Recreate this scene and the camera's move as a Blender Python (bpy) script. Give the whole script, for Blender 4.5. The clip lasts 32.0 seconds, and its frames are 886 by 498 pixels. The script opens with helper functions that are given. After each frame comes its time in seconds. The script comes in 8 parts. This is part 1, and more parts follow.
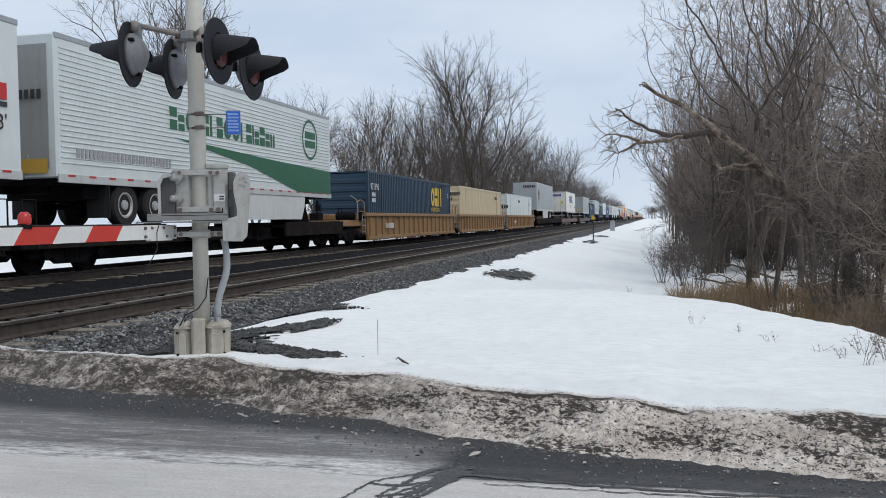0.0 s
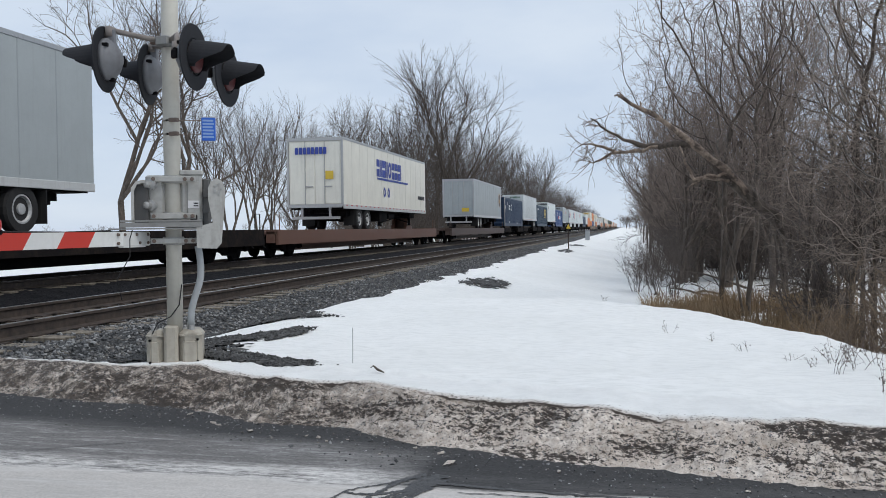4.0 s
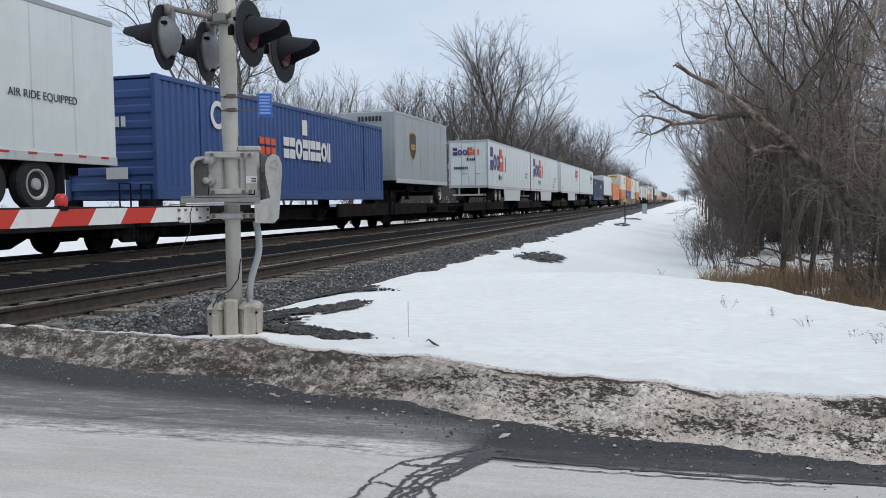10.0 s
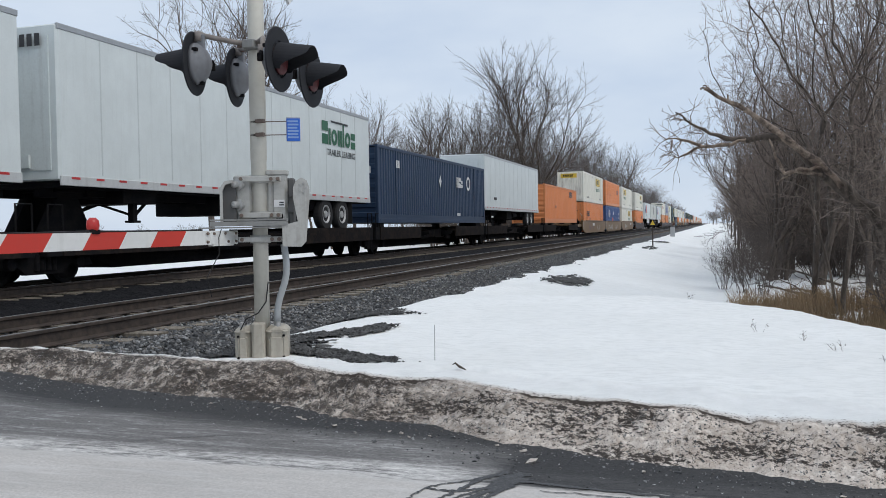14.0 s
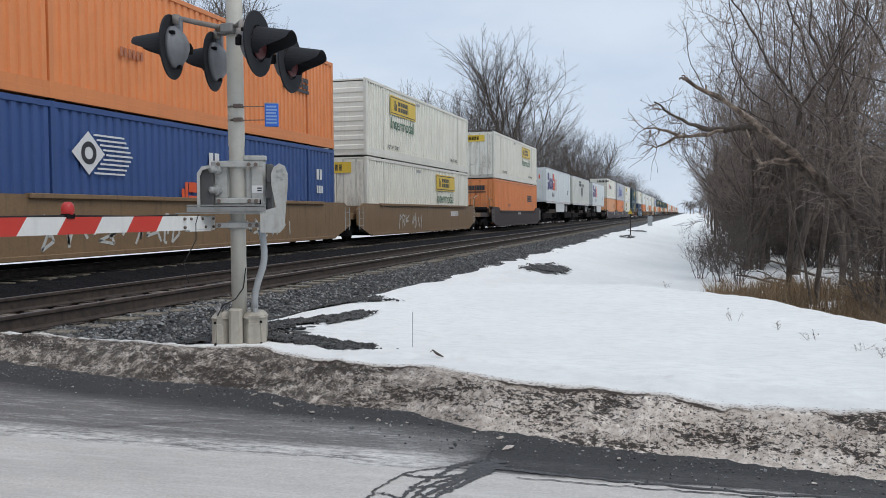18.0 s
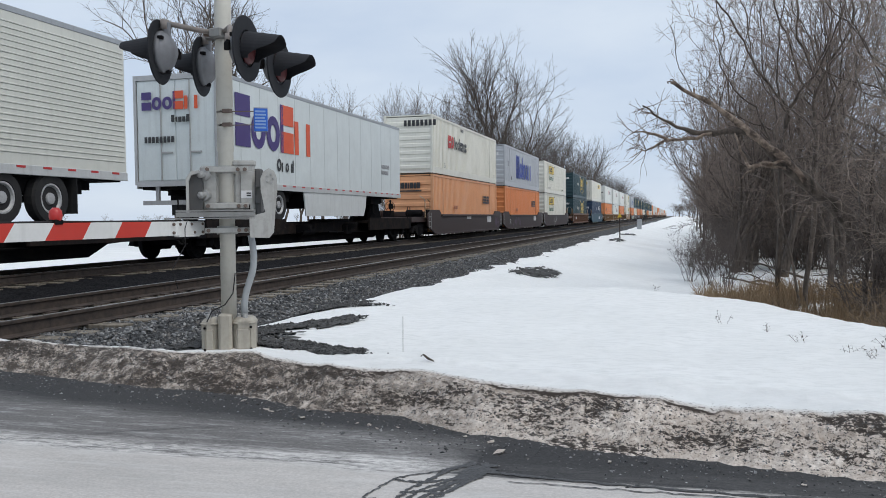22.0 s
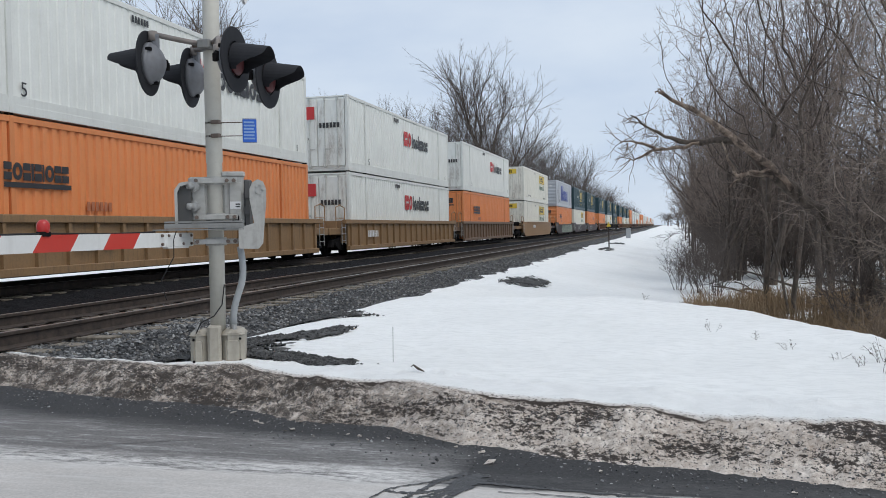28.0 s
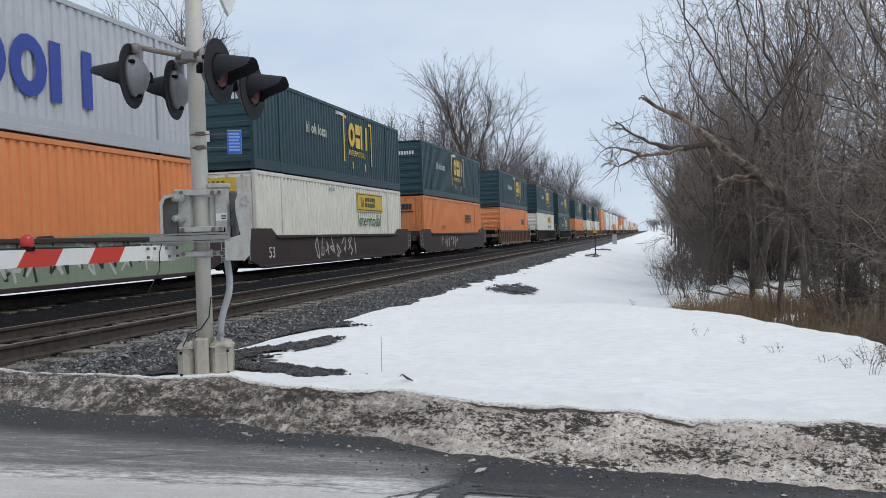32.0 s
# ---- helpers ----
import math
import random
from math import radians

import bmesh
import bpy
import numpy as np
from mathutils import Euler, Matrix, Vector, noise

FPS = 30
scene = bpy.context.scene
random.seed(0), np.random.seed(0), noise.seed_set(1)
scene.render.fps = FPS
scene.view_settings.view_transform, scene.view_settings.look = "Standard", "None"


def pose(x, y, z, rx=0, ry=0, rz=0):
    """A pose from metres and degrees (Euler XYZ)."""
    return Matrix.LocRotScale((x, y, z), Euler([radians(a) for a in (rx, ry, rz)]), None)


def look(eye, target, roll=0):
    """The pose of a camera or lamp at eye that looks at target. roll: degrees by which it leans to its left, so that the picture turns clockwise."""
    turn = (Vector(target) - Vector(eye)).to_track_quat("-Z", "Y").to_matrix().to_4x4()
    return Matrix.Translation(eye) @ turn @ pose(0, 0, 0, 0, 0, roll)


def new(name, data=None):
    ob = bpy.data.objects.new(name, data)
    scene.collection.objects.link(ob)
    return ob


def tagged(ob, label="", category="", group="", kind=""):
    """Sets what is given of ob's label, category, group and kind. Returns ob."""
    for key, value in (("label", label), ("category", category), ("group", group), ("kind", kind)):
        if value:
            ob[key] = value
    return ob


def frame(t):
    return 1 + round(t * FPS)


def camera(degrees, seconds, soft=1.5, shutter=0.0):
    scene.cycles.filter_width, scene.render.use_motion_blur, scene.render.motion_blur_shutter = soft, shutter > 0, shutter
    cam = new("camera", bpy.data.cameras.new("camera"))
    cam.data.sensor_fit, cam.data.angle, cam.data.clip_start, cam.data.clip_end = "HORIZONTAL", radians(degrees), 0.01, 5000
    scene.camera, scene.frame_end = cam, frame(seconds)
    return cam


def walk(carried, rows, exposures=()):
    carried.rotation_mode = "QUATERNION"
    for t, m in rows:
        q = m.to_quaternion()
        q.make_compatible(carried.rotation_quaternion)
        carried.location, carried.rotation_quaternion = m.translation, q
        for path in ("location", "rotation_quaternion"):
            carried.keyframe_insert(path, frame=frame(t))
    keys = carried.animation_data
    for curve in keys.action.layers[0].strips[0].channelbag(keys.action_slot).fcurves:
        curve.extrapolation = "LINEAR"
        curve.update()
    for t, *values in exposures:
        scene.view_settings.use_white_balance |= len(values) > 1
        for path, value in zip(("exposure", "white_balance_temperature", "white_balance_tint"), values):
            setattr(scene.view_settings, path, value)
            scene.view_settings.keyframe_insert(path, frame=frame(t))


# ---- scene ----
EYE = 0.985
# seconds, turn to the left of the track, tilt, lean
PATH = [
    (0, 13.37, -1.85, -1.00), (0.5, 13.46, -1.76, -1.19), (1, 13.07, -1.38, -1.06), (1.5, 12.98, -1.42, -1.02),
    (2, 13.13, -1.96, -1.04), (2.5, 12.78, -2.39, -0.96), (3, 12.44, -2.04, -1.05), (3.5, 12.02, -1.61, -0.92),
    (5.5, 11.34, -1.07, -0.20), (6, 11.21, -1.53, -0.08), (6.5, 10.91, -2.07, -0.25), (7, 10.63, -2.27, -0.46),
    (7.5, 10.21, -2.15, -0.51), (8, 9.88, -2.22, -0.53), (8.5, 10.14, -2.53, -0.59), (9, 11.30, -3.04, -0.82),
    (9.5, 13.67, -3.31, -0.90), (10, 15.38, -2.98, -0.92), (10.5, 16.56, -2.35, -0.89), (11, 17.08, -1.96, -1.02),
    (11.5, 17.08, -2.03, -1.08), (12, 17.18, -2.45, -1.21), (12.5, 17.05, -2.80, -1.17), (13, 17.15, -2.71, -1.09),
    (13.5, 17.18, -2.27, -1.08), (14, 17.13, -1.42, -1.00), (14.5, 16.95, -0.80, -0.96), (16.5, 16.45, -1.15, -0.52),
    (17, 16.09, -2.07, -0.52), (17.5, 15.87, -2.38, -0.44), (18, 15.73, -2.27, -0.52), (18.5, 15.54, -1.95, -0.56),
    (19, 15.52, -1.98, -0.80), (19.5, 15.33, -2.41, -0.89), (20, 15.10, -2.62, -0.98), (20.5, 15.00, -3.02, -1.08),
    (21, 15.05, -3.06, -1.11), (21.5, 14.84, -2.75, -0.84), (22, 15.06, -2.00, -0.77), (22.5, 15.06, -1.50, -0.81),
    (23, 14.97, -1.60, -1.04), (23.5, 14.79, -1.52, -1.20), (24, 14.52, -1.60, -1.43), (24.5, 14.48, -1.65, -1.45),
    (25, 14.41, -1.42, -1.31), (25.5, 14.22, -1.33, -1.20), (27.5, 14.45, -1.30, -1.14), (28, 14.37, -1.35, -1.06),
    (28.5, 14.09, -1.31, -1.08), (29, 13.94, -1.08, -1.16), (29.5, 13.92, -0.55, -1.26), (30, 13.65, -0.43, -1.38),
    (30.5, 13.48, -0.57, -1.59), (31, 13.57, -0.71, -1.81), (31.5, 13.66, -0.94, -1.86), (32, 13.50, -0.80, -1.90),

]

cam = camera(54.0, 32.0, soft=0.6, shutter=0.02)
walk(cam, [(t, pose(0, 0, EYE, 90 + tilt, -lean, turn)) for t, turn, tilt, lean in PATH])

# ---- light ----
SUN_EL, SUN_AZ = 55.0, 112.0
world = bpy.data.worlds.new("overcast_sky")
scene.world = world
world.use_nodes = True
wn, wl = world.node_tree.nodes, world.node_tree.links
wn.clear()
sky = wn.new("ShaderNodeTexSky")
sky.sky_type, sky.sun_disc = "NISHITA", False
sky.sun_elevation, sky.sun_rotation = radians(SUN_EL), radians(SUN_AZ)
coord = wn.new("ShaderNodeTexCoord")
squash = wn.new("ShaderNodeMapping")
squash.inputs["Scale"].default_value = (1.0, 1.0, 3.2)
clouds = wn.new("ShaderNodeTexNoise")
clouds.inputs["Scale"].default_value, clouds.inputs["Detail"].default_value, clouds.inputs["Roughness"].default_value = 2.4, 6, 0.55
ramp = wn.new("ShaderNodeValToRGB")
ramp.color_ramp.elements[0].position, ramp.color_ramp.elements[0].color = 0.3, (0.53, 0.635, 0.80, 1)
ramp.color_ramp.elements[1].position, ramp.color_ramp.elements[1].color = 0.68, (0.70, 0.785, 0.895, 1)
dim = wn.new("ShaderNodeVectorMath")
dim.operation = "SCALE"
dim.inputs["Scale"].default_value = 0.1
veil = wn.new("ShaderNodeMix")
veil.data_type = "RGBA"
veil.inputs["Factor"].default_value = 0.9
back = wn.new("ShaderNodeBackground")
back.inputs["Strength"].default_value = 1.0
wout = wn.new("ShaderNodeOutputWorld")
wl.new(coord.outputs["Generated"], squash.inputs["Vector"])
wl.new(squash.outputs[0], clouds.inputs["Vector"])
wl.new(clouds.outputs["Fac"], ramp.inputs[0])
wl.new(sky.outputs[0], dim.inputs[0])
wl.new(dim.outputs[0], veil.inputs["A"])
wl.new(ramp.outputs[0], veil.inputs["B"])
wl.new(veil.outputs["Result"], back.inputs["Color"])
wl.new(back.outputs[0], wout.inputs["Surface"])
sun = new("sun", bpy.data.lights.new("sun", "SUN"))
sun.data.energy, sun.data.angle, sun.data.color = 1.35, radians(35), (1.0, 0.94, 0.85)
sun.matrix_world = look((0, 0, 60), (60 * -math.sin(radians(SUN_AZ)) / math.tan(radians(SUN_EL)), 60 * -math.cos(radians(SUN_AZ)) / math.tan(radians(SUN_EL)), 0))
scene.view_settings.exposure = 0.05


# ---- materials ----
def nodes(name, rough=0.6, metal=0.0):
    m = bpy.data.materials.new(name)
    m.use_nodes = True
    nt = m.node_tree
    b = nt.nodes["Principled BSDF"]
    b.inputs["Roughness"].default_value, b.inputs["Metallic"].default_value = rough, metal
    return m, nt, b


def noise_at(nt, scale, detail=5, rough=0.6, stretch=(1, 1, 1), space="Object"):
    c = nt.nodes.new("ShaderNodeTexCoord")
    mp = nt.nodes.new("ShaderNodeMapping")
    mp.inputs["Scale"].default_value = stretch
    n = nt.nodes.new("ShaderNodeTexNoise")
    n.inputs["Scale"].default_value, n.inputs["Detail"].default_value, n.inputs["Roughness"].default_value = scale, detail, rough
    nt.links.new(c.outputs[space], mp.inputs[0])
    nt.links.new(mp.outputs[0], n.inputs["Vector"])
    return n.outputs["Fac"]


def between(nt, fac, lo, hi):
    r = nt.nodes.new("ShaderNodeMapRange")
    r.inputs["From Min"].default_value, r.inputs["From Max"].default_value = lo, hi
    nt.links.new(fac, r.inputs["Value"])
    return r.outputs[0]


def blend(nt, fac, a, b):
    mx = nt.nodes.new("ShaderNodeMix")
    mx.data_type = "RGBA"
    for key, val in (("Factor", fac), ("A", a), ("B", b)):
        if isinstance(val, (int, float)):
            mx.inputs[key].default_value = val
        elif isinstance(val, tuple):
            mx.inputs[key].default_value = (*val, 1)
        else:
            nt.links.new(val, mx.inputs[key])
    return mx.outputs["Result"]


def maths(nt, op, a, b, c=None):
    k = nt.nodes.new("ShaderNodeMath")
    k.operation = op
    for i, v in enumerate((a, b, c)):
        if v is None:
            continue
        if isinstance(v, (int, float)):
            k.inputs[i].default_value = v
        else:
            nt.links.new(v, k.inputs[i])
    return k.outputs[0]


def bump(nt, b, height, strength, distance):
    n = nt.nodes.new("ShaderNodeBump")
    n.inputs["Strength"].default_value, n.inputs["Distance"].default_value = strength, distance
    nt.links.new(height, n.inputs["Height"])
    nt.links.new(n.outputs[0], b.inputs["Normal"])


PAINTS = {}


def paint(rgb, grime=0.17, rough=0.5, metal=0.0, dirt=(0.11, 0.085, 0.06)):
    """Weathered paint: faint mottling, rain streaks and grime of their own."""
    key = (rgb, grime, rough, metal, dirt)
    if key in PAINTS:
        return PAINTS[key]
    m, nt, b = nodes("paint", rough, metal)
    mott = between(nt, noise_at(nt, 1.3, 6, 0.7), 0.3, 0.8)
    streak = between(nt, noise_at(nt, 1.0, 6, 0.65, (9, 9, 0.7)), 0.52, 0.85)
    fine = between(nt, noise_at(nt, 24, 3, 0.6), 0.45, 0.9)
    c = blend(nt, mott, tuple(x * 0.86 for x in rgb), rgb)
    k = nt.nodes.new("ShaderNodeMath")
    k.operation = "MULTIPLY"
    nt.links.new(streak, k.inputs[0])
    k.inputs[1].default_value = grime
    c = blend(nt, k.outputs[0], c, dirt)
    k2 = nt.nodes.new("ShaderNodeMath")
    k2.operation = "MULTIPLY"
    nt.links.new(fine, k2.inputs[0])
    k2.inputs[1].default_value = grime * 0.5
    c = blend(nt, k2.outputs[0], c, dirt)
    nt.links.new(c, b.inputs["Base Color"])
    bump(nt, b, noise_at(nt, 6, 4), 0.05, 0.01)
    PAINTS[key] = m
    return m


def stained(rgb):
    """Old door paint with long rust runs."""
    m, nt, b = nodes("stained_paint", 0.55)
    c = blend(nt, between(nt, noise_at(nt, 1.5, 6, 0.7), 0.3, 0.75), tuple(x * 0.82 for x in rgb), rgb)
    run = maths(nt, "MULTIPLY", between(nt, noise_at(nt, 2.2, 7, 0.65, (1.6, 1, 0.25)), 0.47, 0.60), between(nt, noise_at(nt, 11, 8, 0.75, (1.5, 1, 0.5)), 0.32, 0.6))
    c = blend(nt, maths(nt, "MULTIPLY", run, 0.55), c, (0.16, 0.10, 0.06))
    nt.links.new(c, b.inputs["Base Color"])
    return m


def stone_like(name, a, c, scale, rough=0.9, strength=0.5, dist=0.02, spots=None, lo=0.35, hi=0.7):
    m, nt, b = nodes(name, rough)
    n1 = between(nt, noise_at(nt, scale, 8, 0.7), lo, hi)
    col = blend(nt, n1, a, c)
    if spots:
        n2 = between(nt, noise_at(nt, scale * 0.11, 5, 0.65), 0.45, 0.62)
        col = blend(nt, n2, col, spots)
    nt.links.new(col, b.inputs["Base Color"])
    bump(nt, b, noise_at(nt, scale * 1.7, 8, 0.7), strength, dist)
    return m


def snow_material():
    m, nt, b = nodes("snow", 0.75)
    big = between(nt, noise_at(nt, 0.35, 6, 0.6), 0.3, 0.75)
    col = blend(nt, big, (0.80, 0.807, 0.79), (0.915, 0.918, 0.908))
    crust = between(nt, noise_at(nt, 5.5, 12, 0.85, (1, 2.6, 1)), 0.46, 0.60)
    k = nt.nodes.new("ShaderNodeMath")
    k.operation = "MULTIPLY"
    k.inputs[1].default_value = 0.75
    nt.links.new(crust, k.inputs[0])
    col = blend(nt, k.outputs[0], col, (0.70, 0.709, 0.694))
    nt.links.new(col, b.inputs["Base Color"])
    b.inputs["Subsurface Weight"].default_value = 0.0
    bump(nt, b, noise_at(nt, 7, 12, 0.8, (1, 2.2, 1)), 0.45, 0.05)
    return m


def layered(nt, scale, detail, rough, stretch):
    """Noise drawn out along the slanting line of the bank."""
    c = nt.nodes.new("ShaderNodeTexCoord")
    mp = nt.nodes.new("ShaderNodeMapping")
    mp.vector_type = "TEXTURE"
    mp.inputs["Rotation"].default_value = (0, 0, radians(-14))
    mp.inputs["Scale"].default_value = tuple(1 / s for s in stretch)
    n = nt.nodes.new("ShaderNodeTexNoise")
    n.inputs["Scale"].default_value, n.inputs["Detail"].default_value, n.inputs["Roughness"].default_value = scale, detail, rough
    nt.links.new(c.outputs["Object"], mp.inputs[0])
    nt.links.new(mp.outputs[0], n.inputs["Vector"])
    return n.outputs["Fac"]


def dirty_snow_material():
    """Old snow the colour of weak tea, full of cinders, with dirt layers, dark lines below its crust edge and a
    traffic-splashed stretch.
    """
    m, nt, b = nodes("dirty_snow", 0.8)
    g = nt.nodes.new("ShaderNodeNewGeometry")
    s = nt.nodes.new("ShaderNodeSeparateXYZ")
    nt.links.new(g.outputs["Position"], s.inputs[0])
    ice = blend(nt, between(nt, noise_at(nt, 30, 8, 0.75), 0.36, 0.64), (0.42, 0.345, 0.285), (0.87, 0.80, 0.73))
    tint = between(nt, layered(nt, 2.2, 8, 0.7, (0.6, 1.6, 2.2)), 0.42, 0.66)
    col = blend(nt, maths(nt, "MULTIPLY", tint, 0.6), ice, (0.37, 0.295, 0.235))
    region = layered(nt, 2.4, 6, 0.65, (0.55, 1.5, 2.5))
    speck = maths(nt, "MULTIPLY_ADD", region, 0.9, layered(nt, 42, 8, 0.8, (0.6, 1.0, 1.4)))
    col = blend(nt, between(nt, speck, 0.972, 1.008), col, (0.04, 0.03, 0.024))
    splash = between(nt, maths(nt, "MULTIPLY_ADD", layered(nt, 3.0, 10, 0.8, (0.7, 1.2, 1.6)), 2.6, s.outputs["X"]), 0.7, -0.9)
    grit = between(nt, noise_at(nt, 11, 12, 0.85), 0.43, 0.53)
    col = blend(nt, maths(nt, "MULTIPLY", splash, maths(nt, "MULTIPLY_ADD", grit, 0.82, 0.12)), col, (0.045, 0.035, 0.028))
    line = between(nt, layered(nt, 3.2, 10, 0.78, (0.25, 2.2, 3.5)), 0.62, 0.66)
    col = blend(nt, maths(nt, "MULTIPLY", line, 0.9), col, (0.05, 0.04, 0.033))
    crumbs = between(nt, noise_at(nt, 90, 4, 0.6), 0.61, 0.65)
    col = blend(nt, crumbs, col, (0.03, 0.026, 0.023))
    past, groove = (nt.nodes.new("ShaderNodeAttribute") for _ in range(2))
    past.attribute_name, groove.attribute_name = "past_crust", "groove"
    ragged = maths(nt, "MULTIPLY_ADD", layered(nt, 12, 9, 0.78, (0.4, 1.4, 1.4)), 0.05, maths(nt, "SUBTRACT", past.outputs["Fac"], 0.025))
    clean = blend(nt, between(nt, noise_at(nt, 5.5, 10, 0.8), 0.4, 0.7), (0.875, 0.88, 0.868), (0.75, 0.757, 0.743))
    peppered = maths(nt, "MULTIPLY", between(nt, maths(nt, "MULTIPLY_ADD", ragged, -1.1, noise_at(nt, 55, 6, 0.7)), 0.50, 0.56), 0.8)
    clean = blend(nt, maths(nt, "MULTIPLY", between(nt, ragged, 0.075, 0.01), 0.75), clean, (0.55, 0.49, 0.43))
    clean = blend(nt, peppered, clean, (0.10, 0.08, 0.065))
    col = blend(nt, between(nt, ragged, -0.004, 0.006), col, clean)
    # thin dark line just below the crust edge, strongest along the groove
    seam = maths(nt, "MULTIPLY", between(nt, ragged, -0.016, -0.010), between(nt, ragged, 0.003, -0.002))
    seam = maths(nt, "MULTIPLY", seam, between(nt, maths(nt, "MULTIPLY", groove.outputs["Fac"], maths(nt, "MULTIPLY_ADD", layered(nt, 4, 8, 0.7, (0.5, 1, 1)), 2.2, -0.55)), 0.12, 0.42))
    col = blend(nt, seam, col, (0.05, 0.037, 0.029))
    # a second, broken dark line a little lower
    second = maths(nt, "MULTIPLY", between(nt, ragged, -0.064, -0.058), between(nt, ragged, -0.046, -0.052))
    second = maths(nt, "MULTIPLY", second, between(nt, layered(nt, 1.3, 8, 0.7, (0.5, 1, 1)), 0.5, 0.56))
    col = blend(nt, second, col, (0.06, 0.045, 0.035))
    nt.links.new(col, b.inputs["Base Color"])
    bump(nt, b, noise_at(nt, 28, 8, 0.75), 0.6, 0.04)
    return m


def asphalt_material():
    """Salt-bleached lanes, a damp margin by the snow, pale drying streaks and a patch of crazed cracks."""
    m, nt, b = nodes("asphalt", 0.85)
    g = nt.nodes.new("ShaderNodeNewGeometry")
    s = nt.nodes.new("ShaderNodeSeparateXYZ")
    nt.links.new(g.outputs["Position"], s.inputs[0])
    X, Y = s.outputs["X"], s.outputs["Y"]
    wob = maths(nt, "MULTIPLY_ADD", noise_at(nt, 1.6, 12, 0.85, (0.6, 2.5, 1)), 0.36, Y)
    grain = noise_at(nt, 70, 8, 0.8)
    salt = blend(nt, between(nt, grain, 0.35, 0.68), (0.385, 0.365, 0.345), (0.61, 0.58, 0.55))
    dull = between(nt, noise_at(nt, 1.2, 10, 0.75, (0.5, 2, 1)), 0.42, 0.68)
    salt = blend(nt, maths(nt, "MULTIPLY", dull, 0.6), salt, (0.32, 0.31, 0.295))
    salt = blend(nt, maths(nt, "MULTIPLY", between(nt, noise_at(nt, 2.6, 12, 0.85, (0.4, 4, 1)), 0.5, 0.62), 0.5), salt, (0.60, 0.592, 0.578))
    mid = blend(nt, between(nt, grain, 0.35, 0.7), (0.075, 0.072, 0.071), (0.215, 0.206, 0.20))
    wet = blend(nt, between(nt, grain, 0.38, 0.72), (0.012, 0.012, 0.013), (0.06, 0.059, 0.06))
    streak = between(nt, noise_at(nt, 4.0, 12, 0.82, (0.5, 4, 1)), 0.50, 0.60)
    fleck = between(nt, noise_at(nt, 30, 8, 0.8, (0.5, 1.6, 1)), 0.38, 0.6)
    mid = blend(nt, maths(nt, "MULTIPLY", maths(nt, "MULTIPLY", streak, fleck), 0.75), mid, (0.46, 0.458, 0.45))
    edge = maths(nt, "ADD", maths(nt, "MULTIPLY_ADD", X, 0.13, Y), maths(nt, "MULTIPLY", noise_at(nt, 1.9, 10, 0.75, (0.6, 1.8, 1)), 0.45))
    damp = between(nt, edge, 4.18, 4.44)
    right = between(nt, maths(nt, "MULTIPLY_ADD", noise_at(nt, 2.8, 10, 0.75), 0.7, X), -0.75, -0.5)
    margin = blend(nt, damp, mid, wet)
    margin = blend(nt, right, margin, wet)
    col = blend(nt, between(nt, wob, 3.80, 3.86), salt, margin)
    pale = maths(nt, "MULTIPLY", maths(nt, "MULTIPLY", between(nt, noise_at(nt, 4.0, 12, 0.88, (0.6, 3.2, 1)), 0.43, 0.52), maths(nt, "MULTIPLY_ADD", fleck, 0.6, 0.4)), between(nt, wob, 3.78, 3.85))
    pale = maths(nt, "MULTIPLY", pale, maths(nt, "SUBTRACT", 1.0, between(nt, wob, 3.98, 4.10)))
    col = blend(nt, maths(nt, "MULTIPLY", pale, maths(nt, "SUBTRACT", 0.9, maths(nt, "MULTIPLY", right, 0.85))), col, (0.72, 0.70, 0.675))
    flecks = between(nt, noise_at(nt, 46, 3, 0.5), 0.70, 0.73)
    col = blend(nt, flecks, col, (0.5, 0.5, 0.49))
    nt.links.new(col, b.inputs["Base Color"])
    bump(nt, b, grain, 0.25, 0.006)
    return m


def bark_material(name, a, c):
    m, nt, b = nodes(name, 0.9)
    n = between(nt, noise_at(nt, 9, 6, 0.7, (1, 1, 0.25)), 0.35, 0.7)
    nt.links.new(blend(nt, n, a, c), b.inputs["Base Color"])
    bump(nt, b, noise_at(nt, 25, 5, 0.7, (1, 1, 0.2)), 0.6, 0.02)
    return m


SNOW = snow_material()
DIRTY = dirty_snow_material()
ASPHALT = asphalt_material()
BALLAST = stone_like("grey_ballast", (0.010, 0.010, 0.011), (0.17, 0.172, 0.175), 19, 0.9, 1.0, 0.09, None, 0.42, 0.66)
# far track's bed: the train's blue-black shade is put into its colour
SHADED_BALLAST = stone_like("shaded_ballast", (0.003, 0.003, 0.004), (0.034, 0.034, 0.038), 17, 0.95, 1.0, 0.06)
SHADED_BALLAST.node_tree.nodes["Principled BSDF"].inputs["Specular IOR Level"].default_value = 0.12


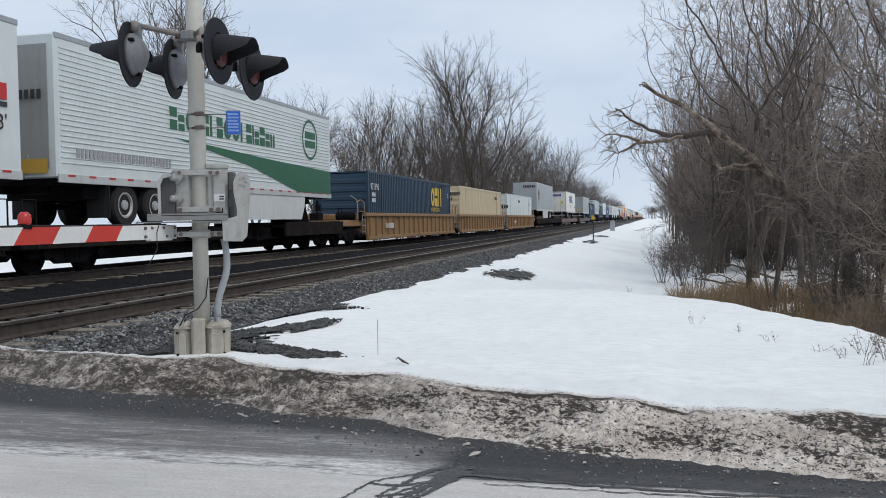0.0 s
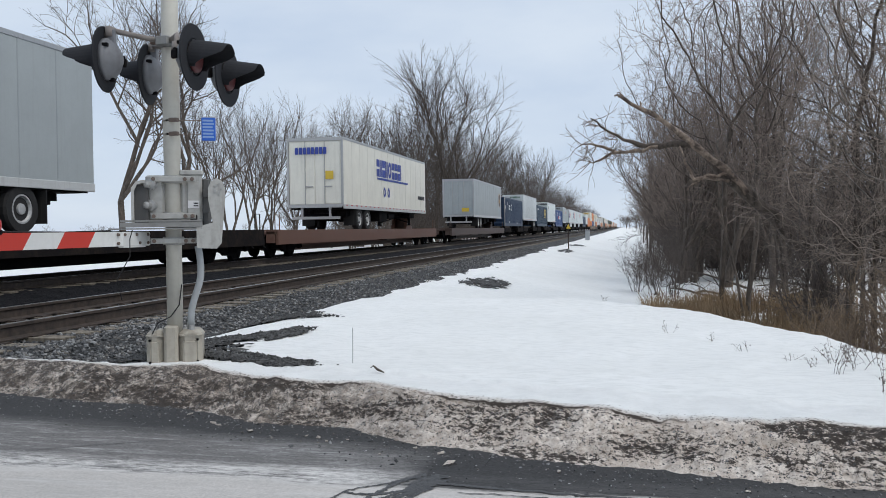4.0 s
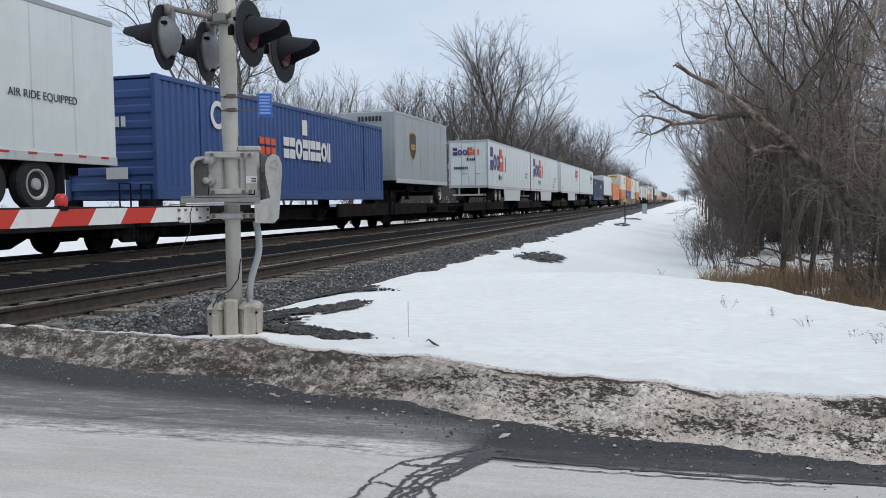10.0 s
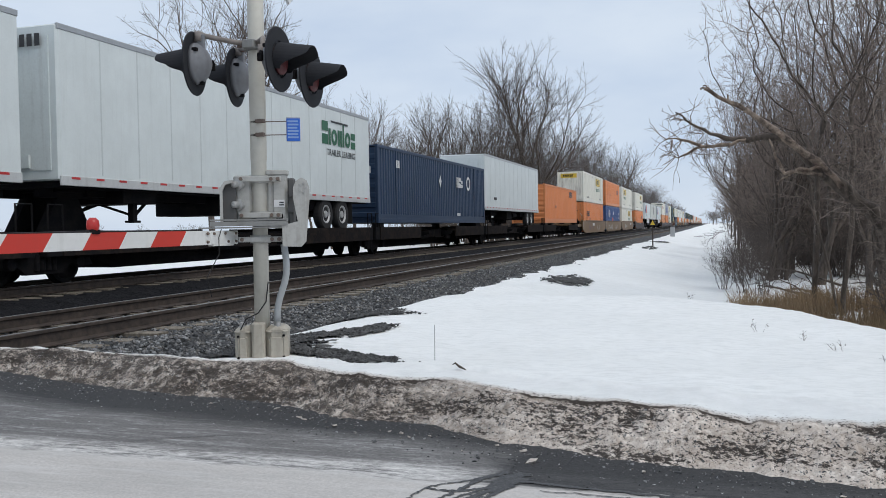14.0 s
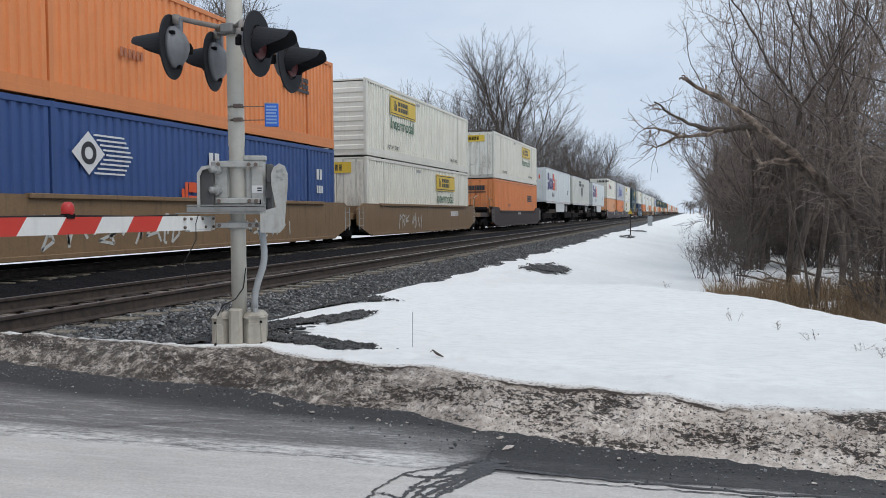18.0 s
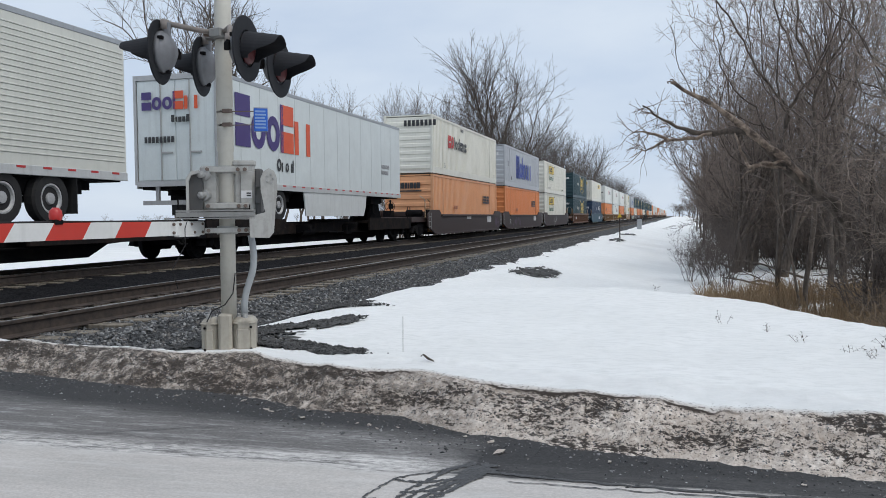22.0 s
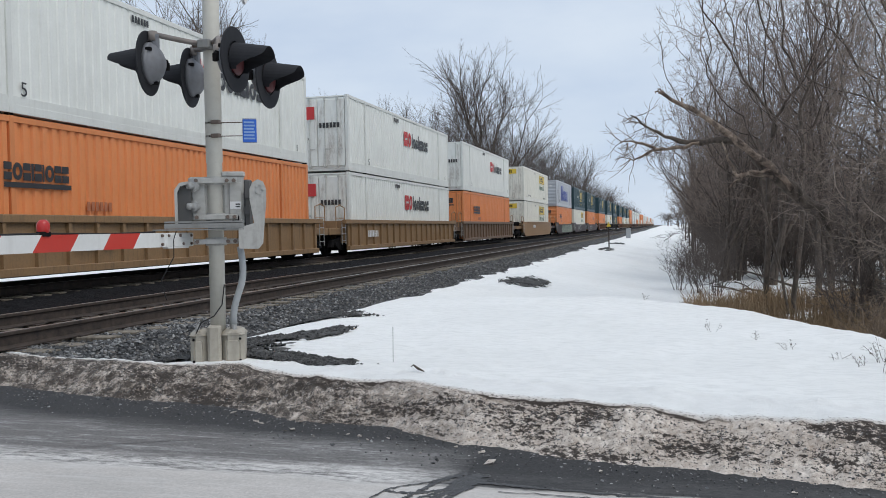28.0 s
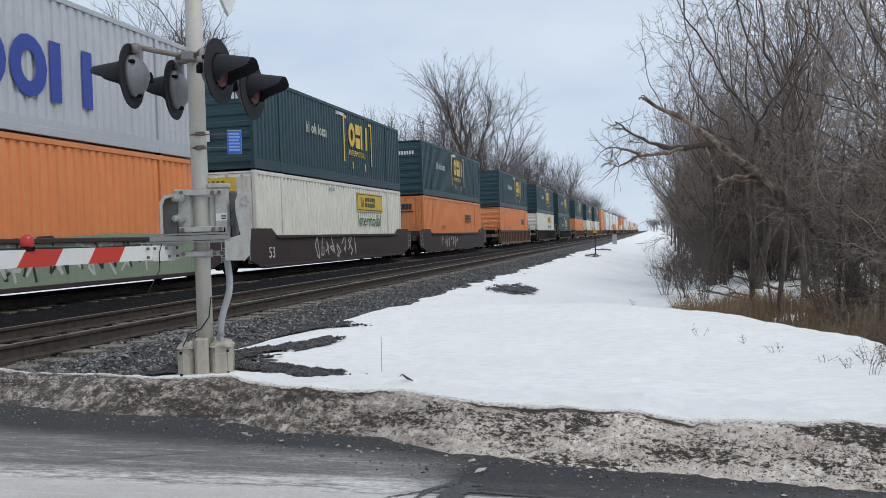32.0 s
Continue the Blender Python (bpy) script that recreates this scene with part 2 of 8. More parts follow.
def chip_material():
    m, nt, b = nodes("crushed_stone", 0.85)
    g = nt.nodes.new("ShaderNodeNewGeometry")
    r = nt.nodes.new("ShaderNodeValToRGB")
    e = r.color_ramp.elements
    e[0].position, e[0].color = 0.0, (0.04, 0.041, 0.043, 1)
    e[1].position, e[1].color = 1.0, (0.36, 0.36, 0.35, 1)
    for at, v in ((0.45, (0.105, 0.108, 0.112, 1)), (0.62, (0.17, 0.155, 0.14, 1)), (0.85, (0.24, 0.245, 0.25, 1))):
        e.new(at).color = v
    nt.links.new(g.outputs["Random Per Island"], r.inputs[0])
    n = between(nt, noise_at(nt, 40, 5, 0.7), 0.3, 0.75)
    nt.links.new(blend(nt, maths(nt, "MULTIPLY", n, 0.4), r.outputs[0], (0.05, 0.05, 0.05)), b.inputs["Base Color"])
    return m


STONE = chip_material()
TIE_WOOD = bark_material("weathered_tie_wood", (0.075, 0.064, 0.05), (0.28, 0.24, 0.19))
RAIL_RUST = stone_like("rail_rust", (0.024, 0.018, 0.015), (0.075, 0.054, 0.042), 9, 0.75, 0.2, 0.004)
RAIL_TOP = nodes("polished_rail_head", 0.35, 0.9)[0]
RAIL_TOP.node_tree.nodes["Principled BSDF"].inputs["Base Color"].default_value = (0.32, 0.31, 0.30, 1)
BARK = bark_material("bark", (0.036, 0.028, 0.023), (0.155, 0.124, 0.10))
TWIG = bark_material("twig", (0.10, 0.077, 0.066), (0.30, 0.24, 0.205))
MID_BARK = bark_material("mid_bark", (0.06, 0.052, 0.045), (0.22, 0.19, 0.165))
PALE_BARK = bark_material("pale_bark", (0.15, 0.125, 0.10), (0.36, 0.31, 0.26))
FAR_TWIG = bark_material("far_twig", (0.05, 0.042, 0.037), (0.15, 0.125, 0.11))


def dead_wood_material():
    """Weathered grey-tan wood with strips of dark bark left on it and a reddish cast where it broke."""
    m, nt, b = nodes("dead_wood", 0.85)
    c = blend(nt, between(nt, noise_at(nt, 7, 8, 0.7), 0.35, 0.65), (0.15, 0.10, 0.075), (0.43, 0.34, 0.265))
    c = blend(nt, between(nt, noise_at(nt, 4.2, 10, 0.8), 0.44, 0.60), c, (0.06, 0.043, 0.035))
    nt.links.new(c, b.inputs["Base Color"])
    bump(nt, b, noise_at(nt, 24, 6, 0.7), 0.8, 0.03)
    return m


DEAD_WOOD = dead_wood_material()
REED = bark_material("dry_reed", (0.19, 0.125, 0.07), (0.38, 0.27, 0.16))
RUBBER = paint((0.014, 0.014, 0.015), 0.5, 0.9, dirt=(0.05, 0.045, 0.04))


def soot_material(name, rgb, dust):
    """Grimy underframe steel: dead black brake dust with a little rust and road salt."""
    m, nt, b = nodes(name, 0.95)
    b.inputs["Specular IOR Level"].default_value = 0.12
    c = blend(nt, between(nt, noise_at(nt, 2.2, 7, 0.7), 0.45, 0.75), rgb, dust)
    c = blend(nt, maths(nt, "MULTIPLY", between(nt, noise_at(nt, 14, 6, 0.7), 0.55, 0.8), 0.5), c, tuple(1.6 * k for k in dust))
    nt.links.new(c, b.inputs["Base Color"])
    bump(nt, b, noise_at(nt, 9, 5), 0.15, 0.01)
    return m


CAR_BLACK = soot_material("sooty_steel", (0.0075, 0.0075, 0.009), (0.018, 0.0155, 0.014))
DECK_BLACK = soot_material("sooty_deck", (0.011, 0.0095, 0.010), (0.034, 0.024, 0.018))
STEEL = paint((0.42, 0.42, 0.41), 0.3, 0.5, 0.3)
GALV = paint((0.40, 0.42, 0.43), 0.3, 0.55, 0.25, (0.2, 0.19, 0.17))
RIM = paint((0.50, 0.50, 0.50), 0.7, 0.5, 0.3, (0.06, 0.055, 0.05))


# ---- mesh building ----
class Geo:
    """Collects faces for one mesh."""

    def __init__(self):
        self.v, self.f = [], []

    def quad(self, *pts):
        n = len(self.v)
        self.v += [tuple(p) for p in pts]
        self.f.append(tuple(range(n, n + len(pts))))
        return self

    def box(self, x0, x1, y0, y1, z0, z1, c=0.0):
        """A box, with its upright and top edges chamfered by c."""
        if c <= 0:
            n = len(self.v)
            self.v += [(x, y, z) for z in (z0, z1) for x, y in ((x0, y0), (x1, y0), (x1, y1), (x0, y1))]
            self.f += [tuple(n + i for i in q) for q in ((3, 2, 1, 0), (4, 5, 6, 7), (0, 1, 5, 4), (1, 2, 6, 5), (2, 3, 7, 6), (3, 0, 4, 7))]
            return self
        ring = lambda e, z: [(x0 + c + e, y0 + e, z), (x1 - c - e, y0 + e, z), (x1 - e, y0 + c + e, z), (x1 - e, y1 - c - e, z), (x1 - c - e, y1 - e, z), (x0 + c + e, y1 - e, z), (x0 + e, y1 - c - e, z), (x0 + e, y0 + c + e, z)]
        n = len(self.v)
        self.v += ring(c * 0.6, z0) + ring(0, z0 + c * 0.6) + ring(0, z1 - c * 0.6) + ring(c * 0.6, z1)
        self.f.append(tuple(n + i for i in range(7, -1, -1)))
        self.f.append(tuple(n + 24 + i for i in range(8)))
        for k in range(3):
            for i in range(8):
                a, b = n + 8 * k + i, n + 8 * k + (i + 1) % 8
                self.f.append((a, b, b + 8, a + 8))
        return self

    def tube(self, pts, radii, n=8, caps=True):
        pts = [Vector(p) for p in pts]
        if isinstance(radii, (int, float)):
            radii = [radii] * len(pts)
        base = len(self.v)
        for i, p in enumerate(pts):
            d = (pts[min(i + 1, len(pts) - 1)] - pts[max(i - 1, 0)]).normalized()
            if i:
                a = (a - d * a.dot(d)).normalized()
            else:
                a = d.orthogonal().normalized() if abs(d.z) > 0.99 else d.cross(Vector((0, 0, 1))).normalized()
            b = d.cross(a)
            for k in range(n):
                w = 2 * math.pi * k / n
                self.v.append(tuple(p + (a * math.cos(w) + b * math.sin(w)) * radii[i]))
        for i in range(len(pts) - 1):
            for k in range(n):
                p, q = base + i * n + k, base + i * n + (k + 1) % n
                self.f.append((p, q, q + n, p + n))
        if caps:
            self.f.append(tuple(base + k for k in range(n - 1, -1, -1)))
            self.f.append(tuple(base + (len(pts) - 1) * n + k for k in range(n)))
        return self

    def lathe(self, centre, axis, profile, n=20):
        """profile: (along, radius) pairs, turned about axis through centre."""
        centre, axis = Vector(centre), Vector(axis).normalized()
        return self.tube_rings([(centre + axis * a, r) for a, r in profile], axis, n)

    def tube_rings(self, rings, axis, n):
        a = axis.orthogonal().normalized()
        b = axis.cross(a)
        base = len(self.v)
        for p, r in rings:
            for k in range(n):
                w = 2 * math.pi * k / n
                self.v.append(tuple(p + (a * math.cos(w) + b * math.sin(w)) * r))
        for i in range(len(rings) - 1):
            for k in range(n):
                p, q = base + i * n + k, base + i * n + (k + 1) % n
                self.f.append((p, q, q + n, p + n))
        self.f.append(tuple(base + k for k in range(n - 1, -1, -1)))
        self.f.append(tuple(base + (len(rings) - 1) * n + k for k in range(n)))
        return self

    def prism(self, outline, axis, lo, hi):
        """A flat outline (two coordinates) pulled along axis 0, 1 or 2."""
        put = {0: lambda a, b, k: (k, a, b), 1: lambda a, b, k: (a, k, b), 2: lambda a, b, k: (a, b, k)}[axis]
        n, m = len(self.v), len(outline)
        self.v += [put(a, b, lo) for a, b in outline] + [put(a, b, hi) for a, b in outline]
        self.f += [tuple(n + i for i in range(m)), tuple(n + m + i for i in range(m - 1, -1, -1))]
        self.f += [(n + (i + 1) % m, n + i, n + m + i, n + m + (i + 1) % m) for i in range(m)]
        return self

    def mesh(self, name, *mats, smooth=False):
        me = bpy.data.meshes.new(name)
        me.from_pydata(self.v, [], self.f)
        b = bmesh.new()
        b.from_mesh(me)
        if len(b.faces) < 20000:
            bmesh.ops.recalc_face_normals(b, faces=b.faces[:])
        b.to_mesh(me)
        b.free()
        for m in mats:
            me.materials.append(m)
        if smooth:
            me.polygons.foreach_set("use_smooth", [True] * len(me.polygons))
        me.update()
        return me


def thing(name, label, category, group="", at=None):
    ob = tagged(new(name), label, category, group)
    ob.empty_display_size = 0.2
    if at:
        ob.matrix_basis = at
    return ob


def part(name, me, parent, label="", m=None):
    ob = new(name, me)
    ob.parent = parent
    if m:
        ob.matrix_basis = m
    return tagged(ob, label)


def setting(name, me, label="", category="", kind="structure"):
    return tagged(new(name, me), label, category, "", kind)


def smooth(a, b, x):
    k = min(1.0, max(0.0, (x - a) / (b - a)))
    return k * k * (3 - 2 * k)


def through_points(x, pts):
    if x <= pts[0][0]:
        return pts[0][1]
    for (a, b), (c, d) in zip(pts, pts[1:]):
        if x <= c:
            return b + (d - b) * (x - a) / (c - a)
    return pts[-1][1]


def fbm(x, y, s, seed=0.0):
    return noise.fractal(Vector((x * s, y * s, seed)), 0.7, 2.1, 4)


# ---- the ground ----
TRACK_NEAR, TRACK_FAR = -7.39, -13.3
FOOT = [(-40, 7.0), (-4.2, 5.25), (-2.8, 5.02), (-2.1, 4.72), (-1.5, 4.66), (-1.1, 4.38), (-0.2, 4.15), (0.7, 3.93), (1.6, 3.86), (40, 3.0)]
CREST = [(-6, 12.6), (-3.2, 12.2), (-0.7, 12.3), (0.75, 10.8), (1.6, 8.6), (2.0, 7.0), (2.6, 5.6), (4.0, 4.8), (9, 4.3)]


def ground_z(x, y):
    """Height of the snow: a ploughed mound by the road, the falling bank of the track, a boggy ditch, level fields."""
    slope = through_points(x, [(-17.5, -0.75), (-15.9, -0.55), (-4.9, -0.42), (-3.6, -0.52), (-2.2, -0.78), (-0.6, -1.02), (1.2, -1.1), (30, -1.05)])
    if x > -17.5:
        slope += 0.05 * fbm(x, y, 0.25, 3.0)
    if -5.6 < x < -2.8 and y < 60:
        slope += (0.05 * fbm(x, y, 1.6, 13.0) + 0.03 * fbm(x, y, 5.0, 17.0)) * smooth(-2.8, -3.6, x)
    k = 1 - smooth(-0.6, 4.6, y - through_points(x, CREST))
    top = 0.02 + 0.03 * fbm(x, y, 0.5, 1.0)
    if y < 16 and x > -6:
        top += 0.014 * fbm(x, y, 2.3, 61.0) + 0.008 * fbm(x, y * 1.6, 6.0, 67.0)
    top -= 0.30 * smooth(-3.4, -5.0, x)
    if x < -4.9:
        k = 0
    z = slope + (top - slope) * k
    if y < through_points(x, FOOT) + (0.80 if x > -2.9 else 0.52):
        z = -0.45
    return z


def axis_steps(*spans):
    out = []
    for a, b, step in spans:
        n = max(1, round((b - a) / step))
        out += [a + (b - a) * i / n for i in range(n)]
    return out + [spans[-1][1]]


def height_sheet(xs, ys, z):
    g = Geo()
    g.v = [(x, y, z(x, y)) for y in ys for x in xs]
    n = len(xs)
    g.f = [(j * n + i, j * n + i + 1, (j + 1) * n + i + 1, (j + 1) * n + i) for j in range(len(ys) - 1) for i in range(n - 1)]
    return g


xs = axis_steps((-2600, -400, 400), (-400, -60, 60), (-60, -16, 4), (-16, -5, 1), (-5, 4, 0.09), (4, 14, 0.7), (14, 60, 5), (60, 400, 60), (400, 2600, 400))
ys = axis_steps((-1200, -40, 200), (-40, 3, 5), (3, 14, 0.09), (14, 40, 0.5), (40, 90, 2), (90, 300, 15), (300, 3200, 250))
setting("ground", height_sheet(xs, ys, ground_z).mesh("ground", SNOW, smooth=True), "old crusted white snow over level ground", "ground")


def crust_edge(x):
    """How far behind the foot of the bank the clean snow begins."""
    return 0.385 + 0.03 * smooth(-1.7, -2.5, x) + 0.022 * fbm(x, 0.0, 0.5, 6.0) + 0.004 * fbm(x, 0.0, 5.0, 8.0)


def undercut(x):
    """Where meltwater has eaten a groove under the crust."""
    return smooth(-0.35, 0.2, fbm(x, 0.0, 0.9, 12.0)) * smooth(-3.0, -2.4, x)


def bank_z(x, y):
    f = through_points(x, FOOT)
    d = y - f + 0.055 * fbm(x, 0.0, 2.2, 7.0) + 0.03 * fbm(x, 0.0, 9.0, 3.0)
    high = 0.05 + 0.035 * fbm(x, 0, 0.9, 2.0)
    face = smooth(-0.03, 0.46, d) ** 0.7
    steep = smooth(-2.75, -3.15, x)
    fall = smooth(0.48, 0.95 - 0.33 * steep, d)
    z = -0.135 + (high + 0.135) * face
    z += (ground_z(x, max(y, f + 0.85)) + 0.012 - 0.12 * steep - z) * fall
    rough = 0.03 * fbm(x, y, 2.2, 5.0) + 0.02 * fbm(x, y, 11.0, 9.0) + 0.013 * fbm(x, y, 30.0, 4.0)
    lip = crust_edge(x) - 0.03
    rough -= 0.035 * smooth(lip - 0.04, lip, y - f) * (1 - smooth(lip + 0.012, lip + 0.026, y - f)) * undercut(x)
    lip = 0.22 + 0.08 * fbm(x, 0.0, 1.7, 31.0)
    rough -= 0.03 * smooth(lip - 0.03, lip, d) * (1 - smooth(lip + 0.01, lip + 0.03, d)) * smooth(0.0, 0.3, fbm(x, 0.0, 1.1, 42.0))
    z += rough * smooth(-0.02, 0.12, d) * (1 - 0.9 * smooth(crust_edge(x) - 0.1, crust_edge(x) + 0.04, y - f)) - 0.03 * (1 - smooth(-0.1, 0.0, d))
    return z - 0.06 * smooth(1.02, 1.15, y - f)


bx = axis_steps((-30, -6, 0.5), (-6, 3, 0.014), (3, 30, 0.5))
bank = Geo()
rows_n = 116
for x in bx:
    f = through_points(x, FOOT)
    for j in range(rows_n):
        y = f - 0.22 + 1.4 * j / (rows_n - 1)
        bank.v.append((x, y, bank_z(x, y)))
bank.f = [(i * rows_n + j, (i + 1) * rows_n + j, (i + 1) * rows_n + j + 1, i * rows_n + j + 1) for i in range(len(bx) - 1) for j in range(rows_n - 1)]
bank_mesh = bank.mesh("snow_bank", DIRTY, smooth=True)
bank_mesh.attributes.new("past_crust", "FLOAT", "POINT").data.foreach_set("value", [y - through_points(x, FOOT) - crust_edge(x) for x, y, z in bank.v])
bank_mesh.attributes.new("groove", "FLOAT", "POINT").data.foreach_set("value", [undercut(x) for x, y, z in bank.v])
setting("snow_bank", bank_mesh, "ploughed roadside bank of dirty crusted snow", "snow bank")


def road_z(x, y):
    return -0.13 + 0.10 * smooth(-3.8, -6.2, x) + 0.012 * fbm(x, y, 0.4, 4.0)


rx = axis_steps((-80, -20, 6), (-20, -7, 1), (-7, 4, 0.1), (4, 60, 4))
ry = axis_steps((-3.4, 1.5, 0.7), (1.5, 5.4, 0.1))
road = Geo()
for x in rx:
    for y in ry:
        yy = min(y, through_points(x, FOOT) + 0.25) if y > 4 else y
        road.v.append((x, yy, road_z(x, yy)))
m_ = len(ry)
road.f = [(i * m_ + j, (i + 1) * m_ + j, (i + 1) * m_ + j + 1, i * m_ + j + 1) for i in range(len(rx) - 1) for j in range(m_ - 1)]
setting("road", road.mesh("road", ASPHALT, smooth=True), "grey salt-bleached asphalt road with a damp dark margin", "road")


# ---- the two tracks ----
def ballast_z(x, y):
    z = through_points(x, [(-16.6, -0.75), (-15.3, -0.21), (-11.5, -0.21), (-10.35, -0.36), (-9.2, -0.22), (-5.75, -0.22), (-4.2, -0.66)])
    return z + 0.035 * fbm(x, y, 2.0, 1.5) + (0.018 * fbm(x, y, 7.0, 2.5) if y < 60 else 0)


def ballast_bed(name, xs, mat, label):
    ys = axis_steps((-900, 4, 60), (4, 22, 0.14), (22, 60, 0.5), (60, 200, 4), (200, 1900, 50))
    setting(name, height_sheet(xs, ys, ballast_z).mesh(name, mat, smooth=True), label, "ballast")


ballast_bed("ballast_1", axis_steps((-10.3, -6.2, 0.3), (-6.2, -4.2, 0.1)), BALLAST, "grey crushed-stone ballast under the track")
# this strip carries the shade below the train as dark colour
ballast_bed("ballast_2", axis_steps((-16.6, -10.3, 0.3),), SHADED_BALLAST, "ballast under the track, coloured black for the train's shade")

RAIL_SHAPE = [(-0.076, -0.18), (0.076, -0.18), (0.076, -0.168), (0.012, -0.145), (0.010, -0.05), (0.036, -0.036), (0.037, -0.008), (0.028, 0.0), (-0.028, 0.0), (-0.037, -0.008), (-0.036, -0.036), (-0.010, -0.05), (-0.012, -0.145), (-0.076, -0.168)]


def track(name, x, label, first, last):
    ob = tagged(new(name), label, "railway track", "", "structure")
    for side in (-0.755, 0.755):
        g = Geo().prism([(x + side + a, b) for a, b in RAIL_SHAPE], 1, -900, 1900)
        me = g.mesh("rail", RAIL_RUST, RAIL_TOP)
        for p in me.polygons:
            if p.center.z > -0.002:
                p.material_index = 1
        part("rail", me, ob, "rust-brown steel rail with a worn bright head")
    tie = Geo().box(-1.3, 1.3, -0.115, 0.115, -0.36, -0.185, 0.012).mesh("tie", TIE_WOOD)
    plate = Geo().box(-0.9, -0.61, -0.09, 0.09, -0.186, -0.17).box(0.61, 0.9, -0.09, 0.09, -0.186, -0.17).mesh("tie_plate", RAIL_RUST)
    y, rng, rest = first, random.Random(5), Geo()
    while y < last:
        m = pose(x + rng.uniform(-0.05, 0.05), y, rng.uniform(-0.012, 0.006), 0, 0, rng.uniform(-1.2, 1.2))
        t = part("tie", tie, ob, "", m)
        part("tie_plate", plate, t)
        y += 0.53
    while y < 500:
        rest.box(x - 1.3, x + 1.3, y - 0.115, y + 0.115, -0.36, -0.19)
        y += 0.53
    tagged(part("far_ties", rest.mesh("far_ties", TIE_WOOD), ob, "weathered wooden ties"), kind="stuff")


track("track_1", TRACK_NEAR, "single track of rusty rails on weathered wooden ties", 5.5, 130)
track("track_2", TRACK_FAR, "main track of worn rails on sooty ties", 9.0, 60)

rng = random.Random(11)
stones = Geo()


def stone(g, x, y, z, r, rng):
    """One angular chip, turned at random and half sunk."""
    n = len(g.v)
    turn = Euler((rng.uniform(0, 6.28), rng.uniform(0, 6.28), rng.uniform(0, 6.28))).to_matrix()
    flat = Vector((1.0, rng.uniform(0.6, 1.0), rng.uniform(0.45, 0.8)))
    for a in ((1, 0.2, 0), (0.1, 1, 0.2), (-1, 0, 0.1), (0, -1, -0.1), (0.3, 0.2, 1), (-0.2, 0, -1)):
        p = turn @ (Vector(a) * flat * rng.uniform(0.75, 1.2)) * r
        g.v.append((x + p.x, y + p.y, z + p.z * 0.75))
    g.f += [tuple(n + i for i in q) for q in ((0, 1, 4), (1, 2, 4), (2, 3, 4), (3, 0, 4), (1, 0, 5), (2, 1, 5), (3, 2, 5), (0, 3, 5))]


for _ in range(46000):
    y = 6.0 + 50 * rng.random() ** 2.0
    x = rng.uniform(-10.5, -4.3) if rng.random() < 0.45 else rng.uniform(-6.6, -4.3)
    z = ballast_z(x, y)
    if z > ground_z(x, y) - 0.02 or x < -5:
        stone(stones, x, y, z + 0.004, rng.uniform(0.014, 0.044), rng)
setting("loose_ballast", stones.mesh("loose_ballast", STONE), "loose grey crushed stones lying on the ballast", "gravel", "stuff")


# wet cracks, the drain across the lane, and grit that the ploughs left
WET_CRACK = stone_like("wet_asphalt", (0.02, 0.02, 0.021), (0.085, 0.083, 0.082), 60, 0.55, 0.5, 0.006)


def crack(pts, widths, seed):
    rng, g = random.Random(seed), Geo()
    line = []
    for (a, wa), (c, wb) in zip(zip(pts, widths), zip(pts[1:], widths[1:])):
        for k in range(16):
            q = k / 16
            jog = 0.011
            line.append((a[0] + (c[0] - a[0]) * q + rng.uniform(-jog, jog), a[1] + (c[1] - a[1]) * q + rng.uniform(-jog, jog), (wa + (wb - wa) * q) * rng.uniform(0.6, 1.3)))
    for (x0, y0, w0), (x1, y1, w1) in zip(line, line[1:]):
        L = math.hypot(x1 - x0, y1 - y0) or 1
        nx, ny = -(y1 - y0) / L, (x1 - x0) / L
        g.quad(*((x, y, road_z(x, y) + 0.004) for x, y in ((x0 - nx * w0, y0 - ny * w0), (x0 + nx * w0, y0 + ny * w0), (x1 + nx * w1, y1 + ny * w1), (x1 - nx * w1, y1 - ny * w1))))
    setting("road_crack", g.mesh("road_crack", WET_CRACK), "wet dark crack wandering across the asphalt", "crack")


crack([(-0.95, 3.76), (-1.01, 3.68), (-1.18, 3.55), (-1.22, 3.31), (-1.22, 3.05), (-1.3, 2.7)], [0.012, 0.007, 0.005, 0.006, 0.008, 0.006], 1)
crack([(-0.9, 3.82), (-0.99, 3.69), (-1.08, 3.39), (-1.09, 3.11), (-1.12, 2.8), (-1.2, 2.4)], [0.03, 0.014, 0.008, 0.010, 0.012, 0.006], 2)
crack([(-0.82, 3.82), (-0.88, 3.65), (-0.98, 3.37), (-1.04, 3.11), (-1.06, 2.8), (-1.1, 2.3)], [0.06, 0.035, 0.012, 0.010, 0.013, 0.008], 3)
crack([(-1.2, 3.27), (-1.07, 3.21), (-0.97, 3.25), (-0.92, 3.14), (-0.95, 2.9)], [0.005, 0.006, 0.007, 0.009, 0.006], 4)
crack([(-1.18, 3.52), (-1.08, 3.5), (-0.98, 3.55), (-0.88, 3.6)], [0.006, 0.01, 0.012, 0.015], 5)
crack([(-1.1, 3.36), (-1.0, 3.4), (-0.93, 3.46)], [0.008, 0.012, 0.012], 6)
crack([(-0.88, 3.78), (-0.93, 3.6), (-1.03, 3.4), (-1.06, 3.2), (-1.11, 2.95), (-1.14, 2.6)], [0.03, 0.014, 0.007, 0.008, 0.006, 0.006], 10)
crack([(-0.80, 3.76), (-0.86, 3.58), (-0.92, 3.38), (-0.99, 3.2), (-1.0, 2.9)], [0.04, 0.02, 0.009, 0.008, 0.006], 11)
crack([(-1.04, 3.30), (-0.98, 3.24), (-1.03, 3.14), (-0.97, 3.05)], [0.004, 0.006, 0.005, 0.006], 12)
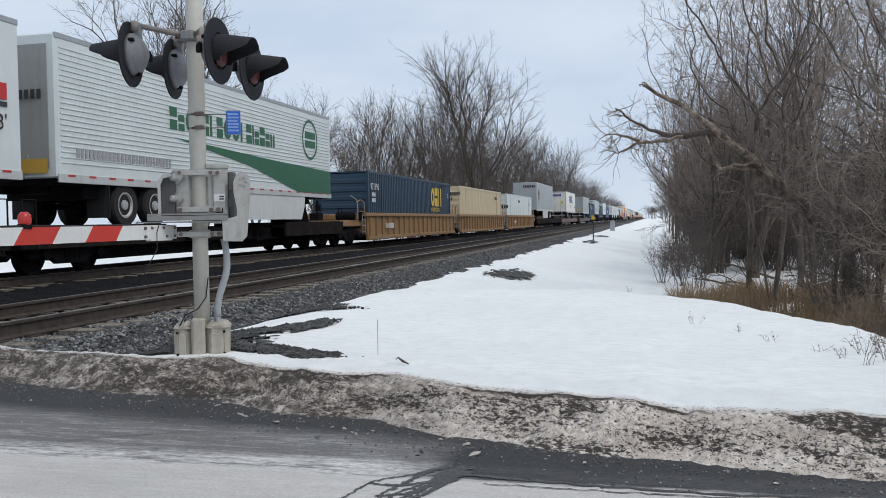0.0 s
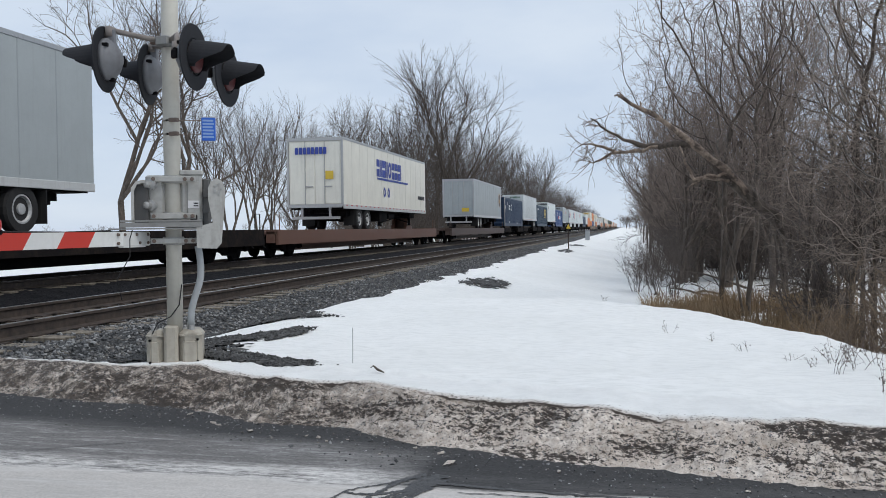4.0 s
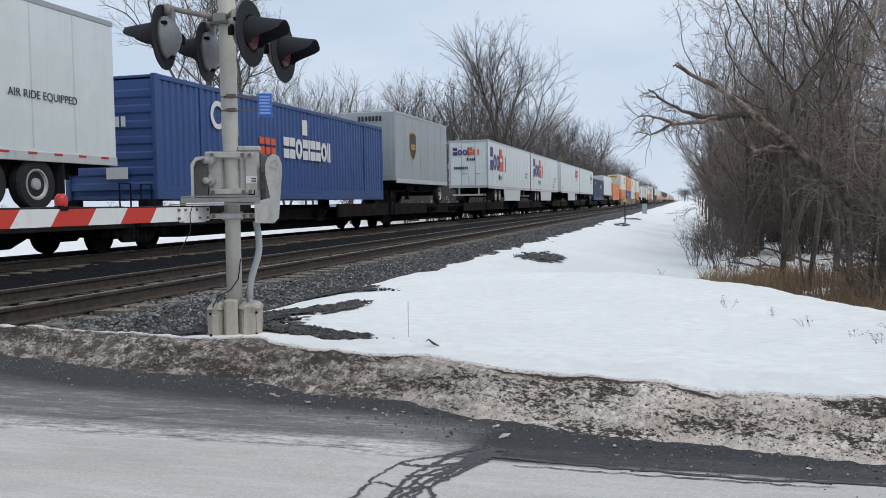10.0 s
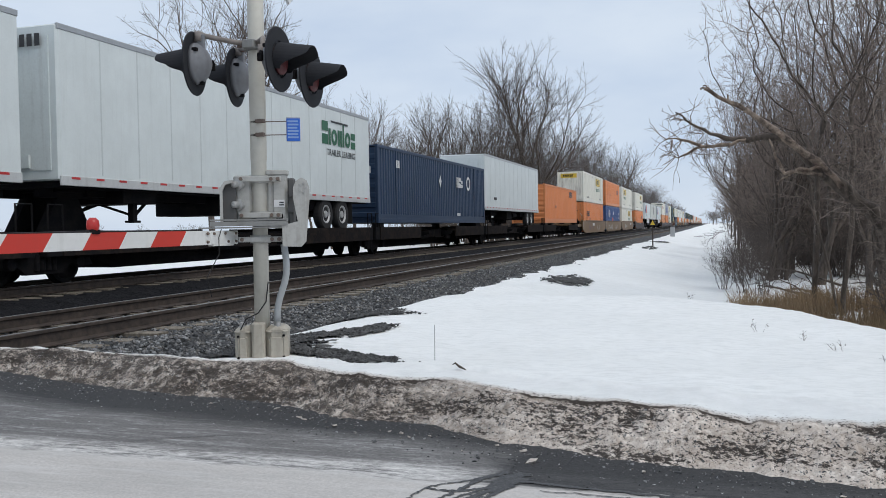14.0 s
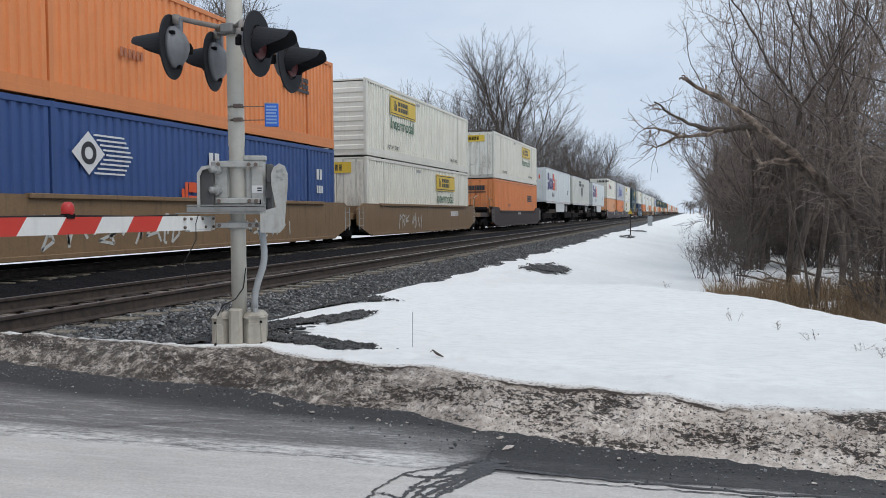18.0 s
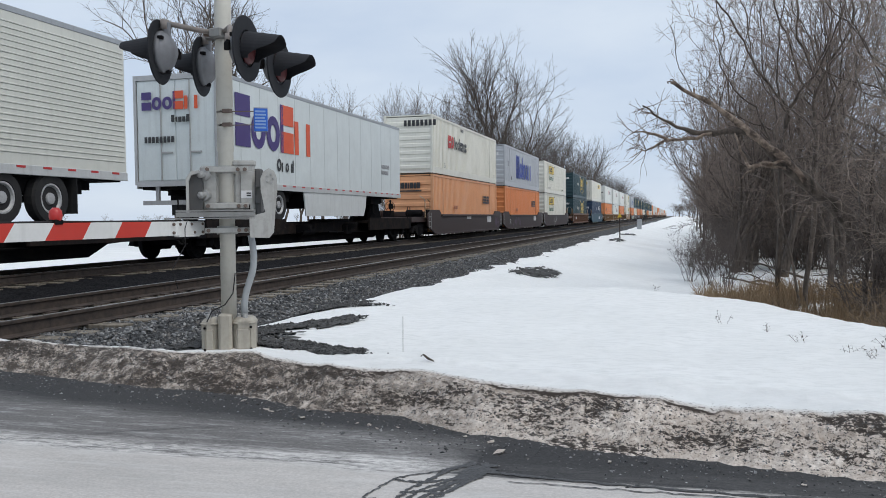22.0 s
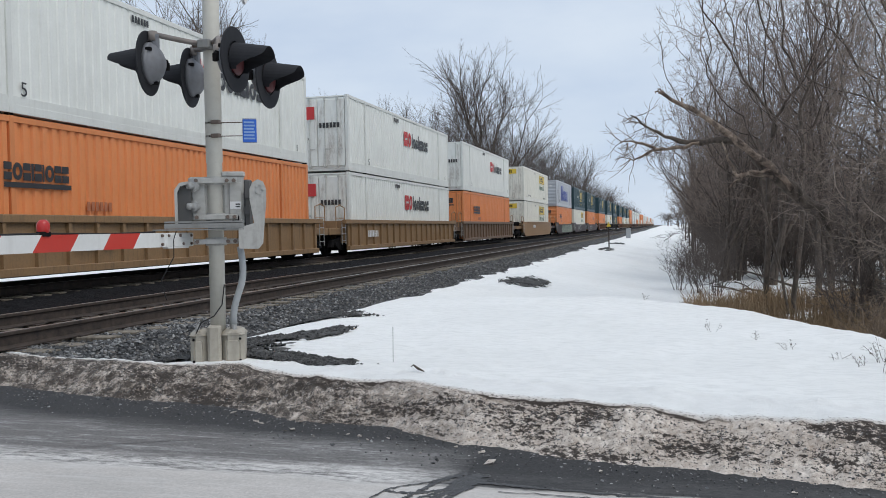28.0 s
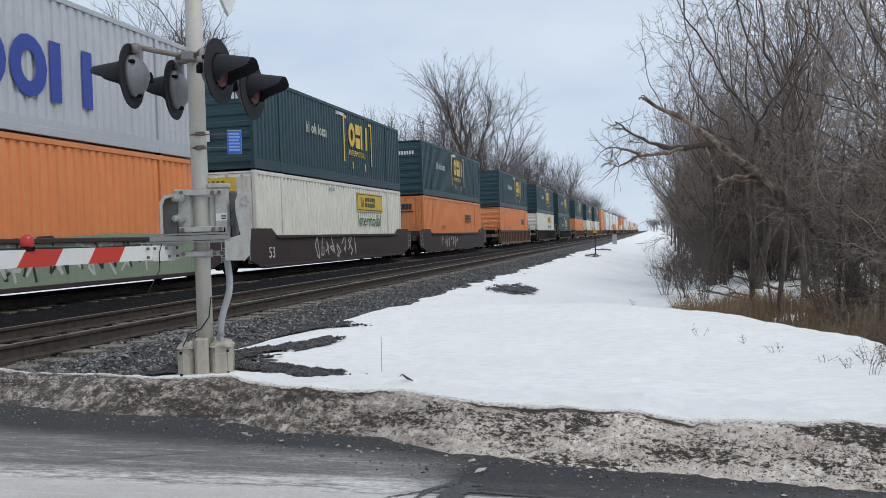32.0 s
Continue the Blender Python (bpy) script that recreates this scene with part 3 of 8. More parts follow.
crack([(-0.98, 3.5), (-0.93, 3.42), (-0.96, 3.32)], [0.004, 0.005, 0.005], 13)
crack([(-3.4, 3.7), (-2.95, 3.95), (-2.6, 4.15), (-2.2, 4.3)], [0.002, 0.003, 0.003, 0.002], 7)
crack([(-0.85, 3.72), (-0.4, 3.66), (0.3, 3.62), (1.2, 3.64), (2.2, 3.58)], [0.02, 0.012, 0.014, 0.012, 0.012], 8)
crack([(-0.7, 3.60), (-0.3, 3.585), (0.2, 3.575), (0.6, 3.56)], [0.004, 0.005, 0.006, 0.003], 9)
rng = random.Random(71)
grit = Geo()
for _ in range(1500):
    x = rng.uniform(-5.2, 2.2)
    d = abs(rng.gauss(0, 0.22))
    y = through_points(x, FOOT) - d
    stone(grit, x, y, road_z(x, y) + 0.002, rng.uniform(0.003, 0.010) * (2.0 if rng.random() < 0.06 else 1), rng)
for _ in range(2600):
    x = rng.uniform(-5.2, 2.2)
    y = through_points(x, FOOT) + rng.uniform(0.02, 0.34)
    stone(grit, x, y, bank_z(x, y) + 0.002, rng.uniform(0.003, 0.010), rng)
setting("road_grit", grit.mesh("road_grit", chip_material()), "dark grit and cinders along the foot of the snow bank", "gravel", "stuff")
lump_mesh = []
for k in range(3):
    g = Geo()
    stone(g, 0, 0, 0.012, 0.03, random.Random(90 + k))
    lump_mesh.append(g.mesh("lump", DIRTY))
for x, y, s in ((-1.62, 4.42, 0.8), (-1.55, 4.35, 0.6), (-1.7, 4.45, 0.5), (-0.82, 4.02, 1.3), (-0.9, 4.2, 1.0), (-1.05, 4.28, 0.7), (-2.05, 4.5, 1.0), (-2.3, 4.62, 0.7), (-2.35, 4.66, 0.9), (-2.6, 4.85, 0.8), (-1.45, 4.4, 0.4), (-0.3, 3.98, 0.8), (-3.1, 4.9, 0.7), (0.5, 3.8, 0.6), (-1.2, 4.15, 0.5)):
    lump = thing("ice_lump", "small lump of dirty ice lying on the asphalt", "ice lump", "lumps of ice", Matrix.LocRotScale((x, y, road_z(x, y)), Euler((0, 0, x * 7)), (s, s * 0.8, s * 0.5)))
    part("lump", lump_mesh[int(abs(x * 10)) % 3], lump)


# ---- the train ----
ORANGE = (0.78, 0.27, 0.09)
FADED = (0.78, 0.38, 0.19)
CREAM = (0.66, 0.55, 0.37)
WARM_WHITE = (0.82, 0.80, 0.71)
COOL_WHITE = (0.68, 0.725, 0.72)
TEAL = (0.014, 0.052, 0.066)
DEEP_TEAL = (0.011, 0.041, 0.080)
NAVY = (0.013, 0.038, 0.09)
BLUE = (0.036, 0.085, 0.25)
GREY = (0.37, 0.403, 0.412)
SILVER = (0.50, 0.52, 0.55)
TAN = (0.33, 0.19, 0.085)
DULL_TAN = (0.28, 0.17, 0.082)
GREY_BROWN = (0.19, 0.12, 0.075)
GREEN_WHITE = (0.80, 0.812, 0.768)
RUST_BROWN = (0.17, 0.085, 0.05)
MAROON = (0.042, 0.025, 0.023)
BROWN = (0.23, 0.145, 0.075)
SEA_BLUE = (0.03, 0.09, 0.13)
BLACK = (0.022, 0.02, 0.019)

BAYS = {}


def once(key, make):
    if key not in BAYS:
        BAYS[key] = make()
    return BAYS[key]


def letters(text, size, mat):
    """A line of raised lettering in the built-in font, lying in the x-z plane from its left end."""
    def make():
        cu = bpy.data.curves.new("lettering", "FONT")
        cu.body, cu.size, cu.extrude = text, size, 0.002
        ob = bpy.data.objects.new("lettering", cu)
        scene.collection.objects.link(ob)
        me = bpy.data.meshes.new_from_object(ob.evaluated_get(bpy.context.evaluated_depsgraph_get()))
        bpy.data.objects.remove(ob)
        me.transform(Matrix.Rotation(radians(90), 4, "X"))
        me.materials.clear()
        me.materials.append(mat)
        return me
    return once(("letters", text, size, mat.name), make)


def bars(widths, height, mat, gap=0.16, low=()):
    """A row of plain upright bars for writing or a mark; low: the places of those that are shorter."""
    def make():
        g, x = Geo(), 0.0
        for i, w in enumerate(widths):
            h = height * (0.72 if i in low else 1.0)
            if w > 0:
                g.box(x, x + w * height, -0.003, 0.003, 0, h)
            x += (abs(w) + gap) * height
        return g.mesh("lettering_bars", mat)
    return once(("bars", tuple(widths), height, mat.name, gap, tuple(low)), make)


def shapes(kinds, height, mat, gap=0.12):
    """A mark of plain shapes in a row: b bar, s short bar, i thin bar, o short ring, O tall ring, T tall block with a slit, space."""
    def make():
        g, x, h = Geo(), 0.0, height
        for k in kinds:
            if k == " ":
                x += 0.35 * h
                continue
            tall = h if k in "bOTi" else 0.72 * h
            w = {"b": 0.2, "s": 0.2, "i": 0.14, "o": 0.62, "O": 0.78, "T": 0.6, "t": 0.5}[k] * h
            if k in "oO":
                n = 16
                pts = [(x + w / 2 + math.cos(2 * math.pi * q / n) * w / 2, tall / 2 + math.sin(2 * math.pi * q / n) * tall / 2) for q in range(n)]
                hole = [(x + w / 2 + (a - x - w / 2) * 0.4, tall / 2 + (c - tall / 2) * 0.5) for a, c in pts]
                for q in range(n):
                    e = (q + 1) % n
                    g.quad(*[(a, -0.003, c) for a, c in (pts[q], pts[e], hole[e], hole[q])])
            elif k in "Tt":
                g.box(x, x + w, -0.003, 0.003, 0, tall * 0.44).box(x, x + w, -0.003, 0.003, tall * 0.58, tall)
            else:
                g.box(x, x + w, -0.003, 0.003, 0, tall)
            x += w + gap * h
        return g.mesh("lettering_shapes", mat)
    return once(("shapes", kinds, height, mat.name, gap), make)


def plate(w, h, mat, cut=0.0):
    return once(("plate", w, h, mat.name, cut), lambda: Geo().prism([(cut, 0), (w - cut, 0), (w, cut), (w, h - cut), (w - cut, h), (cut, h), (0, h - cut), (0, cut)] if cut else [(0, 0), (w, 0), (w, h), (0, h)], 1, -0.003, 0.003).mesh("plate", mat))


def shield(w, h, mat):
    pts = [(0, h * 0.92), (w * 0.25, h), (w * 0.75, h), (w, h * 0.92), (w, h * 0.4), (w * 0.85, h * 0.18), (w / 2, 0), (w * 0.15, h * 0.18), (0, h * 0.4)]
    return once(("shield", w, h, mat.name), lambda: Geo().prism(pts, 1, -0.003, 0.003).mesh("shield", mat))


def ring_mark(r, thick, mat):
    def make():
        g = Geo()
        for k in range(24):
            a, b = 2 * math.pi * k / 24, 2 * math.pi * (k + 1) / 24
            g.quad(*[(math.cos(w) * q, 0, math.sin(w) * q * 1.0) for w, q in ((a, r), (b, r), (b, r - thick), (a, r - thick))])
        return g.mesh("ring_mark", mat)
    return once(("ring", r, thick, mat.name), make)


def on_side(me, parent, u, z, name="marking", label="", half=1.3):
    """Fixes flat writing to the side that faces the road, its left end u metres from the near end."""
    ob = part(name, me, parent, label, pose(half + 0.012, u, z, 0, 0, 90))
    return tagged(ob, kind="stuff") if me.name.startswith("lettering") else ob


def on_end(me, parent, x, z, name="marking", label="", y=0.0):
    ob = part(name, me, parent, label, pose(x, y - 0.02, z, 0, 0, 0))
    return tagged(ob, kind="stuff") if me.name.startswith("lettering") else ob


INK = paint((0.03, 0.03, 0.033), 0.1)
PURPLE = paint((0.06, 0.035, 0.17), 0.1)
RED_ORANGE = paint((0.72, 0.10, 0.03), 0.1)
YELLOW = paint((0.72, 0.50, 0.05), 0.15)
GREEN = paint((0.02, 0.12, 0.06), 0.1)
RED = paint((0.55, 0.03, 0.03), 0.1)
MARK_BLUE = paint((0.03, 0.06, 0.33), 0.1)
MARK_WHITE = paint((0.72, 0.72, 0.72), 0.1)
SHIELD_BROWN = paint((0.045, 0.02, 0.012), 0.1)
GOLD = paint((0.62, 0.36, 0.05), 0.1)
TAPE_RED = paint((0.5, 0.03, 0.03), 0.1)

L53, HALF = 16.15, 1.295


def container_shell(ob, rgb, high, length, end, flat):
    """Corrugated sides, roof, floor and both ends of a container, each a part."""
    mat = paint(rgb)

    def side(s):
        g = Geo()
        d = {WARM_WHITE: 0.06, GREEN_WHITE: 0.022}.get(rgb, 0.045)
        n = int((length - 0.32) / (1.06 if flat else 0.275))
        step = (length - 0.32) / n
        prof = []
        for i in range(n):
            a = 0.16 + i * step
            prof += [(0, a), (0, a + step - 0.06), (-0.03, a + step - 0.05), (-0.03, a + step - 0.01)] if flat else [(0, a), (0, a + step * 0.44), (-d, a + step * 0.54), (-d, a + step * 0.90)]
        prof.append((0, length - 0.16))
        x = HALF - 0.02
        k = len(prof)
        g.v = [(s * (x + o), a, z) for z in (0.16, high - 0.1) for o, a in prof]
        g.f = [(i, i + 1, k + i + 1, k + i)[::s] for i in range(k - 1)]
        return g.mesh("side_panel", mat)

    def near_end():
        g = Geo()
        if end == "front":
            z0, h = 0.2, (high - 0.4) / 7
            prof = [(0.11, 0.08)]
            for k in range(7):
                z = z0 + h * k
                prof += [(0.075, z), (0.04, z + h * 0.12), (0.04, z + h * 0.5), (0.075, z + h * 0.62)]
            prof += [(0.075, high - 0.12), (0.11, high - 0.1)]
            g.prism(prof, 0, -HALF + 0.12, HALF - 0.12)
        else:
            g.box(-HALF + 0.06, HALF - 0.06, 0.08, 0.12, 0.1, high - 0.08)
        return g.mesh("end_panel", mat)
    for s in (-1, 1):
        part("side_panel", once(("cside", rgb, high, length, flat, s), lambda: side(s)), ob)
    part("roof_panel", once(("croof", rgb, high, length), lambda: Geo().box(-HALF + 0.04, HALF - 0.04, 0.06, length - 0.06, high - 0.07, high - 0.015).mesh("roof_panel", mat)), ob)
    part("floor_panel", once(("cfloor", rgb, length), lambda: Geo().box(-HALF + 0.05, HALF - 0.05, 0.1, length - 0.05, 0.02, 0.16).mesh("floor_panel", mat)), ob)
    part("end_panel", once(("cend", rgb, high, end), near_end), ob)
    part("end_panel", once(("cfar", rgb, high, length), lambda: Geo().box(-HALF + 0.06, HALF - 0.06, length - 0.1, length - 0.04, 0.1, high - 0.08).mesh("end_panel", mat)), ob)


def container(u, z, rgb, label, marks=(), end="front", high=2.98, length=L53, posts=True, end_marks=(), flat=False, far=False):
    """A shipping container, its near end at u along the train."""
    ob = thing("shipping_container", label, "container", "containers of the train")
    container_shell(ob, rgb, high, length, end, flat)
    dark = tuple(c * 0.9 for c in rgb)
    for s in (-1, 1):
        m = Matrix.Diagonal((s, 1, 1, 1))
        part("top_rail", once(("rail", rgb, high, length, s, 1), lambda: Geo().box(*sorted((s * HALF, s * (HALF - 0.08))), 0.1, length - 0.1, high - 0.12, high, 0.01).mesh("rail", paint(dark))), ob)
        part("bottom_rail", once(("rail", rgb, high, length, s, 0), lambda: Geo().box(*sorted((s * HALF, s * (HALF - 0.08))), 0.1, length - 0.1, 0.0, 0.17, 0.01).box(*sorted((s * (HALF - 0.006), s * (HALF - 0.05))), 0.12, length - 0.12, 0.15, 0.33).mesh("rail", paint(dark))), ob)
        for y in (0.0, length - 0.16):
            part("corner_post", once(("cp", rgb, high, s), lambda: Geo().box(*sorted((s * (HALF + 0.004), s * (HALF - 0.12))), 0, 0.16, 0, high + 0.005, 0.012).mesh("corner_post", paint(dark))), ob, "", pose(0, y, 0))
        if z > 3 and not far:
            for y in (0.0, 1.98, length - 2.18, length - 0.18):
                part("corner_lock", once(("lock", s), lambda: Geo().box(*sorted((s * (HALF - 0.02), s * (HALF - 0.14))), 0.02, 0.16, -0.034, 0.0).mesh("corner_lock", CAR_BLACK)), ob, "black stacking lock", pose(0, y, 0))
        if posts and not far:
            for y in (2.0, length - 2.16):
                part("lifting_post", once(("lp", rgb, high, s), lambda: Geo().box(*sorted((s * (HALF + 0.006), s * (HALF - 0.08))), 0, 0.13, 0, high + 0.006, 0.01).mesh("lifting_post", paint(dark))), ob, "", pose(0, y, 0))
    if end == "door" and not far:
        for s in (-1, 1):
            leaf = part("door", once(("leaf", rgb, high, s), lambda: Geo().box(*sorted((s * 0.02, s * 1.15)), 0.02, 0.08, 0.2, high - 0.16, 0.02).mesh("door", stained(rgb))), ob)
            for x in (0.32, 0.85):
                part("lock_rod", once(("rod", rgb, high), lambda: Geo().tube([(0, 0, 0.15), (0, 0, high - 0.12)], 0.018, 8).box(-0.04, 0.04, -0.03, 0.03, 0.12, 0.2).box(-0.04, 0.04, -0.03, 0.03, high - 0.2, high - 0.1).box(0, 0.22, -0.012, 0.012, 0.85, 0.89).mesh("lock_rod", paint(tuple(c * 0.7 for c in rgb), 0.7))), leaf, "painted steel locking rod", pose(s * x, -0.005, 0))
    for me, du, dz, *name in marks:
        on_side(me, ob, du, dz, *name)
    for me, dx, dz, *name in end_marks:
        on_end(me, ob, dx, dz, *name)
    TRAIN.append((ob, u, z - 0.035 if far and z > 3 else z))
    return ob


TRAIN = []


def wheel_mesh(r, w, mat, hub):
    def make():
        g = Geo().lathe((0, 0, 0), (1, 0, 0), [(-w / 2, r * 0.6), (-w / 2, r * 0.93), (-w * 0.3, r), (w * 0.3, r), (w / 2, r * 0.93), (w / 2, r * 0.62), (w * 0.3, r * 0.56), (w * 0.3, 0.02)], 22)
        return g.mesh("tyre", mat, smooth=False)
    return once(("wheel", r, w, mat.name), make)


def rim_mesh():
    return once("rim", lambda: Geo().lathe((0, 0, 0), (1, 0, 0), [(0.03, 0.30), (0.115, 0.305), (0.115, 0.27), (0.05, 0.23), (0.04, 0.13), (0.11, 0.11), (0.12, 0.02)], 20).mesh("rim", RIM))


def trailer_body(rgb, length, high):
    return once(("tbody", rgb, length, high), lambda: Geo().box(-HALF, HALF, 0, length, 0, high, 0.05).mesh("trailer_body", paint(rgb, 0.12)))


def trailer_skin(body, rgb, length, high, ribs):
    """Posts, ridges or seams on both sides of a trailer's box."""
    if ribs == "posts":
        for side in (-1, 1):
            post = once(("side_post", rgb, side), lambda: Geo().box(*sorted((side * HALF, side * (HALF + 0.03))), 0, 0.11, 0.15, high - 0.1, 0.01).mesh("side_post", paint(tuple(c * 0.72 for c in rgb), 0.3)))
            for k in range(int((length - 0.8) / 1.22) + 1):
                part("side_post", post, body, "", pose(0, 0.5 + 1.22 * k, 0))
        return

    def make():
        g = Geo()
        if ribs == "planks":
            z = 0.3
            while z < high - 0.2:
                for s in (-1, 1):
                    g.prism([(s * HALF, z), (s * (HALF + 0.014), z + 0.012), (s * (HALF + 0.014), z + 0.03), (s * HALF, z + 0.042)], 1, 0.12, length - 0.12)
                z += 0.115
        else:
            y = 1.22
            while y < length - 0.3:
                for s in (-1, 1):
                    g.box(*sorted((s * HALF, s * (HALF + 0.004))), y, y + 0.035, 0.15, high - 0.1)
                y += 1.22
        return g.mesh("panel_seam", paint(tuple(c * (0.9 if ribs or rgb == GREY else 0.84) for c in rgb), 0.12))
    tagged(part("panel_seam", once(("seam", rgb, length, high, ribs), make), body), kind="stuff")


def trailer(u, rgb, label, wheels="far", marks=(), end="front", length=16.0, ribs="", skirt=None, end_marks=(), deck=0.97, reefer=False, nose=None):
    """A road trailer standing on a rail car; wheels: at the near or far end of it."""
    low, high = 2.03 - deck, 3.02
    ob = thing("road_trailer", label, "trailer", "trailers of the train")
    body = part("body", trailer_body(rgb, length, high), ob, "", pose(0, 0, low))
    trailer_skin(body, rgb, length, high, ribs)
    for s in (-1, 1):
        rail = part("bottom_rail", once(("tr", s, length), lambda: Geo().box(*sorted((s * (HALF + 0.015), s * (HALF - 0.04))), 0.02, length - 0.02, -0.1, 0.09, 0.012).mesh("bottom_rail", paint((0.6, 0.61, 0.6), 0.3, 0.45, 0.2))), ob, "grey aluminium rail", pose(0, 0, low))
        part("top_rail", once(("tt", s, length), lambda: Geo().box(*sorted((s * (HALF + 0.012), s * (HALF - 0.06))), 0.02, length - 0.02, high - 0.1, high + 0.015, 0.012).mesh("top_rail", paint((0.42, 0.43, 0.44), 0.3, 0.4, 0.5))), ob, "", pose(0, 0, low))
        if s > 0 and rgb != GREY:
            def tape():
                g, y = Geo(), 0.3
                while y < length - 0.4:
                    g.box(HALF + 0.016, HALF + 0.02, y, y + 0.24, 0.03, 0.075)
                    y += 0.72
                return g.mesh("reflective_tape", TAPE_RED)
            tagged(part("reflective_tape", once(("tape", length), tape), rail, "red reflective tape strips"), kind="stuff")
    part("floor_beam", once(("fb", length), lambda: Geo().box(-0.5, -0.38, 0.3, length - 0.3, -0.3, 0).box(0.38, 0.5, 0.3, length - 0.3, -0.3, 0).box(-1.2, 1.2, 0.15, length - 0.15, -0.13, -0.005).mesh("floor_beam", CAR_BLACK)), ob, "black steel", pose(0, 0, low))
    # sliding frame over the wheels, gear box over the legs
    fr = once(("slider", length > 12), lambda: Geo().box(-1.0, 1.0, -1.9, 1.9, -0.42, -0.02, 0.02).box(-0.55, 0.55, -2.4, 2.4, -0.3, -0.02).mesh("sliding_frame", CAR_BLACK))
    bb = (3.1 if wheels == "near" else length - 3.1) if length > 12 else (1.3 if wheels == "near" else length - 1.3)
    part("sliding_frame", fr, ob, "", pose(0, min(max(bb, 2.45), length - 2.45), low))
    part("gear_box", once("gearbox", lambda: Geo().box(-1.05, 1.05, -0.5, 0.7, -0.4, -0.02, 0.02).box(-0.6, 0.6, -1.1, 1.4, -0.26, -0.02).mesh("gear_box", CAR_BLACK)), ob, "", pose(0, length - 2.7 if wheels == "near" else 2.7, low))
    # bogie with two axles
    b = 3.1 if wheels == "near" else length - 3.1
    if length < 12:
        b = 1.3 if wheels == "near" else length - 1.3
    axles = (-0.65, 0.65) if length > 12 else (0.0,)
    for a in axles:
        part("axle", once("axle", lambda: Geo().tube([(-1.2, 0, 0), (1.2, 0, 0)], 0.07, 8).mesh("axle", CAR_BLACK)), ob, "", pose(0, b + a, 0.52))
        for s in (-1, 1):
            w = part("wheel", wheel_mesh(0.515, 0.27, RUBBER, RIM), ob, "black rubber tyre", pose(s * 1.12, b + a, 0.52))
            part("rim", rim_mesh(), w, "pale steel rim", pose(0.01 * s, 0, 0, 0, 0, 0 if s > 0 else 180))
    part("suspension", once("susp", lambda: Geo().box(-0.6, -0.42, -1.4, 1.4, 0.5, 0.85).box(0.42, 0.6, -1.4, 1.4, 0.5, 0.85).box(-0.9, 0.9, -0.12, 0.12, 0.45, 0.75).mesh("suspension", CAR_BLACK)), ob, "", pose(0, b, 0.1))
    if length > 12:
        for s in (-1, 1):
            part("mud_flap", once("flap", lambda: Geo().box(-0.3, 0.3, -0.01, 0.01, 0.12, 0.85).mesh("mud_flap", RUBBER)), ob, "", pose(s * 1.0, b + (1.35 if wheels == "far" else -1.35), 0.1))
    if length > 12:
        part("storage_box", once("stow", lambda: Geo().box(-1.1, 1.1, -0.7, 0.7, -0.62, -0.1, 0.03).tube([(1.0, 0.9, -0.35), (1.0, 2.0, -0.35)], 0.16, 10).mesh("storage_box", CAR_BLACK)), ob, "", pose(0, length * 0.44, low))
    # landing gear and hitch stand at the other end
    f = length - 2.7 if wheels == "near" else 2.7
    for s in (-1, 1):
        part("landing_leg", once("leg", lambda: Geo().box(-0.07, 0.07, -0.07, 0.07, 0.28, 1.1).box(-0.12, 0.12, -0.12, 0.12, 0.24, 0.29).mesh("landing_leg", CAR_BLACK)), ob, "", pose(s * 0.9, f, 0))
    part("leg_brace", once("brace", lambda: Geo().tube([(-0.9, 0, 0.4), (0.9, 0, 0.95)], 0.03, 6).tube([(0.9, 0, 0.4), (-0.9, 0, 0.95)], 0.03, 6).tube([(0.9, 0, 0.35), (0.6, 1.3, 1.0)], 0.04, 6).tube([(-0.9, 0, 0.35), (-0.6, 1.3, 1.0)], 0.04, 6).mesh("leg_brace", CAR_BLACK)), ob, "", pose(0, f, 0))
    if end == "door":
        for s in (-1, 1):
            leaf = part("door", once(("tleaf", rgb, s), lambda: Geo().box(*sorted((s * 0.015, s * 1.2)), -0.03, 0.03, 0.12, high - 0.16, 0.015).mesh("door", paint(rgb, 0.2))), ob, "", pose(0, 0, low))
            part("lock_rod", once("trod", lambda: Geo().tube([(0, 0, 0.1), (0, 0, 2.85)], 0.02, 8).box(0, 0.35, -0.012, 0.012, 0.85, 0.9).mesh("lock_rod", STEEL)), leaf, "steel locking rod", pose(s * 0.45, -0.05, 0))
        part("door_frame", once("tframe", lambda: Geo().box(-HALF, -1.21, -0.06, 0.02, 0, high).box(1.21, HALF, -0.06, 0.02, 0, high).box(-1.21, 1.21, -0.06, 0.02, high - 0.14, high).box(-1.21, 1.21, -0.06, 0.02, -0.05, 0.1).mesh("door_frame", paint((0.45, 0.45, 0.45), 0.3, 0.4, 0.4))), ob, "grey metal", pose(0, 0, low))
        part("bumper", once("bump", lambda: Geo().box(-1.1, 1.1, 0.0, 0.1, 0.5, 0.62).box(-0.7, -0.6, 0.02, 0.1, 0.6, 1.05).box(0.6, 0.7, 0.02, 0.1, 0.6, 1.05).mesh("bumper", paint((0.4, 0.4, 0.4), 0.4))), ob)
    else:
        part("nose_panel", once(("nose", nose or rgb), lambda: Geo().box(-1.1, 1.1, -0.02, 0.0, 0.2, 2.8, 0.0).box(-0.25, 0.1, -0.05, 0.0, 0.28, 0.5).box(0.3, 0.62, -0.07, 0.0, 0.25, 0.5).mesh("nose_panel", paint(nose or rgb, 0.3))), ob, "", pose(0, 0, low))
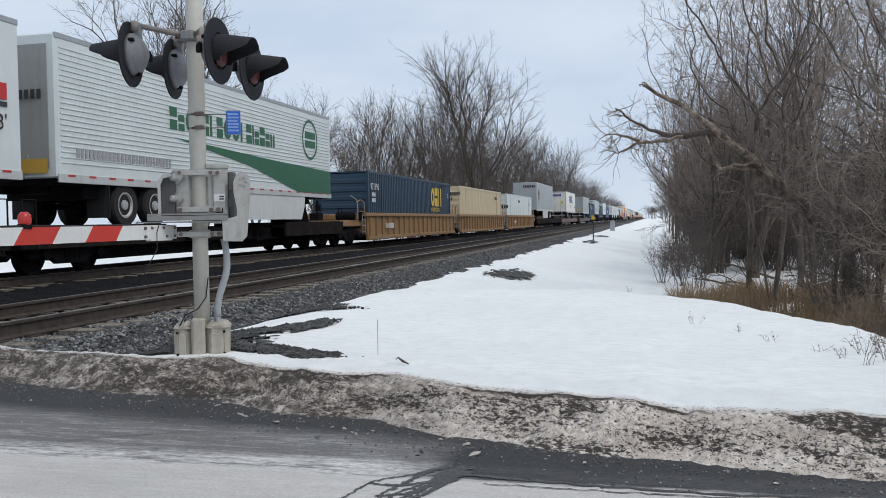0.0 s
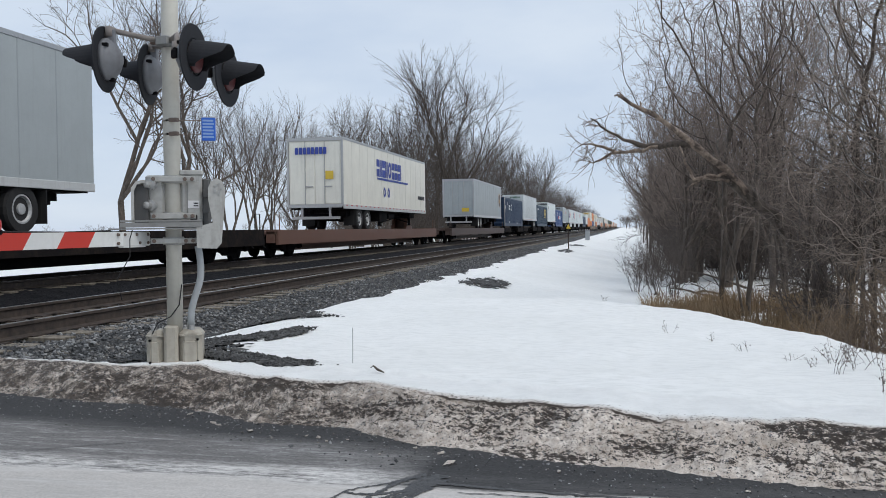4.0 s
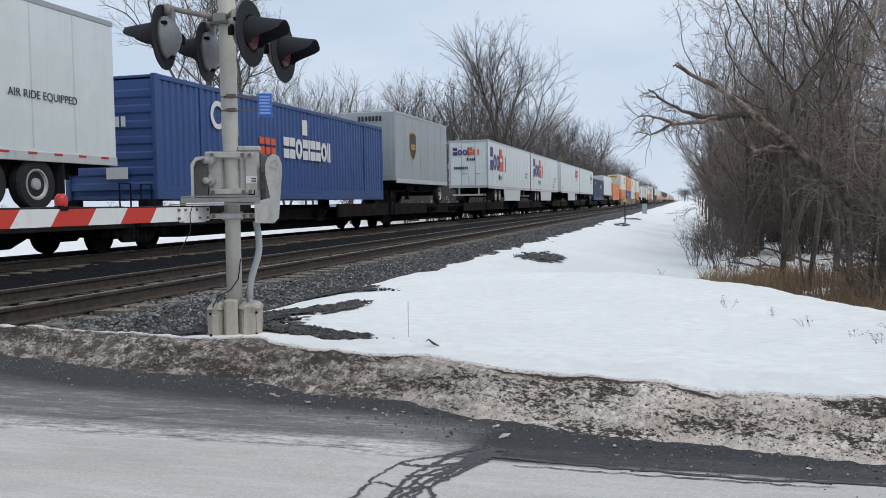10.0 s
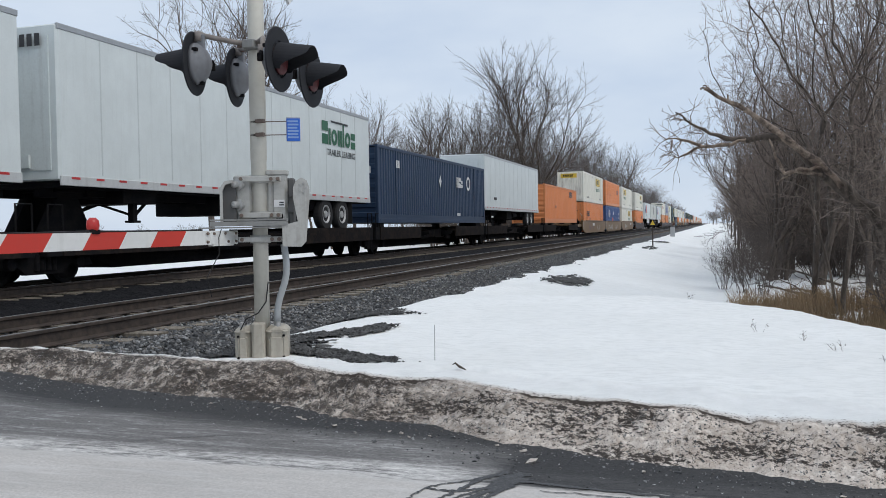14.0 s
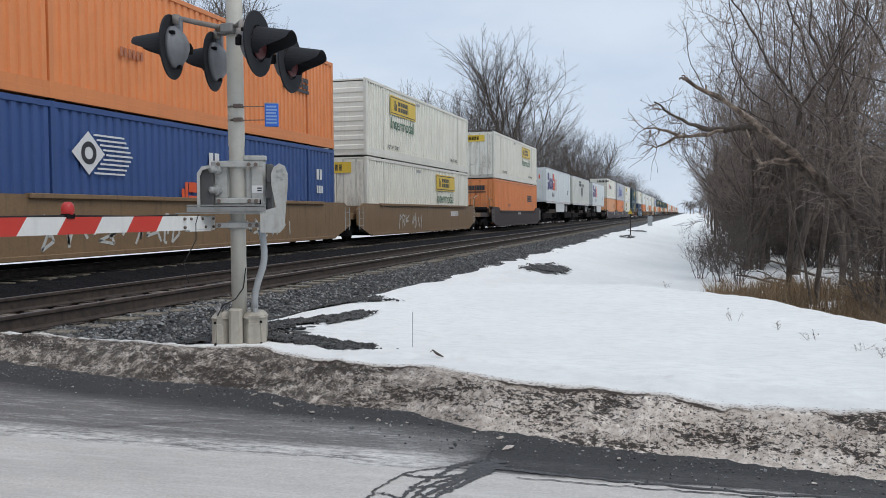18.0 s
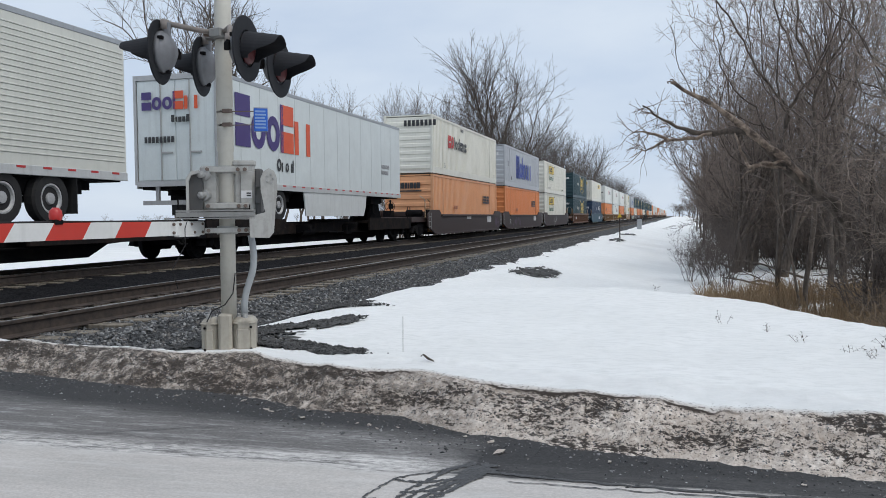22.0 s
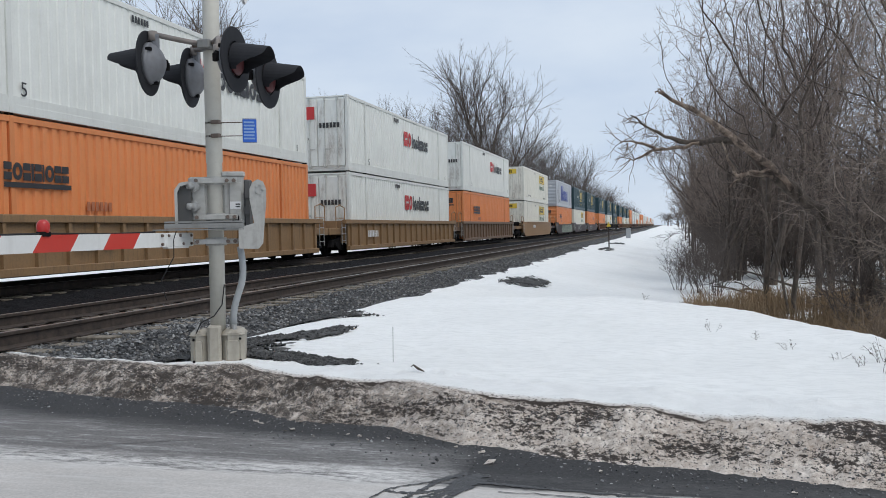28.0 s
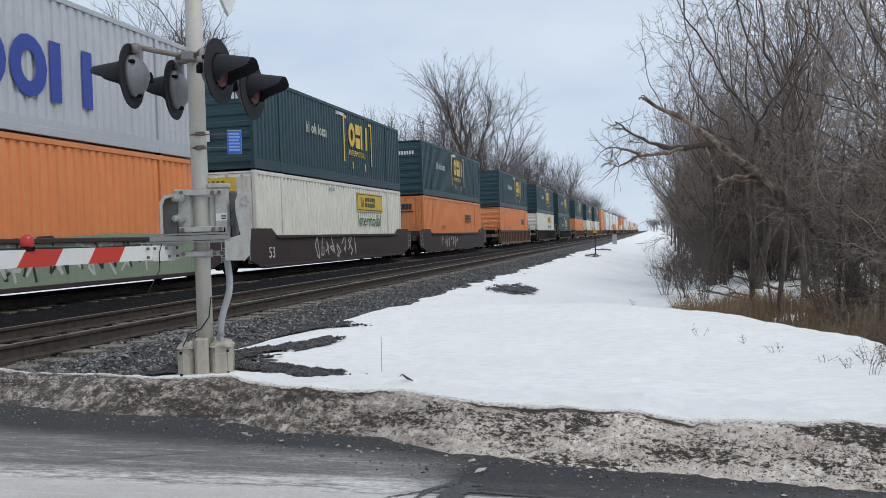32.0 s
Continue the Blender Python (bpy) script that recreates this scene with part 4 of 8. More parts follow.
        if reefer:
            part("cooling_unit", once("reefer", lambda: Geo().box(-1.05, 1.05, -0.45, 0, 1.75, 2.9, 0.08).box(-0.7, 0.7, -0.47, -0.43, 2.1, 2.6).mesh("cooling_unit", paint((0.05, 0.05, 0.055), 0.3))), ob, "dark grey cooling unit", pose(0, 0, low))
    if skirt:
        a, c = skirt
        part("side_skirt", once(("skirt", a, c), lambda: Geo().prism([(a + 0.1, -0.9), (c - 0.35, -0.9), (c - 0.1, -0.5), (c, -0.05), (a - 0.05, -0.05)], 0, HALF - 0.05, HALF - 0.01).mesh("side_skirt", paint((0.66, 0.68, 0.67), 0.25))), ob, "pale panel along the lower side", pose(0, 0, low))
    for me, du, dz, *name in marks:
        on_side(me, ob, du, dz + low, *name)
    for me, dx, dz, *name in end_marks:
        on_end(me, ob, dx, dz + low, *name, y=-0.06)
    TRAIN.append((ob, u, deck))
    return ob


def bogie(parent, y):
    """A freight truck: side frames, springs, two axles and four wheels."""
    def side():
        g = Geo().prism([(-1.35, 0.36), (-1.2, 0.62), (-0.6, 0.68), (-0.32, 0.78), (0.32, 0.78), (0.6, 0.68), (1.2, 0.62), (1.35, 0.36), (1.0, 0.34), (0.75, 0.42), (0.45, 0.22), (-0.45, 0.22), (-0.75, 0.42), (-1.0, 0.34)], 0, -0.07, 0.07)
        for q in (-0.22, -0.07, 0.08, 0.22):
            g.tube([(0.08, q, 0.3), (0.08, q, 0.6)], 0.06, 8)
        for q in (-0.9, 0.9):
            g.lathe((0.07, q, 0.44), (1, 0, 0), [(0, 0.13), (0.09, 0.12), (0.11, 0.05)], 10)
        return g.mesh("side_beam", CAR_BLACK)
    b = part("truck", once("bolster", lambda: Geo().box(-1.05, 1.05, -0.22, 0.22, 0.45, 0.72, 0.03).lathe((0, 0, 0.7), (0, 0, 1), [(0, 0.3), (0.12, 0.25)], 12).mesh("bolster", CAR_BLACK)), parent, "sooty black steel", pose(0, y, 0))
    for s in (-1, 1):
        part("side_beam", once("sidebeam", side), b, "", pose(s * 1.02, 0, 0, 0, 0, 0 if s > 0 else 180))
    for a in (-0.9, 0.9):
        part("wheelset", once("wheelset", lambda: Geo().tube([(-0.9, 0, 0), (0.9, 0, 0)], 0.085, 10).lathe((0.72, 0, 0), (1, 0, 0), [(-0.07, 0.455), (-0.035, 0.455), (-0.03, 0.43), (0.07, 0.422), (0.07, 0.36), (0.02, 0.33), (0.02, 0.16), (0.08, 0.13)], 26).lathe((-0.72, 0, 0), (-1, 0, 0), [(-0.07, 0.455), (-0.035, 0.455), (-0.03, 0.43), (0.07, 0.422), (0.07, 0.36), (0.02, 0.33), (0.02, 0.16), (0.08, 0.13)], 26).mesh("wheelset", CAR_BLACK)), b, "", pose(0, a, 0.432))


def brake_stand():
    """A post with a spoked hand wheel, a gear box and two hoses."""
    g = Geo().box(-0.49, -0.43, -0.04, 0.04, 1.0, 1.95).box(-0.56, -0.36, -0.02, 0.16, 1.5, 1.78, 0.02)
    rim = [(-0.46 + 0.25 * math.cos(k * math.pi / 10), -0.08, 1.62 + 0.25 * math.sin(k * math.pi / 10)) for k in range(21)]
    g.tube(rim, 0.014, 6)
    for k in range(5):
        g.tube([(-0.46, -0.06, 1.62), (-0.46 + 0.25 * math.cos(k * 1.257), -0.08, 1.62 + 0.25 * math.sin(k * 1.257))], 0.010, 5)
    return g.mesh("brake_stand", CAR_BLACK)


def end_gear(d):
    """What stands on a car's end platform: air reservoir, valve box, walkway boards and a bent grab rail."""
    g = Geo().lathe((0.1, d * 0.4, 1.28), (1, 0, 0), [(0, 0.06), (0.05, 0.17), (0.85, 0.17), (0.9, 0.06)], 12)
    g.box(-1.0, -0.55, *sorted((d * 0.2, d * 0.7)), 1.08, 1.42, 0.03).box(0.2, 0.3, *sorted((d * 0.35, d * 0.5)), 1.05, 1.2).box(0.75, 0.85, *sorted((d * 0.35, d * 0.5)), 1.05, 1.2)
    for k in range(4):
        g.box(-1.25, 1.25, *sorted((d * (0.95 + 0.16 * k), d * (1.06 + 0.16 * k))), 1.09, 1.125)
    g.box(0.9, 1.3, *sorted((d * 0.75, d * 0.95)), 0.45, 0.5).box(1.15, 1.3, *sorted((d * 0.1, d * 0.6)), 1.08, 1.5, 0.02)
    g.tube([(-0.2, d * 1.3, 1.1), (-0.2, d * 1.45, 0.8), (-0.15, d * 1.7, 0.55), (-0.1, d * 1.95, 0.6)], 0.03, 6)
    return g.mesh("platform_gear", CAR_BLACK)


def well_car(u0, u1, rgb, style, label, ends, marks=()):
    """One unit of a well car round a load that lies from u0 to u1. ends: length of the platform before and after it."""
    ob = thing("well_car", label, "rail car", "cars of the train")
    L = u1 - u0
    W = HALF + 0.2
    mat = paint(rgb, 0.8, 0.6, 0.0, (0.06, 0.042, 0.03))
    for s in (-1, 1):
        def side():
            g = Geo()
            x0, x1 = sorted((s * (HALF + 0.03), s * (HALF + 0.10)))
            if style == "ribbed":
                g.box(x0, x1, -0.5, L + 0.5, 0.36, 1.3)
                g.box(*sorted((s * (HALF + 0.02), s * W)), -0.9, L + 0.9, 1.24, 1.40, 0.02)
                g.box(*sorted((s * (HALF + 0.02), s * (W - 0.01))), -0.5, L + 0.5, 0.22, 0.38, 0.02)
                y = -0.3
                while y < L + 0.4:
                    g.box(*sorted((s * (HALF + 0.08), s * (W - 0.02))), y, y + 0.09, 0.36, 1.26)
                    y += 0.92
            else:
                top = 1.2 if rgb == MAROON else 1.44
                g.prism([(-1.3, 0.62), (0.2, 0.19), (L - 0.2, 0.19), (L + 1.3, 0.62), (L + 1.3, 1.2), (L + 0.7, 1.44), (L - 0.9, 1.44), (L - 1.3, top), (1.3, top), (0.9, 1.44), (-0.7, 1.44), (-1.3, 1.2)], 0, x0, x1)
                g.box(*sorted((s * (HALF + 0.02), s * (W - 0.02))), 1.2, L - 1.2, top - 0.08, top + 0.02, 0.02)
                g.box(*sorted((s * (HALF + 0.02), s * (W - 0.06))), 0.2, L - 0.2, 0.18, 0.28, 0.02)
            return g.mesh("side_wall", mat)
        sd = part("side_wall", once(("wside", rgb, style, round(L, 2), s), side), ob)
        if s > 0:
            for me, du, dz, *lift in marks:
                mk = part("marking", me, sd, "", pose(s * (HALF + 0.105) + (0.0 if style != "ribbed" else 0.09) + sum(lift), du, dz, 0, 0, 90))
                if me.name.startswith(("lettering", "graffiti")):
                    tagged(mk, kind="stuff")
    part("well_floor", once(("wfl", round(L, 1)), lambda: Geo().box(-HALF, HALF, 0, L, 0.20, 0.275).mesh("well_floor", CAR_BLACK)), ob)
    for k, (d, e) in enumerate(zip((-1, 1), ends)):
        y = 0 if k == 0 else L
        def deck_end():
            g = Geo().box(-1.2, 1.2, *sorted((y + d * 0.15, y + d * e)), 0.82, 1.08, 0.03)
            g.box(-1.38, 1.38, *sorted((y + d * 0.1, y + d * 0.5)), 0.5, 1.36, 0.03)
            g.box(-0.35, 0.35, *sorted((y + d * 0.5, y + d * (e + 0.2))), 0.62, 0.9)
            return g.mesh("end_platform", mat)
        pl = part("end_platform", once(("wend", rgb, round(L, 2), d, round(e, 2)), deck_end), ob)
        if e > 2.4 or style == "ribbed":
            part("handrail", once(("hand", d), lambda: Geo().tube([(1.3, 0, 1.05), (1.3, 0, 1.85), (1.3, d * 0.5, 1.95), (1.3, d * 0.9, 1.85), (1.3, d * 0.9, 1.05)], 0.022, 6).tube([(1.3, 0, 1.45), (1.3, d * 0.9, 1.45)], 0.018, 6).mesh("handrail", mat)), pl, "", pose(0, y + d * 0.6, 0))
            part("brake_stand", once("stand", lambda: brake_stand()), pl, "", pose(0, y + d * 1.6, 0))
        if e > 2.4:
            part("platform_gear", once(("gear", d), lambda: end_gear(d)), pl, "sooty air reservoir, boxes and walkway boards", pose(0, y + d * 0.5, 0))
            part("grab_rail", once(("grab", d), lambda: Geo().tube([(1.28, 0, 1.08), (1.28, 0, 1.75), (1.28, d * 0.12, 1.95), (1.28, d * 0.9, 2.1)], 0.022, 6).mesh("grab_rail", paint((0.5, 0.46, 0.38), 0.5))), pl, "pale bent grab rail", pose(0, y + d * 1.4, 0))
        if d < 0:
            part("reflector", once("reflector", lambda: Geo().box(1.385, 1.39, -0.14, 0.14, 1.02, 1.3).mesh("reflector", YELLOW)), pl, "yellow reflective plate", pose(0, y - 0.3, 0))
        part("coupler", once(("cpl", d), lambda: Geo().box(-0.12, 0.12, *sorted((0, d * 0.8)), 0.7, 0.95, 0.03).mesh("coupler", CAR_BLACK)), ob, "", pose(0, y + d * (e - 0.2), 0))
        part("ladder", once(("lad", d), lambda: Geo().tube([(0, 0, 0.45), (0, 0, 1.3)], 0.015, 6).tube([(0, d * 0.4, 0.45), (0, d * 0.4, 1.3)], 0.015, 6).tube([(0, 0, 0.6), (0, d * 0.4, 0.6)], 0.013, 6).tube([(0, 0, 0.85), (0, d * 0.4, 0.85)], 0.013, 6).tube([(0, 0, 1.1), (0, d * 0.4, 1.1)], 0.013, 6).mesh("ladder", STEEL)), ob, "", pose(1.4, y + d * 0.75, 0))
    bogie(ob, -ends[0] + (0.0 if ends[0] < 1.9 else 1.7))
    if ends[1] > 1.9:
        bogie(ob, L + ends[1] - 1.7)
    TRAIN.append((ob, u0, 0.0))
    return ob


def flat_car(u0, u1, rgb, label, spine=True, joined=False, hitch=None):
    """A low car for trailers: a central beam, a deck for the wheels, a hitch stand, cross arms and trucks."""
    ob = thing("flat_car", label, "rail car", "cars of the train")
    L = u1 - u0
    mat = CAR_BLACK if rgb == BLACK else paint(rgb, 0.6)
    part("centre_beam", once(("beam", rgb, round(L, 1)), lambda: Geo().prism([(0.1, 0.95), (L - 0.1, 0.95), (L - 0.1, 0.62), (L - 2.3, 0.5), (L - 3.0, 0.22), (3.0, 0.22), (2.3, 0.5), (0.1, 0.62)], 0, -0.5, 0.5).mesh("centre_beam", mat)), ob)
    def deck():
        g = Geo()
        if spine:
            g.box(-1.32, 1.32, 0.5, 5.3, 0.84, 0.95, 0.01).box(-1.32, 1.32, L - 5.8, L - 0.5, 0.84, 0.95, 0.01)
            for y0, y1 in ((0.5, 5.3), (L - 5.8, L - 0.5)):
                g.box(1.26, 1.34, y0, y1, 0.56, 1.04).box(-1.34, -1.26, y0, y1, 0.56, 1.04)
            g.box(-0.8, 0.8, 5.3, L - 5.8, 0.55, 0.9)
        else:
            g.box(-1.38, 1.38, 0.1, L - 0.1, 0.86, 0.96, 0.01)
            g.box(1.33, 1.42, 0.1, L - 0.1, 0.5, 1.02).box(-1.42, -1.33, 0.1, L - 0.1, 0.5, 1.02)
        return g.mesh("deck", DECK_BLACK if rgb == BLACK else mat)
    part("deck", once(("fdeck", rgb, round(L, 1), spine), deck), ob, "worn steel running deck")
    part("air_tank", once("tank", lambda: Geo().lathe((0.75, 0, 0.62), (0, 1, 0), [(0, 0.05), (0.05, 0.16), (1.1, 0.16), (1.15, 0.05)], 12).mesh("air_tank", CAR_BLACK)), ob, "", pose(0, L * 0.4, 0))
    part("brake_rigging", once("rig", lambda: Geo().tube([(0.9, 0, 0.55), (0.9, 4.6, 0.5)], 0.03, 6).box(0.6, 1.0, 1.6, 2.1, 0.45, 0.8, 0.02).mesh("brake_rigging", CAR_BLACK)), ob, "", pose(0, L * 0.52, 0))
    y = 3.0
    while y < L - 2:
        part("cross_arm", once(("arm", rgb), lambda: Geo().prism([(-1.35, 0.84), (1.35, 0.84), (1.3, 0.70), (0.36, 0.45), (-0.36, 0.45), (-1.3, 0.70)], 1, -0.08, 0.08).mesh("cross_arm", mat)), ob, "", pose(0, y, 0))
        y += (L - 6) / 3 + 0.01
    if hitch:
        part("hitch_stand", once(("hitch", rgb), lambda: Geo().prism([(-0.75, 0.95), (0.8, 0.95), (0.25, 1.9), (-0.15, 1.9)], 0, -0.48, -0.3).prism([(-0.75, 0.95), (0.8, 0.95), (0.25, 1.9), (-0.15, 1.9)], 0, 0.3, 0.48).box(-0.6, 0.6, -0.4, 0.45, 1.85, 1.98, 0.02).box(-0.3, 0.3, -0.1, 0.15, 0.95, 1.85).mesh("hitch_stand", mat)), ob, "", pose(0, hitch, 0))
    else:
        for y in (0.75, L - 1.4):
            for s in (-1, 1):
                part("load_pedestal", once(("pedestal", rgb), lambda: Geo().box(-0.14, 0.14, -0.3, 0.3, 0.9, 1.2, 0.015).mesh("load_pedestal", mat)), ob, "", pose(s * 1.12, y, 0))
    for d, y in ((1, 0.35), (-1, L - 0.35)):
        part("end_walkway", once(("walk", rgb, spine, d), lambda: Geo().box(-1.3, 1.3, -0.25, 0.25, 0.98, 1.03).box(0.95, 1.3, -0.25, 0.25, 0.55, 1.0, 0.02).tube([(1.28, -0.2, 1.0), (1.28, -0.2, 1.55), (1.28, 0.2, 1.55), (1.28, 0.2, 1.0)], 0.02, 6).mesh("end_walkway", mat)), ob, "", pose(0, y, 0))
    for d, y in ((-1, 0.0), (1, L)):
        part("coupler", once(("cpl", d), lambda: None), ob, "", pose(0, y, 0))
        part("brake_pipe", once("pipe", lambda: Geo().tube([(0.5, 0, 0.8), (0.55, 0.15, 0.45), (0.5, 0.4, 0.4)], 0.025, 6).mesh("brake_pipe", RUBBER)), ob, "", pose(0.3, y, 0))
    bogie(ob, 0.25 if joined else 1.9)
    if not joined:
        bogie(ob, L - 1.9)
    TRAIN.append((ob, u0, 0.0))
    return ob


once(("cpl", -1), lambda: Geo().box(-0.12, 0.12, -0.8, 0, 0.7, 0.95, 0.03).mesh("coupler", CAR_BLACK))
once(("cpl", 1), lambda: Geo().box(-0.12, 0.12, 0, 0.8, 0.7, 0.95, 0.03).mesh("coupler", CAR_BLACK))


# marks that several loads share
def mark_parcel(u):
    """Big violet and orange shapes over a short dark line."""
    return [(shapes("Too" + "i", 1.5, PURPLE, 0.03), u, 1.1), (shapes("Ts s", 1.5, RED_ORANGE, 0.06), u + 2.95, 1.1), (shapes("Os o si", 0.4, INK, 0.1), u + 2.6, 0.5), (bars([0.4] * 10, 0.16, GREY_INK, 0.25), 13.4, 1.1), (bars([0.4] * 9, 0.16, GREY_INK, 0.25), 13.4, 0.85)]


def mark_parcel_end():
    return [(shapes("Tooi", 0.5, PURPLE, 0.04), -1.02, 2.05), (shapes("Ts s", 0.5, RED_ORANGE, 0.06), -0.02, 2.05), (bars([0.5, 0.3, 0.5, 0.45, 0.5], 0.2, INK, 0.14, (1, 2, 3)), -0.1, 1.7), (bars([0.5] * 8, 0.17, INK, 0.2), -0.95, 1.15)]


def mark_shield(u, z=0.95):
    return [(shield(1.0, 1.32, GOLD), u, z), (shield(0.9, 1.2, SHIELD_BROWN), u + 0.05, z + 0.05, "marking", "", 1.306), (shapes("oto", 0.36, GOLD, 0.05), u + 0.18, z + 0.5, "marking", "", 1.312)]


def mark_yellow(u, z=1.88):
    """A yellow panel with dark shapes, and the word below it."""
    return [(plate(3.5, 0.8, YELLOW), u, z), (plate(3.4, 0.7, INK), u + 0.05, z + 0.05, "marking", "", 1.302), (plate(3.3, 0.62, YELLOW), u + 0.1, z + 0.09, "marking", "", 1.306), (shapes("ibs TTTTb", 0.42, INK, 0.16), u + 0.45, z + 0.19, "marking", "", 1.312), (letters("Intermodal", 0.72, GREEN), u + 0.05, z - 0.6), (letters("TOP LIFT ONLY", 0.22, INK), 2.4, 0.42), (letters("TOP LIFT ONLY", 0.22, INK), 12.2, 0.42), (number_bars(7, 0.12, GREY_INK), 6.4, 2.62)]


def mark_orange_name(u, z=1.62):
    return [(shapes("TOTbTiOTT", 0.34, INK, 0.06), u, z + 0.14), (plate(1.9, 0.1, INK), u, z)] + [(number_bars(6, 0.2, OVAL), 4.2, 1.2)]


def tall_bars(n, x):
    return [(number_bars(1, 0.2, MARK_WHITE), x, 2.5 - 0.27 * k) for k in range(n)]


def mark_orange_end(z=2.25):
    return [(bars([0.5, 0.5, 0.55, 0.55, 0.5, 0.25, 0.55, 0.5, 0.55], 0.3, INK, 0.1), -0.95, z), (plate(1.6, 0.07, INK), -0.9, z - 0.16)]


def mark_red_black(u, z=1.62):
    return [(shapes("bTO", 0.68, RED, 0.08), u, z), (shapes("iooistsot", 0.68, INK, 0.08), u + 1.35, z), (letters("5", 0.4, INK), 2.3, 0.35), (letters("5", 0.3, INK), 15.2, 0.35), (number_bars(6, 0.16), 6.0, 2.6)]


def mark_teal(u, z=1.25):
    return [(shapes("OTb b", 1.05, YELLOW, 0.08), u, z + 0.3), (letters("INTERMODAL", 0.33, YELLOW), u, z)]


def mark_bracket(u=8.2, z=0.75):
    return [(shapes("OTb b", 1.0, YELLOW, 0.08), u + 0.6, z + 0.75), (letters("INTERMODAL", 0.33, YELLOW), u + 0.6, z + 0.4), (plate(0.12, 1.75, YELLOW), u, z + 0.1), (plate(0.4, 0.12, YELLOW), u, z + 1.85), (plate(0.12, 1.75, YELLOW), u + 3.5, z + 0.1), (plate(0.4, 0.12, YELLOW), u + 3.22, z + 1.85), (plate(0.12, 0.3, YELLOW), u + 1.0, z - 0.15), (plate(0.12, 0.3, YELLOW), u + 2.6, z - 0.15), (shapes("isi ois iosts", 0.4, GREY_INK2, 0.12), u - 3.9, z + 0.85), (number_bars(9, 0.14, MARK_WHITE), 7.4, 2.65)]


def mark_navy(u, z=1.75):
    return [(shapes("bibTt", 0.5, MARK_WHITE, 0.12), u, z), (ring_mark(0.36, 0.13, MARK_WHITE), u + 2.15, z + 0.26), (number_bars(7, 0.1, MARK_WHITE), u + 7, 0.3), (DIAMOND, u - 2.9, z - 0.1), (number_bars(6, 0.14, MARK_WHITE), u, 0.35)]


GREY_INK = paint((0.35, 0.35, 0.36), 0.1)
GREY_INK2 = paint((0.5, 0.52, 0.45), 0.1)
OVAL = paint((0.42, 0.15, 0.07), 0.1)
DIAMOND = Geo().prism([(0.0, 0.28), (0.19, 0.0), (0.38, 0.28), (0.19, 0.56)], 1, -0.003, 0.003).mesh("diamond", MARK_WHITE)


def number_bars(n, h=0.24, mat=None):
    return bars([0.5] * n, h, mat or INK, 0.24)


def front_marks(mat=None):
    return [(number_bars(9, 0.19, mat), 0.1, 2.4), (number_bars(4, 0.17, mat), 0.35, 2.05)]


# trailers at the head of the shot
trailer(-1.2, COOL_WHITE, "white refrigerated trailer with a red stripe on a flat car", "far", [(plate(5.0, 0.32, RED), 10.6, 1.42), (plate(5.0, 0.1, INK), 10.6, 1.28), (letters("53'", 0.42, INK), 15.1, 0.85)], skirt=(6, 11))
trailer(15.85, COOL_WHITE, "white ridged trailer with green lettering and a green sweep", "near", [
    (shapes("TtOtTb TOOb TitTtss", 0.58, GREEN, 0.13), 4.4, 1.45),
    (ring_mark(0.72, 0.09, GREEN), 13.9, 1.98), (shapes("TTT", 0.55, GREEN, -0.05), 13.45, 1.7), (number_bars(26, 0.2, GREY_INK), 0.6, 0.45)], ribs="planks", skirt=(8, 13.4), end="front", nose=(0.33, 0.33, 0.32),
    end_marks=[(ring_mark(0.4, 0.06, INK), -0.2, 2.3), (number_bars(5, 0.2), 0.3, 1.65), (plate(0.9, 0.3, GOLD), 0.2, 0.1)])
sweep = Geo().prism([(0, 0), (5.4, -0.19), (11.3, -0.33), (11.3, -1.2), (8.2, -1.2), (4.4, -0.5)], 1, -0.002, 0.002).mesh("sweep", GREEN)
on_side(sweep, TRAIN[-1][0], 4.6, 2.31, "marking", "dark green painted sweep")
flat_car(-3.0, 14.5, BLACK, "sooty black spine car unit", True, joined=False, hitch=2.8)
flat_car(14.6, 33.2, BLACK, "sooty black spine car unit", True, joined=False, hitch=16.2)

# three joined wells with one layer of containers
container(36.4, 0.28, DEEP_TEAL, "dark teal corrugated container with a yellow mark", mark_teal(11.2) + [(letters("53", 0.34, MARK_WHITE), 15.2, 2.1), (letters("971196", 0.42, MARK_WHITE), 0.3, 2.15), (number_bars(4, 0.18, MARK_WHITE), 0.5, 1.85), (number_bars(4, 0.18, MARK_WHITE), 0.5, 1.6)])
container(55.3, 0.28, CREAM, "cream corrugated container low in a well", [(number_bars(6, 0.25), 15.0 - 2.0, 2.3)], end_marks=front_marks())
container(74.5, 0.28, COOL_WHITE, "white panelled container low in a well", [(plate(0.9, 0.7, MARK_WHITE), 13.9, 1.75), (number_bars(3, 0.3), 14.0, 2.1), (number_bars(8, 0.22), 6.5, 2.3)], flat=True, end_marks=[(number_bars(6, 0.28), 0.2, 1.7)])
well_car(36.4, 52.5, TAN, "ribbed", "tan ribbed well car", (3.6, 1.45), [(number_bars(7, 0.24, MARK_WHITE), 2.0, 0.7)])
well_car(55.3, 71.4, TAN, "ribbed", "tan ribbed well car", (1.45, 1.55), [(letters("53", 0.4, INK), 0.5, 0.6)])
well_car(74.5, 90.5, TAN, "ribbed", "tan ribbed well car", (1.55, 3.4), [(letters("53", 0.4, MARK_WHITE), 0.6, 0.6), (number_bars(6, 0.24, MARK_WHITE), 3, 0.7)])

# trailers on flat cars
trailer(95.15, GREY, "plain grey trailer with a brown and gold shield", "far", mark_shield(1.25, 0.95), skirt=(5.6, 10.6), end_marks=[(number_bars(7, 0.26), -0.2, 2.45)])
